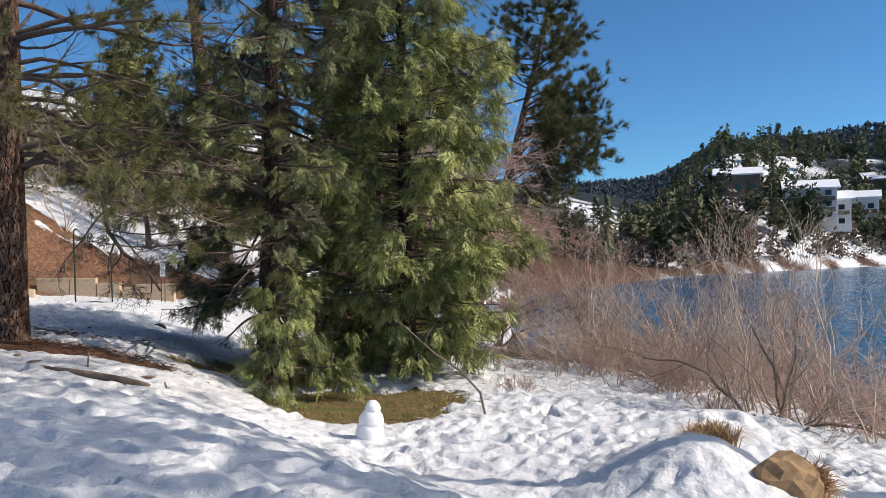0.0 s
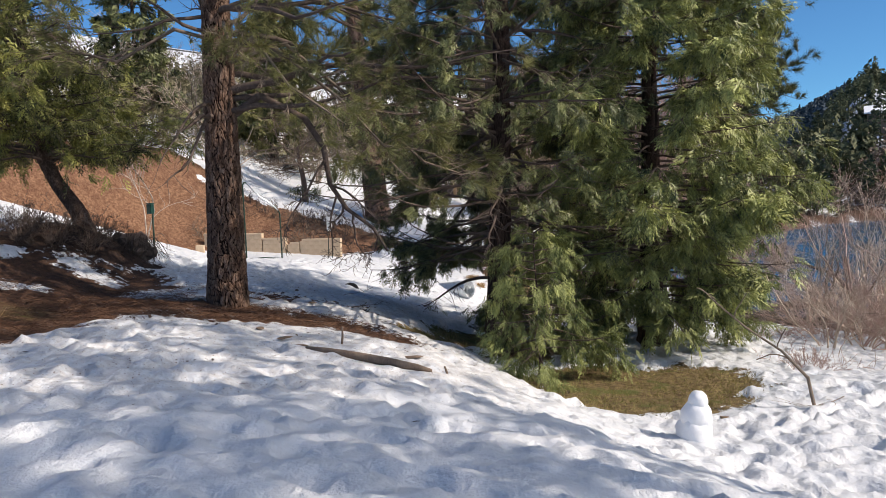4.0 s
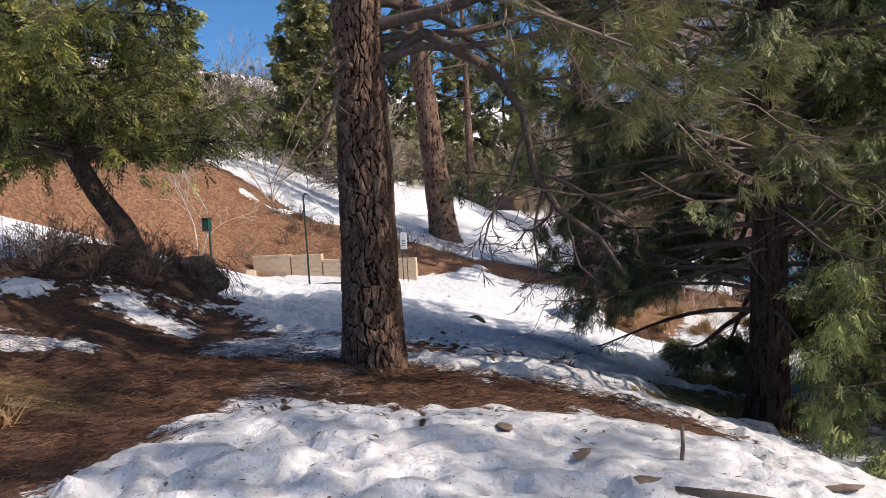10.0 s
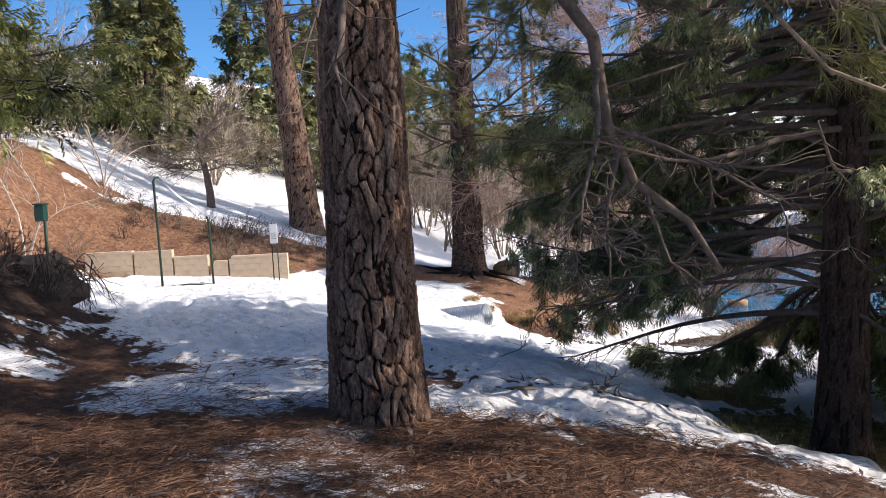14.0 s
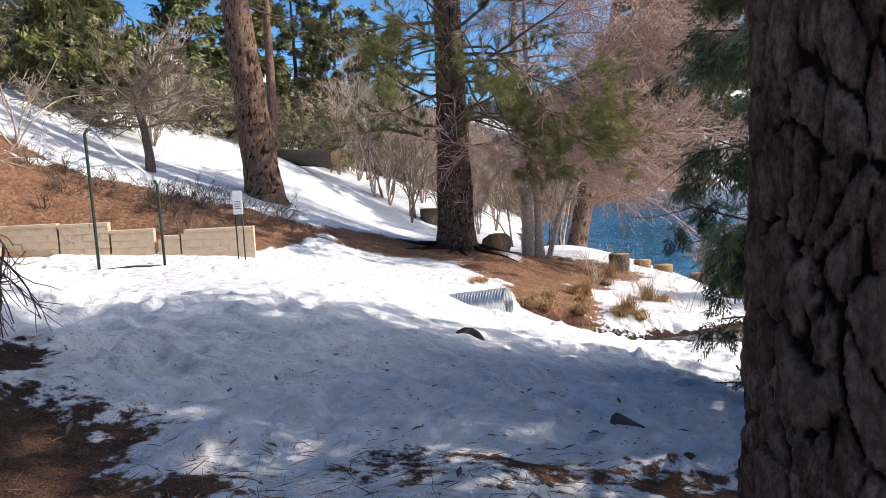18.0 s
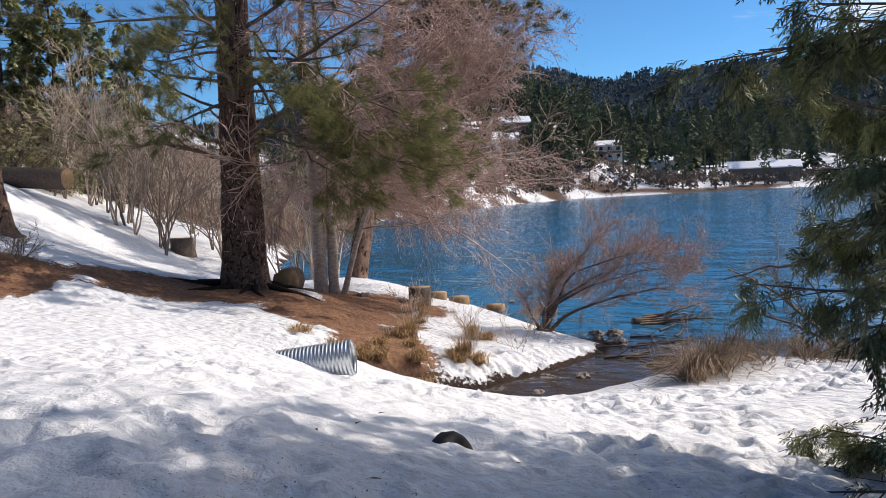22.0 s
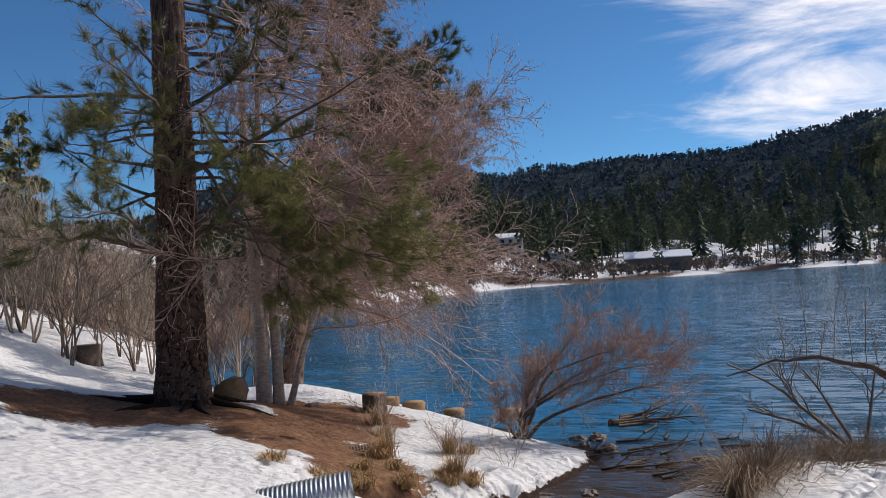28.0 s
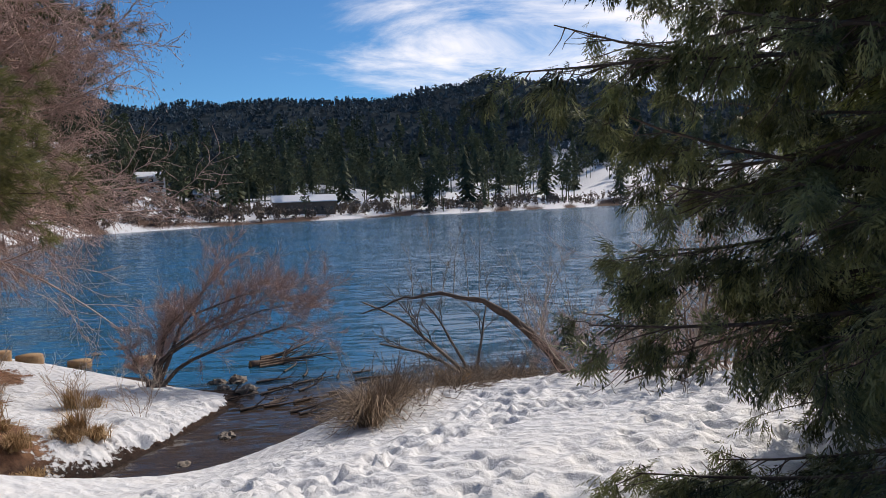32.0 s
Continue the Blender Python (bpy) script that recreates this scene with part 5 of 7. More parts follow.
def build_conifers_behind():
    rng = np.random.RandomState(71)
    for x, y, h in ((-9, 76, 15), (-12, 80, 17), (-6, 84, 14), (-15, 72, 12), (-18, 66, 13), (-24, 62, 15), (-3, 88, 14), (-21, 52, 11), (-28, 48, 13), (-32, 40, 14)):
        ob = grown("conifer", x, y, "olive green conifer on the snowy hillside", "conifer", "hillside conifers")
        cedar(ob, h, 0.25, 1.2, 3.2, 72 + int(h) + int(y), 90, 4200, (0.45, 0.8), sides=10, plates=None, far=True, leaf=LEAF_OLIVE if int(x) % 2 else LEAF_CEDAR, bare_inside=0.3)
    for k in range(3):
        twigs, leaves = leafy_bush(78 + k, 1.7, 420, LEAF_BRUSH)
        for q in range(34):
            x, y = rng.uniform(-44, -9), rng.uniform(30, 76)
            d, e = bank_de(np.array(x), np.array(y))
            if d > 5.5 and e > (9.0 if x > -22 else 6.0):
                ob = grown("chaparral_bush", x, y, "grey-olive chaparral bush on the snowy hillside", "bush", "hillside bushes")
                ob.rotation_euler[2] = rng.uniform(0, 6.28)
                ob.scale = [rng.uniform(0.8, 1.7)] * 3
                put("wood", twigs, ob)
                put("foliage", leaves, ob)
    brush = [shrub_kind(75, 3.4, 0.9, 12, 2, (4, 6), TWIG_GREY, 0.02, 0.007), shrub_kind(76, 5.0, 0.5, 5, 3, (3, 5), TWIG_TAN, 0.04, 0.008)]
    for k in range(48):
        x, y = rng.uniform(-46, -10), rng.uniform(28, 78)
        d, e = bank_de(np.array(x), np.array(y))
        if d > 5.0 and (e > 6.5 or x < -18):
            planted("hillside_brush", brush[k % 2], x, y, rng, "grey leafless brush on the snowy hillside", "brush", "hillside brush")


build_conifers_behind()


# ---------- far woods and houses ----------
def fir_template(seed, levels, n):
    rng = np.random.RandomState(seed)
    v, f = [], []
    for lev in range(levels):
        t = lev / levels
        r, z = 0.20 * (1 - t) ** 0.8 + 0.02, 0.12 + 0.86 * t
        for q in range(n):
            a = q * 6.28 / n + lev * 0.7 + rng.uniform(-0.3, 0.3)
            rr = r * rng.uniform(0.65, 1.2)
            c, s = math.cos(a), math.sin(a)
            w = 0.44 / n * (1 - 0.6 * t)
            i = len(v)
            v += [(0, 0, z + 0.8 / levels), (rr * c - w * s, rr * s + w * c, z - 0.02 + rng.uniform(-0.03, 0.02)), (rr * 1.15 * c, rr * 1.15 * s, z - 0.06), (rr * c + w * s, rr * s - w * c, z - 0.02 + rng.uniform(-0.03, 0.02))]
            f.append([i, i + 1, i + 2, i + 3])
    i = len(v)
    v += [(-0.014, 0, -0.05), (0.014, 0, -0.05), (0.004, 0, 0.6), (-0.004, 0, 0.6), (0, -0.014, -0.05), (0, 0.014, -0.05), (0, 0.004, 0.6), (0, -0.004, 0.6)]
    f += [[i, i + 1, i + 2, i + 3], [i + 4, i + 5, i + 6, i + 7]]
    return np.array(v)[:, [2, 0, 1]], np.array(f)


def crown_template(seed, clumps, tall=0.66, blade=1.0):
    """A round-headed tree far off: clumps of blades on a bare stem."""
    rng = np.random.RandomState(seed)
    v, f = [], []
    for q in range(clumps):
        c = rng.normal(size=3) * np.array([0.12, 0.12, 0.15]) + np.array([0, 0, tall])
        for _ in range(2):
            d, s = unit(rng.normal(size=3)) * 0.55 * blade / clumps ** 0.5, unit(rng.normal(size=3)) * 0.36 * blade / clumps ** 0.5
            i = len(v)
            v += [c - d, c + s, c + d, c - s]
            f.append([i, i + 1, i + 2, i + 3])
    i = len(v)
    v += [(-0.016, 0, -0.05), (0.016, 0, -0.05), (0.006, 0, 0.75), (-0.006, 0, 0.75), (0, -0.016, -0.05), (0, 0.016, -0.05), (0, 0.006, 0.75), (0, -0.006, 0.75)]
    f += [[i, i + 1, i + 2, i + 3], [i + 4, i + 5, i + 6, i + 7]]
    return np.array(v)[:, [2, 0, 1]], np.array(f)


def pine_template(seed, clumps):
    """A pine far off: flat tiers of needles above a bare trunk."""
    rng = np.random.RandomState(seed)
    v, f = [], []
    low = rng.uniform(0.25, 0.45)
    for q in range(clumps):
        z = rng.uniform(low, 1.0)
        r = 0.19 * (1.02 - z) ** 0.45 * rng.uniform(0.25, 1.0)
        a = rng.uniform(0, 6.28)
        c = np.array([r * math.cos(a), r * math.sin(a), z + rng.normal(0, 0.01)])
        for _ in range(2):
            d = unit(np.array([math.cos(a), math.sin(a), -0.2]) + rng.normal(0, 0.6, 3)) * rng.uniform(0.03, 0.06)
            s = unit(np.cross(d, rng.normal(size=3))) * rng.uniform(0.014, 0.028)
            i = len(v)
            v += [c - d, c + s, c + d, c - s]
            f.append([i, i + 1, i + 2, i + 3])
    i = len(v)
    v += [(-0.015, 0, -0.05), (0.015, 0, -0.05), (0.004, 0, 0.95), (-0.004, 0, 0.95), (0, -0.015, -0.05), (0, 0.015, -0.05), (0, 0.004, 0.95), (0, -0.004, 0.95)]
    f += [[i, i + 1, i + 2, i + 3], [i + 4, i + 5, i + 6, i + 7]]
    return np.array(v)[:, [2, 0, 1]], np.array(f)


def build_far_woods():
    """Woods round the lake: fuller trees near the shore, small ones on the ridges."""
    rng = np.random.RandomState(81)
    fine = [fir_template(k, 13, 7) for k in range(2)] + [pine_template(k + 5, 90) for k in range(5)] + [crown_template(k + 5, 110, 0.6) for k in range(2)]
    rough = [fir_template(k + 9, 3, 3) for k in range(3)] + [crown_template(k + 15, 4, 0.45) for k in range(3)]
    for name, n, lo, hi, kinds, size, label in (("shore_woods", 3300, 0, 330, fine, (11, 26), "dark conifers along the snowy far shore"), ("hazy_ridge_woods", 42000, 200, 1250, rough, (5, 9), "dark conifer woods on the ridges across the lake, bluish haze in their colour")):
        a = np.radians(rng.uniform(-10, 100, n))
        r = np.sqrt(rng.uniform(0.0, 1.0, n)) * (lo + hi) + 90 if lo else rng.uniform(90, 720, n)
        x, y = r * np.sin(a), r * np.cos(a)
        z, up = far_z(x, y)
        dens = np.clip(0.5 + 1.1 * wobble(x, y, 42, 82) - 0.3 * (up < 34) + 0.45 * sstep(80, 240, up) - 0.12 * sstep(13, 18, np.degrees(a)) * (1 - sstep(24, 28, np.degrees(a))) + 0.35 * sstep(27, 31, np.degrees(a)) * (1 - sstep(42, 48, np.degrees(a))) * sstep(25, 50, up), 0.0, 1)
        if lo:
            dens = np.maximum(dens, sstep(330, 480, up))
        keep = (up > max(lo, 5)) & (up < hi + 40) & (rng.rand(n) < dens)
        pos = np.stack([x[keep], y[keep], z[keep]], 1)
        m = len(pos)
        v, f, tones = many(kinds, pos, np.tile([[0.0, 0, 1]], (m, 1)) + rng.normal(0, 0.03, (m, 3)), unit(rng.normal(size=(m, 3)) * np.array([1, 1, 0.01])), rng.uniform(*size, m) * (1 if lo else np.interp(np.degrees(np.arctan2(pos[:, 0], pos[:, 1])), [10, 30, 36], [0.45, 0.55, 1])), rng, rng.rand(m))
        tagged(new(name, mesh_np(name, v, f, [LEAF_RIDGE_HAZY if lo else LEAF_FAR], attrs={"tone": tones})), label, "woods", kind="stuff")
    # round oaks among the houses on the steep shore
    n = 160
    a = np.radians(rng.uniform(13, 35, n))
    r = np.interp(np.degrees(a), [10, 20, 29, 35], [118, 148, 202, 230]) + rng.uniform(6, 150, n)
    x, y = r * np.sin(a), r * np.cos(a)
    z, up = far_z(x, y)
    v, f, tones = many([crown_template(k + 35, 120, 0.42, 1.7) for k in range(4)], np.stack([x, y, z], 1), np.tile([[0.0, 0, 1]], (n, 1)), unit(rng.normal(size=(n, 3)) * np.array([1, 1, 0.01])), rng.uniform(6, 11, n), rng, rng.rand(n))
    tagged(new("hillside_oaks", mesh_np("hillside_oaks", v, f, [LEAF_OAK], attrs={"tone": tones})), "dark round oaks among houses on the snowy far hillside", "woods", kind="stuff")
    # grey scrub at the water's edge
    n = 1500
    a = np.radians(rng.uniform(8, 88, n))
    shore = np.interp(np.degrees(a), [8, 20, 29, 33, 42, 59, 69, 88], [115, 148, 202, 220, 262, 325, 386, 430])
    r = shore + rng.uniform(2, 45, n) ** 1.0
    x, y = r * np.sin(a), r * np.cos(a)
    z, up = far_z(x, y)
    pos = np.stack([x, y, z], 1)[up > 3]
    v, f = many([crown_template(k + 25, 16, 0.4) for k in range(3)], pos, np.tile([[0.0, 0, 1]], (len(pos), 1)), unit(rng.normal(size=(len(pos), 3)) * np.array([1, 1, 0.01])), rng.uniform(1.8, 5, len(pos)), rng)
    tagged(new("shore_scrub", mesh_np("shore_scrub", v, f, [TWIG_GREY])), "grey leafless scrub along the far shore", "scrub", kind="stuff")


build_far_woods()


# ---------- unseen pines up the bank beside the start, added to shade the path --------
def build_shade_pines():
    for x, y, h, s, low in ((9.5, 3.5, 19, 91, 5.5), (8.5, -1.0, 20, 93, 5.5), (8.6, 6.6, 18, 92, 7.0), (9.8, 9.2, 23, 94, 13.0)):
        ob = grown("pine_tree", x, y, "unseen open-crowned pine near the path's start, added for its shade", "pine tree", "pines")
        pine(ob, h, 0.3, low, 4.2, s, 46, 2300 if s < 94 else 1000, (0.35, 0.5), sides=20, plates=None, full=False)


build_shade_pines()


# ---------- made things and small things ----------
def slab(w, d, h, bevel=0.01, jitter=0.0, seed=0):
    """A block with softened edges, its base at z = 0."""
    bm = bmesh.new()
    bmesh.ops.create_cube(bm, size=1)
    bmesh.ops.scale(bm, vec=(w, d, h), verts=bm.verts)
    bmesh.ops.translate(bm, vec=(0, 0, h / 2), verts=bm.verts)
    if bevel:
        bmesh.ops.bevel(bm, geom=bm.edges[:], offset=bevel, segments=1, affect="EDGES")
    if jitter:
        rng = random.Random(seed)
        for v in bm.verts:
            v.co += Vector([rng.uniform(-jitter, jitter) for _ in range(3)])
    return bm


def lump(rx, ry, rz, seed, rough=0.18, level=3, flat=0.0):
    """A weathered lump: rock, clod or snowball."""
    bm = bmesh.new()
    bmesh.ops.create_icosphere(bm, subdivisions=level, radius=1)
    for v in bm.verts:
        p = v.co.copy()
        n = noise.noise(p * 1.7 + Vector((seed, 0, 0))) + 0.5 * noise.noise(p * 4 + Vector((0, seed, 0))) + 0.25 * noise.noise(p * 9 + Vector((0, 0, seed)))
        p *= 1 + rough * n
        if p.z < -flat and flat:
            p.z = -flat
        v.co = Vector((p.x * rx, p.y * ry, p.z * rz))
    return bm


def solo(name, me, m, label, category, group=""):
    ob = new(name, me)
    ob.matrix_world = m
    return tagged(ob, label, category, group)


def rod(points, radii, mat, k=8):
    v, f = sweep(points, radii, k)
    return mesh_np("rod", v, f, [mat], True)


def build_wall():
    wall = thing("retaining_wall", -12.55, 36.95, zed(-12.55, 36.6) + 0.05, "low stepped retaining wall of pale tan concrete blocks below the bank", "retaining wall", turn=176.5)
    meshes = [bm_mesh("block", slab(0.444, 0.24, 0.192, 0.005, 0.003, k), BLOCK) for k in range(4)]
    caps = [bm_mesh("cap_block", slab(0.454, 0.25, 0.09, 0.006, 0.003, k + 9), BLOCK) for k in range(2)]
    rng = random.Random(5)
    runs = [(0.0, 1.9, 4), (1.95, 2.5, 3), (2.6, 3.7, 4), (3.75, 5.0, 5), (5.05, 6.6, 5)]
    for start, end, courses in runs:
        lift = 0.06 * start / 2
        for c in range(courses):
            x = start
            while x < end - 0.05:
                w = min(0.223 if c % 2 and x == start else 0.446, end - x)
                b = put("block", meshes[rng.randrange(4)], wall)
                b.matrix_basis = pose(x + w / 2, rng.uniform(-0.004, 0.004), lift + c * 0.193, 0, 0, rng.uniform(-0.5, 0.5)) @ Matrix.Diagonal((w / 0.446, 1, 1, 1))
                x += w
        x = start
        while x < end - 0.15:
            w = min(0.456, end + 0.03 - x)
            b = put("cap_block", caps[rng.randrange(2)], wall)
            b.matrix_basis = pose(x + w / 2, rng.uniform(-0.004, 0.004), lift + courses * 0.193, 0, 0, rng.uniform(-0.5, 0.5)) @ Matrix.Diagonal((w / 0.456, 1, 1, 1))
            x += w
    solo("wall_end_block", bm_mesh("end_block", slab(0.35, 0.45, 0.75, 0.02, 0.01, 3), BLOCK), pose(-18.5, 35.4, zed(-18.5, 35.4) - 0.2, 0, 0, 20), "upright tan concrete block ending the retaining wall", "block")


def build_fence_frame():
    z1, z2 = zed(-15.75, 33.85), zed(-14.45, 34.5)
    ob = thing("pipe_gate_frame", -15.75, 33.85, z1, "dark green pipe frame of a gate without its mesh", "gate frame")
    put("tall_post", rod([(0, 0, -0.3), (-0.02, 0, 1.5), (-0.05, 0, 3.1), (0.0, 0.03, 3.2), (0.08, 0.06, 3.2)], [0.035] * 5, POST_GREEN), ob)
    put("short_post", rod([(1.3, 0.65, z2 - z1 - 0.3), (1.27, 0.65, 1.9), (1.22, 0.62, 2.02)], [0.033] * 3, POST_GREEN), ob)
    put("top_rail", rod([(0.08, 0.06, 3.2), (0.55, 0.3, 2.62), (0.95, 0.5, 2.3), (1.22, 0.62, 2.03)], [0.028] * 4, STEEL), ob, "bent grey top rail")
    put("ground_rail", rod([(0, 0, 0.05), (0.7, 0.3, 0.07), (1.3, 0.65, z2 - z1 + 0.05)], [0.022] * 3, POST_GREEN), ob)


def build_sign():
    x, y = -12.85, 36.25
    ob = thing("notice_post", x, y, zed(x, y), "narrow white notice on two thin dark posts by the trail", "sign", turn=-12)
    for dx in (-0.09, 0.09):
        put("post", rod([(dx, 0, -0.25), (dx, 0, 1.35)], [0.018, 0.018], POST_GREEN), ob)
    bm = slab(0.26, 0.025, 0.62, 0.02)
    bmesh.ops.translate(bm, vec=(0, -0.03, 1.22), verts=bm.verts)
    plate = put("plate", bm_mesh("plate", bm, SIGN_WHITE), ob, "white enamel plate")
    for k in range(4):
        bm = slab(0.17 - 0.03 * (k % 2), 0.004, 0.018, 0)
        bmesh.ops.translate(bm, vec=(0, -0.046, 1.36 + 0.06 * k), verts=bm.verts)
        put("text_bar", bm_mesh("text_bar", bm, POST_GREEN), plate)


def build_green_box():
    x, y = -15.5, 25.8
    ob = thing("bag_dispenser", x, y, zed(x, y), "dark green box on a slim post in the snow", "dispenser post", turn=-25)
    put("post", rod([(0, 0.0, -0.3), (0, 0, 1.3)], [0.03, 0.03], POST_GREEN), ob)
    bm = slab(0.22, 0.14, 0.3, 0.02)
    bmesh.ops.translate(bm, vec=(0.03, -0.1, 1.08), verts=bm.verts)
    box = put("box", bm_mesh("box", bm, BOX_GREEN), ob)
    bm = slab(0.24, 0.17, 0.035, 0.012)
    bmesh.ops.translate(bm, vec=(0.03, -0.1, 1.38), verts=bm.verts)
    put("lid", bm_mesh("lid", bm, BOX_GREEN), box)


def pipe_mesh(length, r, pitch, mat, wall=0.012, k=40):
    n = int(length / pitch * 8)
    u = np.linspace(0, length, n)
    rr = r + 0.009 * np.sin(u * 2 * math.pi / pitch)
    pts = np.stack([u, 0 * u, 0 * u], 1)
    out_v, out_f = sweep(pts, rr, k, cap=False)
    in_v, in_f = sweep(pts, rr - wall, k, cap=False)
    m = len(out_v)
    inner = [f[:, ::-1] for f in in_f]
    ring = np.arange(k)
    lips = []
    for at in (0, (n - 1) * k):
        lips.append(np.stack([at + ring, at + (ring + 1) % k, m + at + (ring + 1) % k, m + at + ring], 1))
    faces = np.concatenate([out_f[0], inner[0] + m] + lips)
    return mesh_np("pipe", np.concatenate([out_v, in_v]), faces, [mat], True)


def build_pipes():
    end = Vector((-6.45, 33.45, -1.75))
    axis = math.degrees(math.atan2(0.5, -0.85))
    solo("culvert_pipe", pipe_mesh(2.6, 0.345, 0.075, STEEL), pose(*end, 0, 7, axis), "galvanised corrugated steel culvert pipe out of the snow bank", "culvert")
    solo("drain_pipe", pipe_mesh(1.3, 0.19, 0.07, WOOD_GREY), pose(-2.9, 38.7, zed(-2.9, 38.7) + 0.05, 0, 4, 160), "rusty half-buried corrugated drain pipe in brown earth", "drain pipe")
    # half-buried tyre at the break of the slope
    x, y = -9.0, 24.95
    bm = bmesh.new()
    ring, tube = 28, 12
    rows = []
    for i in range(ring):
        a = i * 2 * math.pi / ring
        row = []
        for j in range(tube):
            b = j * 2 * math.pi / tube
            r = 0.17 + (0.075 + (0.008 if i % 2 and abs(math.cos(b)) > 0.2 else 0)) * math.cos(b)
            row.append(bm.verts.new((r * math.cos(a), 0.11 * math.sin(b), r * math.sin(a))))
        rows.append(row)
    for i in range(ring):
        for j in range(tube):
            bm.faces.new((rows[i][j], rows[i][(j + 1) % tube], rows[(i + 1) % ring][(j + 1) % tube], rows[(i + 1) % ring][j]))
    solo("tyre", bm_mesh("tyre", bm, BLACK_RUBBER, True), pose(x, y, zed(x, y) - 0.05, -25, 0, 30), "black rubber tyre half sunk in the snow", "tyre")


def cut_log(length, r, seed, bark=None, k=22):
    """A sawn log along x: bark sleeve and two pale ends."""
    rng = np.random.RandomState(seed)
    n = max(5, int(length / 0.12))
    u = np.linspace(-length / 2, length / 2, n)
    ph = rng.uniform(0, 6.28, 4)
    lobes = lambda i, a: 1 + 0.05 * np.sin(3 * a + ph[0] + 0.05 * i) + 0.03 * np.sin(7 * a + ph[1]) + 0.02 * np.sin(11 * a + ph[2] + i)  # noqa: E731
    v, f = sweep(np.stack([u, 0 * u, 0 * u], 1), np.full(n, r), k, True, lobes)
    me = mesh_np("log", v, f, [bark or WOOD_GREY, WOOD_CUT], False)
    idx = np.zeros(len(me.polygons), np.int32)
    idx[-2 * k:] = 1
    me.polygons.foreach_set("material_index", idx)
    return me


def build_logs():
    def stump(x, y, r, h, label, seed, lift=0.0, tilt=0.0):
        z = max(zed(x, y), LAKE - 0.1)
        solo("stump", cut_log(h + 0.3, r, seed, WOOD_CUT if seed > 3 and seed < 8 and r < 0.5 else BARK_DARK), pose(x, y, z + h / 2 - 0.15 + lift, tilt, -90, seed * 40), label, "stump", "shoreline stumps")

    stump(0.75, 44.75, 0.40, 0.6, "sawn tree stump with a pale cut face on the shore", 1)
    for k, (x, y) in enumerate(((2.55, 46.7), (3.3, 46.3), (4.3, 45.2), (5.6, 43.6))):
        stump(x, y, 0.36 + 0.04 * (k % 2), 0.3, "short pale sawn log round at the water's edge", 4 + k)
    stump(-4.2, 62.6, 0.6, 0.9, "dark weathered stump on the snowy slope", 6)
    for x, y, length, r, turn, seed, label, lift in (
        (-4.25, 44.2, 1.2, 0.42, 62, 12, "short thick sawn log lying beside the shoreline pine", 0.05),
        (-11.8, 59.4, 5.2, 0.45, -38, 13, "long dark fallen log with snow on the slope", 0.3),
        (7.0, 39.4, 1.5, 0.13, -25, 14, "waterlogged log with snow on its end, in the shallows", 0.0),
        (-0.25, 14.55, 0.9, 0.055, 6, 15, "thin peeled log lying on the turf", 0.05),
        (-8.85, 19.6, 0.75, 0.06, -75, 17, "grey barked limb half sunk in the snow", 0.07),
        (-1.4, 44.9, 0.5, 0.12, 20, 16, "short piece of firewood on needle litter", 0.05),
    ):
        z = max(zed(x, y), LAKE + 0.02)
        solo("log", cut_log(length, r, seed, BARK_DARK if r > 0.1 or seed == 17 else WOOD_CUT), pose(x, y, z + r * 0.6 + lift - 0.1, 0, 4, turn), label, "log", "logs")


def build_snowman():
    x, y = -1.28, 13.25
    bm = lump(0.25, 0.24, 0.24, 3, 0.12)
    bmesh.ops.translate(bm, vec=(0, 0, 0.15), verts=bm.verts)
    for r, dx, h, s in ((0.205, 0.03, 0.36, 4), (0.13, 0.06, 0.57, 5)):
        b2 = lump(r, r, r * 1.05, s, 0.1)
        bmesh.ops.translate(b2, vec=(dx, 0, h), verts=b2.verts)
        me = bpy.data.meshes.new("ball")
        b2.to_mesh(me)
        b2.free()
        bm.from_mesh(me)
    me = bm_mesh("snowman", bm, SNOW_PACKED, True)
    solo("snowman", me, pose(x, y, zed(x, y)), "small lumpy snowman on trodden snow", "snowman")


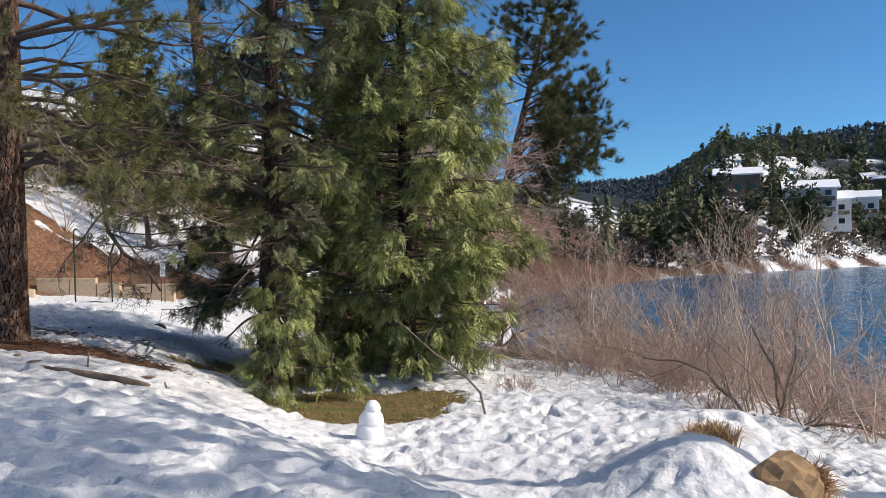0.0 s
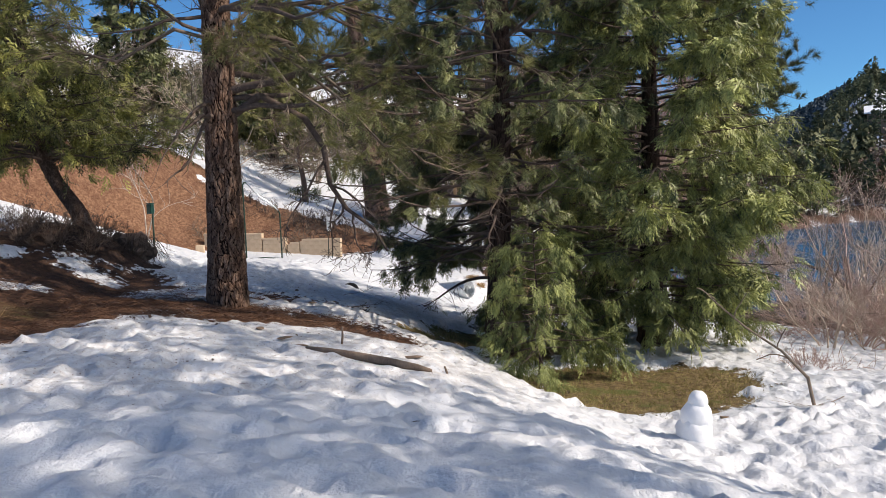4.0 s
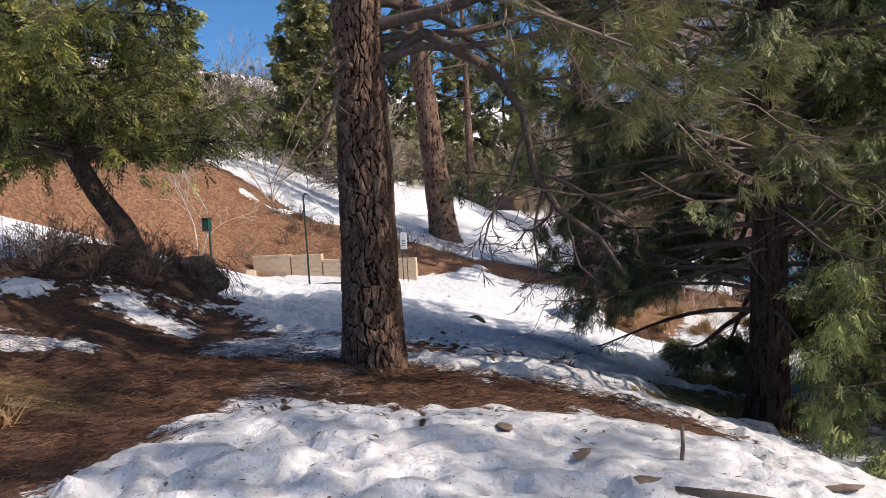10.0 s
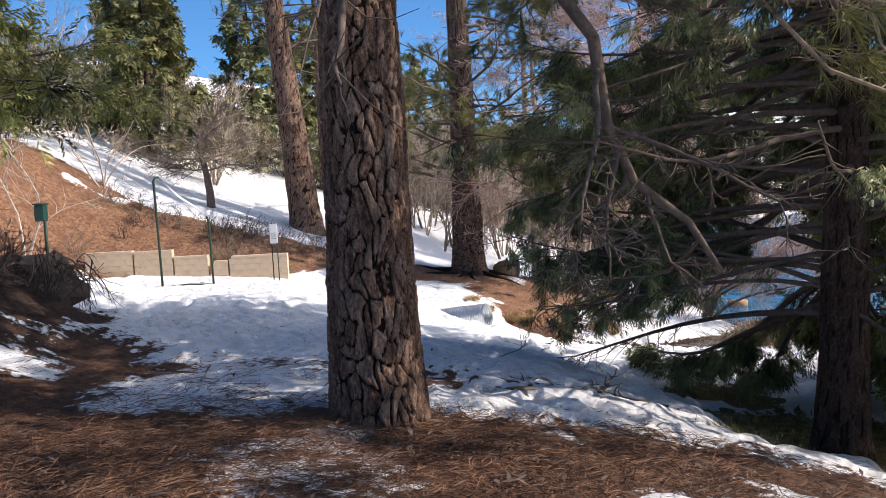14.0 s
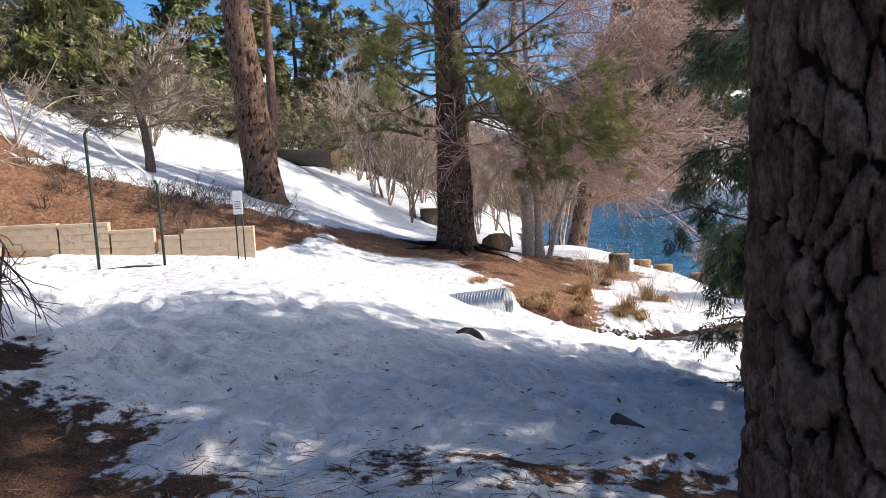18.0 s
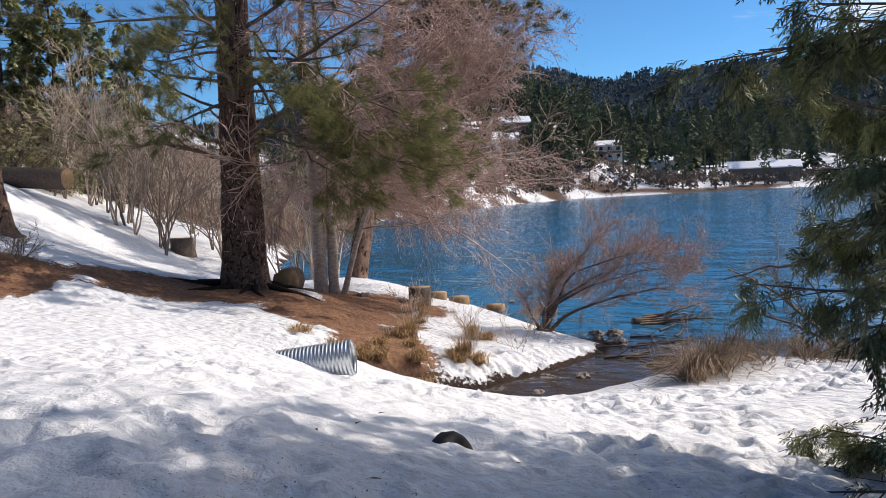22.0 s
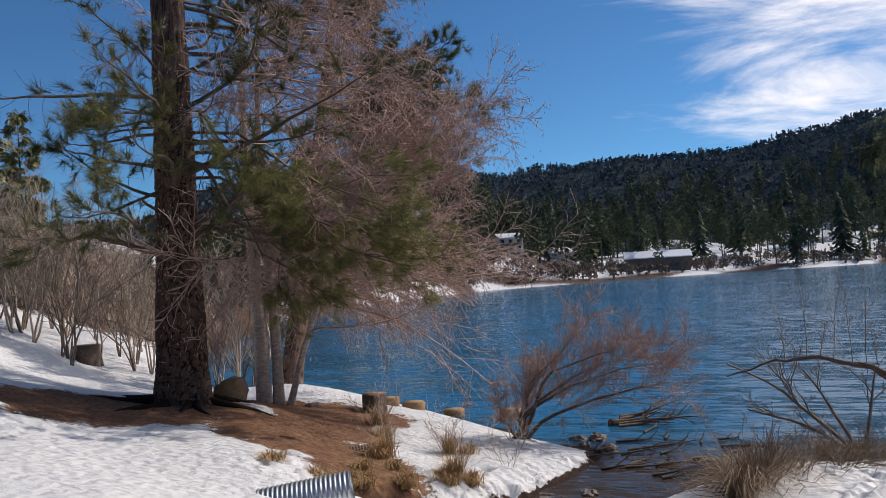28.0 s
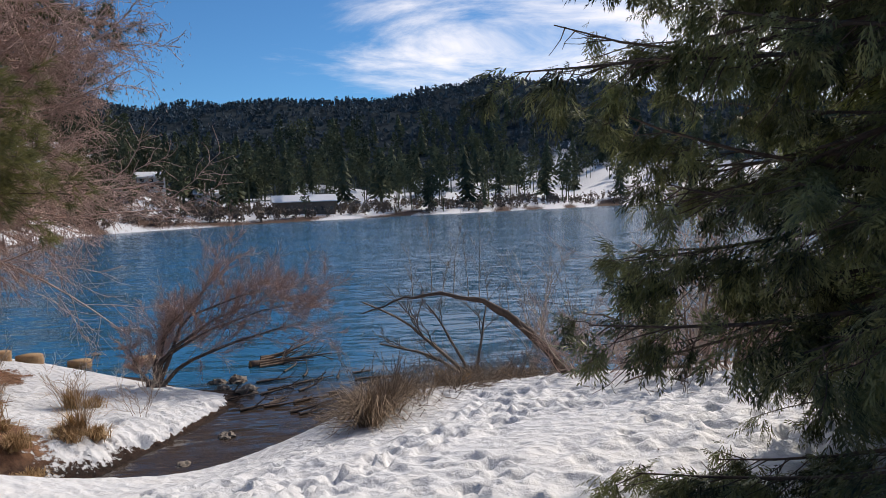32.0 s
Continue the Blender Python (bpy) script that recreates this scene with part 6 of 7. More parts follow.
def build_driftwood():
    rng = np.random.RandomState(7)
    pts = np.array([(x, 12.5 + dy, 0) for x, dy in ((-6.35, 0.06), (-6.0, 0.02), (-5.6, -0.05), (-5.2, -0.08), (-4.85, -0.03), (-4.66, 0.0))])
    pts[:, 2] = [zed(a, b) + 0.13 for a, b, _ in pts]
    v, f = sweep(pts, [0.02, 0.045, 0.06, 0.065, 0.05, 0.02], 10, True, lambda i, a: 0.75 + 0.45 * np.abs(np.cos(a)) * np.ones_like(i))
    solo("driftwood", mesh_np("driftwood", v, f, [WOOD_GREY], True), pose(0, 0, 0), "long weathered brown plank of driftwood in snow", "driftwood")
    for x, y, s in ((-6.55, 12.75, 1), (-6.9, 13.3, 2), (-7.5, 13.9, 3), (-8.0, 18.0, 4), (-5.1, 13.5, 5)):
        bm = lump(0.15, 0.06, 0.02, s, 0.4, 2)
        solo("bark_piece", bm_mesh("bark_piece", bm, WOOD_GREY), pose(x, y, zed(x, y) + 0.10, 0, 3, s * 37), "flat piece of brown bark on the snow", "bark", "bark pieces")
    for x, y, h, tilt in ((-6.17, 13.65, 0.28, 4), (-4.5, 12.8, 0.17, -14)):
        solo("stick", rod([(0, 0, -0.1), (0.01, 0, h * 0.5), (0.0, 0.01, h)], [0.018, 0.016, 0.013], WOOD_GREY), pose(x, y, zed(x, y) + 0.03, 0, tilt, 0), "short stick standing upright in the snow", "stick", "sticks")
    # bough leaning from the snow into the cedar
    z = zed(0.74, 14.9)
    g = bare_growth([np.array([(0.78, 14.9, z - 0.05), (0.66, 14.92, z + 0.55), (0.3, 14.97, z + 0.95), (-0.2, 15.0, z + 1.3), (-0.7, 15.1, z + 1.75)])], rng, 1, (4, 6), 0.2, 0.8, 0.0, 0.15, 0.03, 0.008, 5)
    solo("fallen_bough", bare_mesh("fallen_bough", g, TWIG_GREY, 6), pose(0, 0, 0), "bare grey bough leaning from the snow into the cedar", "branch")
    for x, y, s in ((-7.2, 18.2, 1), (-6.6, 18.0, 2), (-6.9, 19.0, 3), (1.4, 15.6, 4), (2.6, 13.6, 5), (-7.9, 20.1, 6), (3.0, 16.2, 7), (-3.2, 16.0, 8)):
        r2 = np.random.RandomState(s + 50)
        line = bent((0, 0, 0.05), (1, r2.uniform(-0.4, 0.4), 0.08), r2.uniform(0.9, 1.6), 7, r2, 0.1, 0.1, 0.16)
        g = bare_growth([line], r2, 1, (4, 7), 0.4, 0.7, 0.05, 0.15, 0.036 if s < 4 else 0.012, 0.005, 5)
        solo("fallen_branch", bare_mesh("fallen_branch", g, BARK_DARK if s in (1, 2, 3, 6) else TWIG_GREY, 5), pose(x, y, zed(x, y) + 0.09, 0, 0, s * 63), "dark fallen branch lying on the snow", "branch", "fallen branches").scale[2] = 0.3


def grass_clump(seed, blades, height, spread, width=0.012, mat=None):
    rng = np.random.RandomState(seed)
    n = blades
    az, lean = rng.uniform(0, 6.28, n), rng.uniform(0.1, 1.2, n) * spread
    base = np.stack([rng.normal(0, 0.09, n), rng.normal(0, 0.09, n), np.full(n, -0.03)], 1)
    h = height * rng.uniform(0.5, 1.1, n)
    mid = base + np.stack([np.cos(az) * lean * h * 0.45, np.sin(az) * lean * h * 0.45, h * 0.6], 1)
    tip = mid + np.stack([np.cos(az) * lean * h * 0.7, np.sin(az) * lean * h * 0.7, h * (0.45 - 0.5 * lean)], 1)
    s = np.stack([-np.sin(az), np.cos(az), 0 * az], 1) * width / 2
    v = np.stack([base - s, base + s, mid + s * 0.8, mid - s * 0.8, tip], 1).reshape(-1, 3)
    o = np.arange(n)[:, None] * 5
    return mesh_np("grass_clump", v, [np.array([[0, 1, 2, 3]]) + o, np.array([[3, 2, 4]]) + o], [mat or DRY_GRASS], attrs={"tone": np.repeat(0.35 + 0.65 * rng.rand(n), 5)})


def build_shore_growth():
    rng = np.random.RandomState(17)
    tall, low, mat_ = grass_clump(1, 260, 0.75, 0.8, 0.014), grass_clump(2, 320, 0.42, 1.2, 0.016), grass_clump(3, 260, 0.3, 1.5, 0.018)
    spots = [(-2.25, 36.4, tall), (-2.0, 36.2, low), (-2.6, 36.2, low), (-2.4, 36.6, mat_), (-0.7, 38.7, tall), (-0.3, 38.5, low), (-2.9, 38.2, tall), (-3.3, 38.0, low), (-4.4, 35.3, mat_), (-4.9, 35.8, low), (-3.8, 36.0, low), (-4.0, 35.4, mat_), (-4.6, 36.4, mat_), (-3.5, 37.0, mat_), (-5.2, 34.9, mat_), (-5.4, 35.6, low), (-1.2, 41.0, low), (-0.4, 42.6, tall), (3.56, 10.8, low), (3.66, 10.62, low), (3.5, 10.95, mat_), (-6.2, 35.3, mat_), (-6.6, 36.1, mat_), (6.9, 31.0, tall), (7.6, 31.2, low), (-12.0, 12.6, mat_), (-11.6, 13.2, mat_)]
    for x, y, me in spots:
        planted("grass_clump", me, x, y, rng, "clump of straw-coloured dry grass", "grass", "dry grass clumps").location.z += 0.02
    weed = shrub_kind(101, 1.15, 0.35, 4, 2, (4, 6), TWIG_TAN, 0.009, 0.004)
    for x, y in ((-2.2, 39.4), (-0.6, 39.0), (-1.4, 41.6), (0.2, 43.2), (-0.2, 36.9), (1.3, 38.4), (-1.9, 36.7)):
        planted("dry_weed", weed, x, y, rng, "thin dead stalks standing in the snow", "weed", "dry weeds")
    # earth clod with dry roots at the start
    x, y = 4.1, 9.6
    ob = thing("stump_clod", x, y, zed(x, y), "broken brown stump with straw along its side, in snow", "stump", turn=15)
    bm = lump(0.5, 0.38, 0.42, 8, 0.28, 3)
    bmesh.ops.translate(bm, vec=(0, 0, 0.0), verts=bm.verts)
    put("body", bm_mesh("clod", bm, WOOD_CUT), ob)
    s = put("straw", mat_, ob, "dry straw")
    s.matrix_basis = pose(0.38, -0.05, 0.08, 0, 60, 0)
    # twig heaps and low brush
    heap = shrub_kind(88, 0.55, 2.2, 16, 2, (3, 5), TWIG_PINK, 0.008, 0.003)
    for x, y in ((1.5, 18.3), (1.9, 18.5), (5.7, 16.9), (2.4, 22.4), (3.2, 23.0), (1.6, 23.2)):
        planted("low_brush", heap, x, y, rng, "low heap of reddish brown twigs on snow", "brush", "twig heaps")
    dark = shrub_kind(89, 0.7, 1.3, 14, 2, (3, 5), BARK_DARK, 0.012, 0.004)
    for x, y in ((-15.2, 19.4), (-15.8, 20.3), (-14.6, 19.6), (-15.3, 21.4), (-16.4, 21.0), (-14.4, 21.3), (-16.0, 19.4), (-13.9, 20.2), (-13.7, 19.4), (-14.2, 18.8), (-14.9, 18.6), (-13.5, 20.9)):
        planted("mound_brush", dark, x, y, rng, "dark leafless brush on the earth mound", "brush", "mound brush")
    # the leaning willow at the end of the spit
    r2 = np.random.RandomState(23)
    x, y = 2.75, 39.9
    ob = grown("willow_bush", x, y, "leafless russet willow leaning over the inlet", "bush", sink=0.05)
    def arc(line):
        return np.array([(0.75 * a + 0.2 * r2.normal(), -0.66 * a + 0.2 * r2.normal(), h) if h > 0.1 else (0, 0, -0.1) for a, h in line])

    stems = [arc(q) for q in (((0, 0), (0.1, 0.7), (0.5, 1.6), (1.1, 2.6), (2.0, 3.6)), ((0, 0), (0.6, 0.8), (1.5, 1.5), (3.0, 2.0), (4.9, 2.2)), ((0, 0), (0.8, 0.6), (2.1, 1.15), (3.8, 1.45), (4.8, 1.3)), ((0, 0), (0.3, 1.0), (1.0, 1.9), (2.3, 2.5), (3.8, 2.6)), ((0, 0), (-0.3, 0.6), (-0.7, 1.5)), ((0, 0), (0.5, 0.9), (1.4, 1.75), (2.8, 2.2), (4.3, 2.35)), ((0, 0), (0.0, 0.7), (0.2, 1.5), (0.9, 2.2)))]
    g = bare_growth(stems, r2, 2, (29, 35), 0.27, 0.9, 0.28, 0.2, 0.02, 0.005, 4)
    put("branchwork", bare_mesh("willow", g, TWIG_PINK, 4), ob)
    v, f = joined([sweep(q + r2.normal(0, 0.004, q.shape), np.linspace(0.07, 0.012, len(q)), 8) for q in (along(q, np.linspace(0, 0.85, 9)) for q in stems)])
    put("trunk", mesh_np("willow_trunks", v, f, [BARK_DARK], True), ob, "dark arching stems")
    bm = lump(0.3, 0.28, 0.28, 5, 0.3)
    put("root_ball", bm_mesh("root_ball", bm, BARK_DARK), ob, "dark exposed root ball")
    # arching fallen alder and its thicket on the near bank
    x, y = 7.4, 29.3
    ob = grown("arching_alder", x, y, "leafless alder trunk arching low over the water", "alder tree", sink=0.1)
    arch = np.array([(0, 0, 0), (-0.35, 0.75, 0.95), (-0.75, 1.5, 1.75), (-1.2, 2.2, 2.25), (-1.7, 3.0, 2.45), (-2.3, 3.8, 2.4), (-3.0, 4.7, 2.05)])
    fine_arch = along(arch, np.linspace(0, 1, 26))
    fine_arch[1:] += r2.normal(0, 0.022, (25, 3))
    v, f = sweep(fine_arch, np.interp(np.linspace(0, 6, 26), np.arange(7), [0.18, 0.14, 0.10, 0.075, 0.05, 0.03, 0.015]) * r2.uniform(0.85, 1.15, 26), 9, True, lambda i, a: 1 + 0.1 * np.sin(2 * a + i))
    put("trunk", mesh_np("arch_trunk", v, f, [BARK_DARK], True), ob)
    shoots = [bent(along(arch, u), (r2.uniform(-0.1, 0.1), r2.uniform(-0.1, 0.1), 1), ln, 6, r2, 0, 0, 0.05) for u, ln in ((0.45, 1.0), (0.5, 2.2), (0.55, 1.6), (0.62, 1.9), (0.67, 0.9), (0.72, 2.1), (0.8, 1.2), (0.35, 0.9), (0.25, 1.2))]
    g = bare_growth(shoots + [arch[2:]], r2, 2, (5, 8), 0.3, 0.7, 0.1, 0.14, 0.014, 0.003, 5)
    put("branchwork", bare_mesh("arch_twigs", g, TWIG_GREY, 3), ob)
    x, y = 7.6, 32.4
    ob = planted("shore_alder", bare_mesh("shore_alder", bare_growth([bent((0, 0, -0.2), w, ln, 8, r2, 0.35, -0.2, 0.07) for w, ln in (((-0.8, 0.7, 0.9), 4.2), ((-0.3, 0.3, 1), 2.6), ((0.4, 0.1, 1), 2.4), ((-0.5, 0.9, 0.8), 3.0))], r2, 3, (4, 6), 0.4, 0.6, 0.1, 0.15, 0.06, 0.004, 5), TWIG_GREY, 4), x, y, r2, "small leafless grey alder on the bank", "alder tree")
    ob.rotation_euler[2] = 0
    ob.location.z = max(ob.location.z, LAKE)
    mop = shrub_kind(91, 1.3, 1.7, 44, 1, (4, 6), TWIG_GREY, 0.014, 0.005, 0.9)
    for x, y, sc in ((0.3, 30.9, 1.0), (1.0, 31.2, 1.1), (1.6, 31.3, 0.9), (2.6, 31.2, 0.9), (4.2, 31.2, 0.8), (3.6, 30.9, 0.9), (4.9, 30.7, 0.8), (5.8, 30.3, 0.9), (6.3, 30.6, 0.8), (5.2, 31.0, 0.7), (7.0, 30.0, 0.8), (3.3, 31.5, 0.6)):
        ob = planted("brush_mop", mop, x, y, rng, "drooping heap of dry tan brush at the water's edge", "brush", "shore brush")
        ob.location.z = max(ob.location.z, LAKE + 0.02)
        ob.scale = (sc, sc, sc)
    straw = grass_clump(5, 300, 0.85, 1.6, 0.013, DEAD_STRAW)
    for x, y, sc in ((-0.1, 30.8, 1.0), (0.55, 31.05, 1.25), (1.1, 31.2, 1.0), (2.2, 31.4, 0.8)):
        ob = planted("straw_mound", straw, x, y, rng, "drooping mound of brown dead straw at the water's edge", "grass", "straw mounds")
        ob.scale = (sc, sc, sc)
    for k in range(7):
        planted("grass_clump", [tall, low][k % 2], 4.4 + 0.6 * k, 31.7 - 0.15 * k, rng, "clump of straw-coloured dry grass", "grass", "dry grass clumps").location.z += 0.03
    # young pale tree behind the dispenser
    planted("sapling", shrub_kind(95, 3.6, 0.1, 2, 2, (6, 8), BARK_PALE, 0.03, 0.005), -16.6, 27.4, rng, "pale leafless sapling in the snow below the bank", "sapling")
    ob = grown("slope_tree", -16.6, 44.6, "small grey leafless tree with a spreading crown above the earth bank", sink=0.1)
    r3 = np.random.RandomState(96)
    stem = np.array([(0, 0, -0.2), (0.02, 0, 0.8), (-0.12, 0.05, 1.7), (-0.3, 0.1, 2.5), (-0.35, 0.1, 3.2)])
    v, f = sweep(along(stem, np.linspace(0, 1, 16)), np.linspace(0.19, 0.07, 16), 10, True, lambda i, a: 1 + 0.08 * np.sin(3 * a + i))
    put("trunk", mesh_np("slope_trunk", v, f, [BARK_DARK], True), ob)
    limbs = [bent(along(stem, 0.5 + 0.5 * k / 14), (math.cos(k * 2.4), math.sin(k * 2.4), r3.uniform(0.05, 0.75)), r3.uniform(1.8, 3.4), 7, r3, 0.1, 0.15, 0.16) for k in range(14)]
    put("branchwork", bare_mesh("slope_branchwork", bare_growth(limbs, r3, 2, (9, 12), 0.4, 0.8, 0.05, 0.17, 0.05, 0.007, 5), TWIG_GREY), ob)


def build_rocks():
    for k, (x, y, r) in enumerate(((3.6, 37.3, 0.32), (4.6, 38.6, 0.3), (4.2, 39.0, 0.25), (3.6, 38.2, 0.2), (-1.5, 34.3, 0.16), (0.3, 34.9, 0.2), (6.0, 46.6, 0.2), (-14.9, 34.9, 0.12), (1.8, 32.9, 0.25))):
        z = max(zed(x, y), LAKE - 0.05)
        solo("rock", bm_mesh("rock", lump(r, r * 0.8, r * 0.5, k + 3, 0.6, 3), ROCK), pose(x, y, z + r * 0.2, 0, 0, k * 50), "weathered brown-grey rock at the water's edge", "rock", "shore rocks")
    rng = np.random.RandomState(33)
    for k in range(26):
        x, y = rng.uniform(1.6, 6.6), rng.uniform(34.0, 38.2)
        line = bent((0, 0, 0), (1, rng.uniform(-0.5, 0.5), 0), rng.uniform(0.5, 1.4), 5, rng, 0, 0, 0.12)
        line[:, 2] = np.abs(line[:, 2]) * 0.3
        g = bare_growth([line], rng, 1, (2, 4), 0.4, 0.6, 0.1, 0.1, 0.04, 0.012, 4)
        solo("floating_stick", bare_mesh("floating_stick", g, BARK_DARK, 4), pose(x, y, LAKE + 0.03, 0, 0, rng.uniform(-50, 20)), "dark waterlogged stick afloat in the inlet", "stick", "floating sticks")
    for k in range(5):
        line = bent((0, 0, 0), (1, rng.uniform(-0.25, 0.25), 0.05), rng.uniform(1.6, 2.6), 7, rng, 0.05, 0, 0.1)
        line[:, 2] = np.abs(line[:, 2]) * 0.6 + 0.04 * k
        solo("drift_branch", bare_mesh("drift_branch", bare_growth([line], rng, 1, (5, 7), 0.3, 0.7, 0.15, 0.12, 0.06, 0.01, 4), WOOD_GREY, 5), pose(6.3 + 0.15 * k, 39.3 + 0.12 * k, LAKE + 0.02, 0, 0, rng.uniform(-30, 5)), "bleached branch aground in the shallows", "branch", "drift branches")
    x, y = -14.0, 21.6
    ob = thing("root_mass", x, y, zed(x, y) - 0.05, "overhanging dark roots and earth under the bent tree", "roots")
    bm = lump(0.6, 0.7, 0.45, 12, 0.45)
    put("earth", bm_mesh("root_earth", bm, BARK_DARK), ob)
    g = bare_growth([bent((rng.normal(0, 0.4), rng.normal(0.1, 0.45), 0.35), (rng.uniform(-0.2, 0.9), rng.uniform(-0.8, 0.6), 0.1), 0.8, 6, rng, 1.4, -1.0, 0.12) for _ in range(48)], rng, 1, (3, 5), 0.5, 0.6, -0.4, 0.15, 0.012, 0.003, 4)
    put("roots_hanging", bare_mesh("roots_hanging", g, BARK_DARK, 4), ob, "tangle of hanging roots")["kind"] = "stuff"
    # pine litter on the snow: cones, twigs and flakes
    n = 1500
    px, py = rng.normal(-9, 2.6, n), rng.normal(16.5, 3.6, n)
    pz = land_z(px, py) + 0.062
    flake = (np.array([(-1, 0, 0), (0, -0.3, 0.12), (1, 0, 0.05), (0, 0.3, 0.1)]), np.array([[0, 1, 2, 3]]))
    v, f = scatter(*flake, np.stack([px, py, pz], 1), unit(rng.normal(size=(n, 3)) * np.array([1, 1, 0.15])), np.tile([[0, 0, 1.0]], (n, 1)), rng.uniform(0.012, 0.06, n))
    tagged(new("pine_litter", mesh_np("pine_litter", v, f, [BARK_DARK])), "scattered bark flakes and cone scales on snow", "litter", kind="stuff")


def build_needle_litter():
    """Fallen needles and twigs on the bare ground round the pine."""
    rng = np.random.RandomState(52)
    px, py = np.concatenate([rng.normal(-11.2, 1.6, 26000), rng.normal(-8.9, 1.5, 20000), rng.normal(-15.2, 1.2, 1500)]), np.concatenate([rng.normal(14.5, 2.4, 26000), rng.normal(16.0, 0.9, 20000), rng.normal(20.4, 1.1, 1500)])
    keep = patch(px, py, LITTER) > 0.35
    px, py = px[keep], py[keep]
    n = len(px)
    pz = land_z(px, py) + 0.03 + rng.uniform(-0.012, 0.02, n)
    needle = (np.array([(-1, -0.022, 0), (-1, 0.022, 0), (0.2, 0.03, 0.06), (1, 0, 0)]), np.array([[0, 1, 2, 3]]))
    v, f = scatter(*needle, np.stack([px, py, pz], 1), unit(rng.normal(size=(n, 3)) * np.array([1, 1, 0.22])), np.tile([[0, 0, 1.0]], (n, 1)), rng.uniform(0.025, 0.085, n))
    tagged(new("needle_litter", mesh_np("needle_litter", v, f, [NEEDLE_DEAD], attrs={"tone": np.repeat(rng.rand(n), 4)})), "rust-coloured fallen pine needles on bare ground", "litter", kind="stuff")
    # short dead grass of the turf under the cedars
    tx, ty = rng.uniform(-6.5, 1.5, 26000), rng.uniform(14.0, 24.0, 26000)
    keep = patch(tx, ty, TURF) > 0.45
    tx, ty = tx[keep], ty[keep]
    n = len(tx)
    blade = (np.array([(0, -0.06, 0), (0, 0.06, 0), (1, 0, 0.25)]), np.array([[0, 1, 2]]))
    v, f = scatter(*blade, np.stack([tx, ty, land_z(tx, ty) - 0.01], 1), unit(rng.normal(0, 0.7, (n, 3)) + np.array([0, 0, 0.7])), unit(rng.normal(size=(n, 3))), rng.uniform(0.05, 0.13, n))
    tagged(new("turf_grass", mesh_np("turf_grass", v, f, [TURF_BLADES], attrs={"tone": np.repeat(rng.rand(n), 3)})), "short straw and green grass of the bare turf", "grass", kind="stuff")
    # dark tangles and dead stalks on the earth bank
    kinds = [shrub_kind(97, 0.75, 1.6, 8, 2, (3, 4), BARK_DARK, 0.014, 0.004, 0.3, foot=0.0), shrub_kind(98, 1.1, 1.0, 7, 2, (3, 4), TWIG_GREY, 0.014, 0.004, foot=0.0)]
    count = 0
    while count < 46:
        x, y = rng.uniform(-20, -9.5), rng.uniform(37, 45)
        d, e = bank_de(np.array(x), np.array(y))
        if 0.6 < d < 4.6 and e > 0.2:
            planted("bank_brush", kinds[count % 2], x, y, rng, "dark dead brush on the brown earth bank", "brush", "bank brush")
            count += 1


for build in (build_wall, build_fence_frame, build_sign, build_green_box, build_pipes, build_logs, build_snowman, build_driftwood, build_shore_growth, build_rocks, build_needle_litter):
    build()


# ---------- houses across the lake ----------
SIDING = speckled("house_siding", (0.70, 0.69, 0.66), (0.82, 0.81, 0.79), 0.8, 0.8)
SIDING_BROWN = speckled("brown_siding", (0.16, 0.11, 0.08), (0.26, 0.19, 0.14), 0.8, 0.8)
SNOW_ROOF = speckled("snow_roof", (0.80, 0.83, 0.87), (0.90, 0.91, 0.92), 0.7, 0.6)
GLASS_DARK, _nt, _b = material("window_glass", (0.02, 0.03, 0.04), 0.08, 0, 0.6)


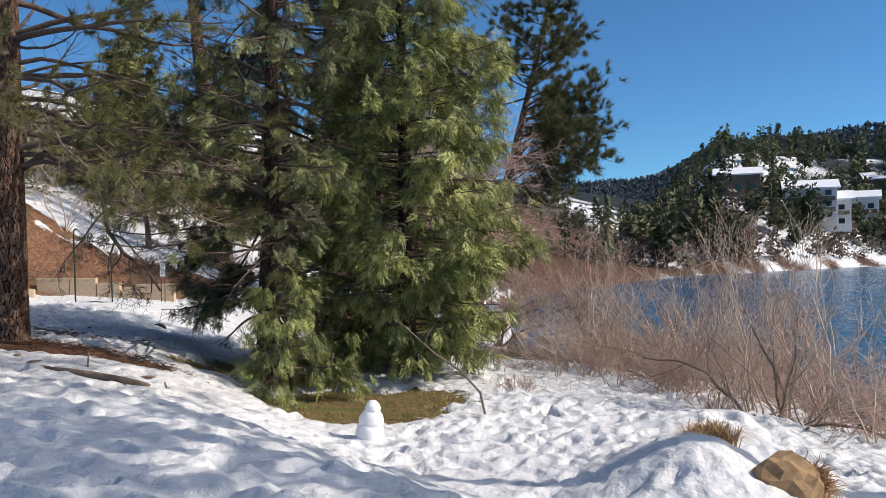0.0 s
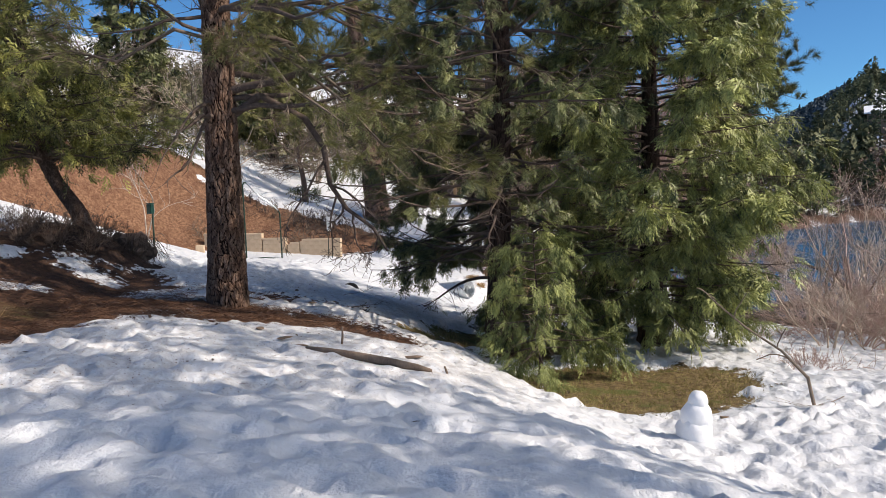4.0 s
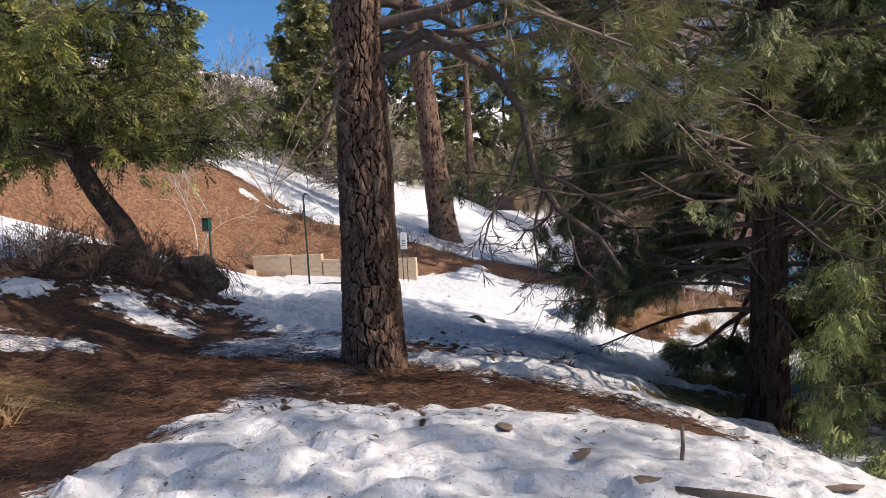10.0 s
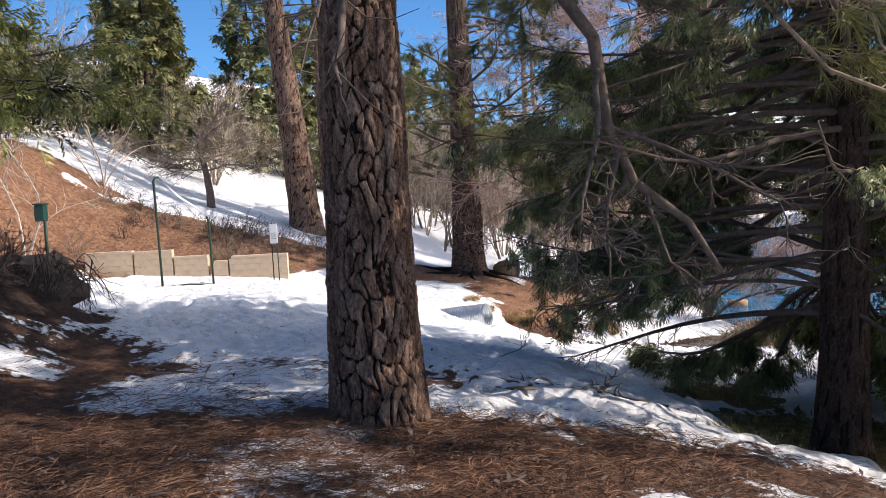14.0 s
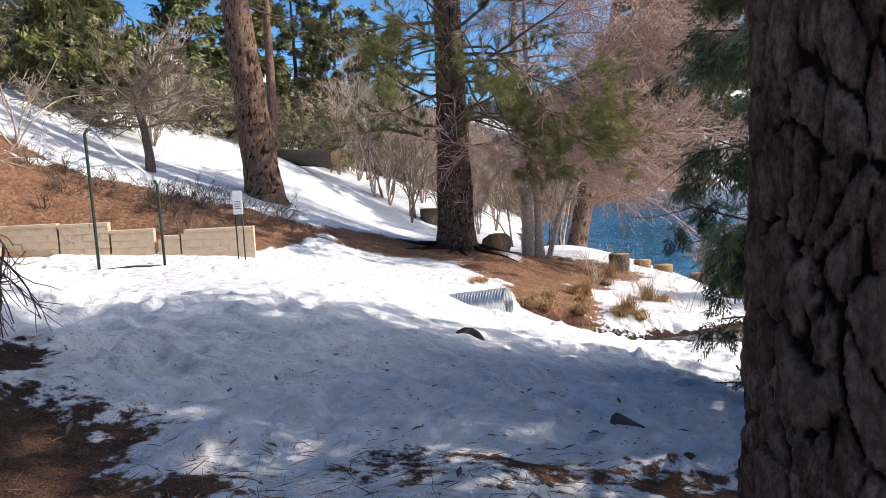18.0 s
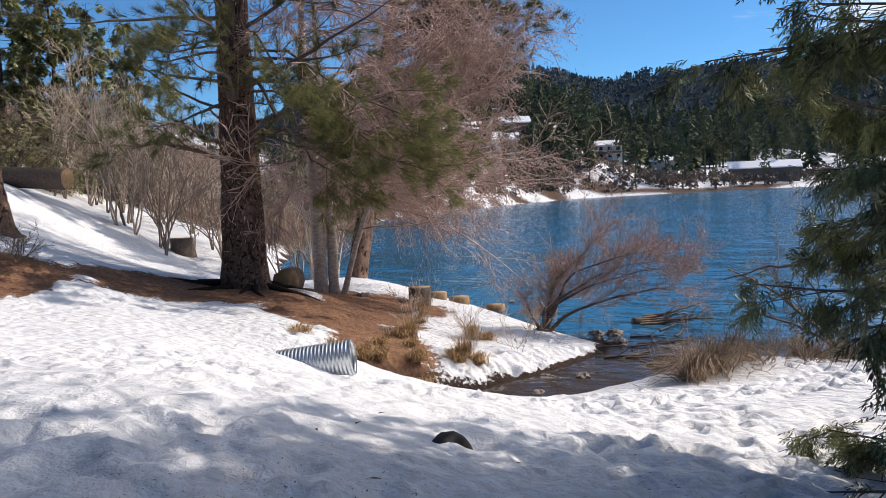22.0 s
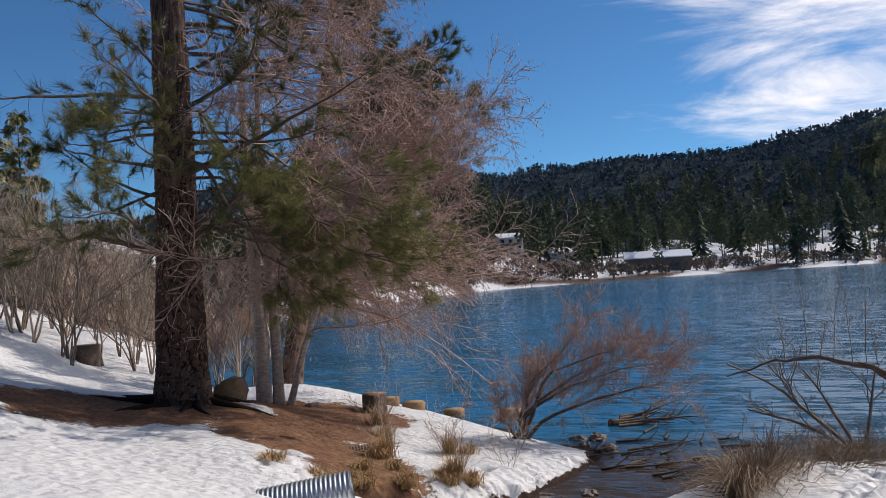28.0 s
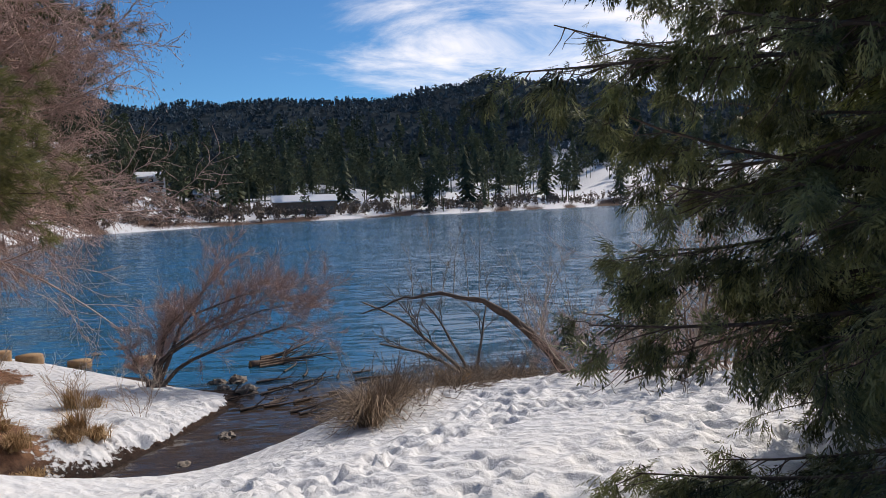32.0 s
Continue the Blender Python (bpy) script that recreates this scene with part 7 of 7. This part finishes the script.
def house(bearing, away, w, d, h, storeys, turn, siding, label):
    a = radians(bearing)
    x, y = away * math.sin(a), away * math.cos(a)
    ob = thing("house", x, y, zed(x, y) - 1.0, label, "house", "lakeside houses", turn)
    put("wall", bm_mesh("house_wall", slab(w, d, h + 1.0, 0.05), siding), ob)
    bm = bmesh.new()
    e, rise = 0.7, 0.26 * d
    pts = [(-w / 2 - e, -d / 2 - e, 0), (w / 2 + e, -d / 2 - e, 0), (w / 2 + e, 0, rise), (-w / 2 - e, 0, rise), (-w / 2 - e, d / 2 + e, 0), (w / 2 + e, d / 2 + e, 0)]
    lo = [bm.verts.new((px, py, pz + h + 0.9)) for px, py, pz in pts]
    hi = [bm.verts.new((px, py, pz + h + 1.25)) for px, py, pz in pts]
    for q in ((0, 1, 2, 3), (3, 2, 5, 4)):
        bm.faces.new([hi[i] for i in q])
        bm.faces.new([lo[i] for i in reversed(q)])
    for i, j in ((0, 1), (1, 2), (2, 5), (5, 4), (4, 3), (3, 0)):
        bm.faces.new((lo[i], lo[j], hi[j], hi[i]))
    put("roof", bm_mesh("house_roof", bm, SNOW_ROOF), ob, "snow-covered gable roof")
    pane = bm_mesh("pane", slab(1.3, 0.06, 1.2, 0.01), GLASS_DARK)
    rail = bm_mesh("balcony", slab(w * 0.9, 1.2, 0.9, 0.03), SIDING_BROWN)
    for s in range(storeys):
        z = 1.6 + s * (h / storeys)
        for k in range(max(2, int(w / 3))):
            wx = -w / 2 + (k + 0.5) * w / max(2, int(w / 3))
            put("window", pane, ob).matrix_basis = pose(wx, -d / 2 - 0.03, z + 0.3)
        if s:
            put("balcony", rail, ob).matrix_basis = pose(0, -d / 2 - 0.65, z - 0.9)


for row in (
    (24.9, 206, 11, 8, 7.5, 3, -20, SIDING, "pale three-storey lakeside house with balconies and snowy roof"),
    (26.2, 210, 8, 8, 6.5, 2, -25, SIDING, "pale lakeside house with balcony and snowy roof"),
    (28.0, 226, 7, 7, 7.0, 2, -28, SIDING, "narrow pale house among dark trees"),
    (20.5, 205, 10, 7, 4.5, 1, -20, SIDING_BROWN, "brown house with a snowy roof on the hillside"),
    (29.2, 262, 11, 8, 4.5, 1, -28, SIDING_BROWN, "brown house with a snowy roof above the lake"),
    (46.5, 300, 22, 9, 4.0, 1, -46, SIDING_BROWN, "long low building with a snowy roof across the lake"),
    (40.5, 330, 10, 8, 4.5, 1, -40, SIDING, "pale house with a snowy roof among conifers"),
    (36.5, 300, 9, 7, 5.0, 2, -36, SIDING, "pale house with a snowy roof among conifers"),
    (57.0, 430, 16, 9, 5.0, 1, -57, SIDING, "pale building with a snowy roof among conifers"),
):
    house(*row)
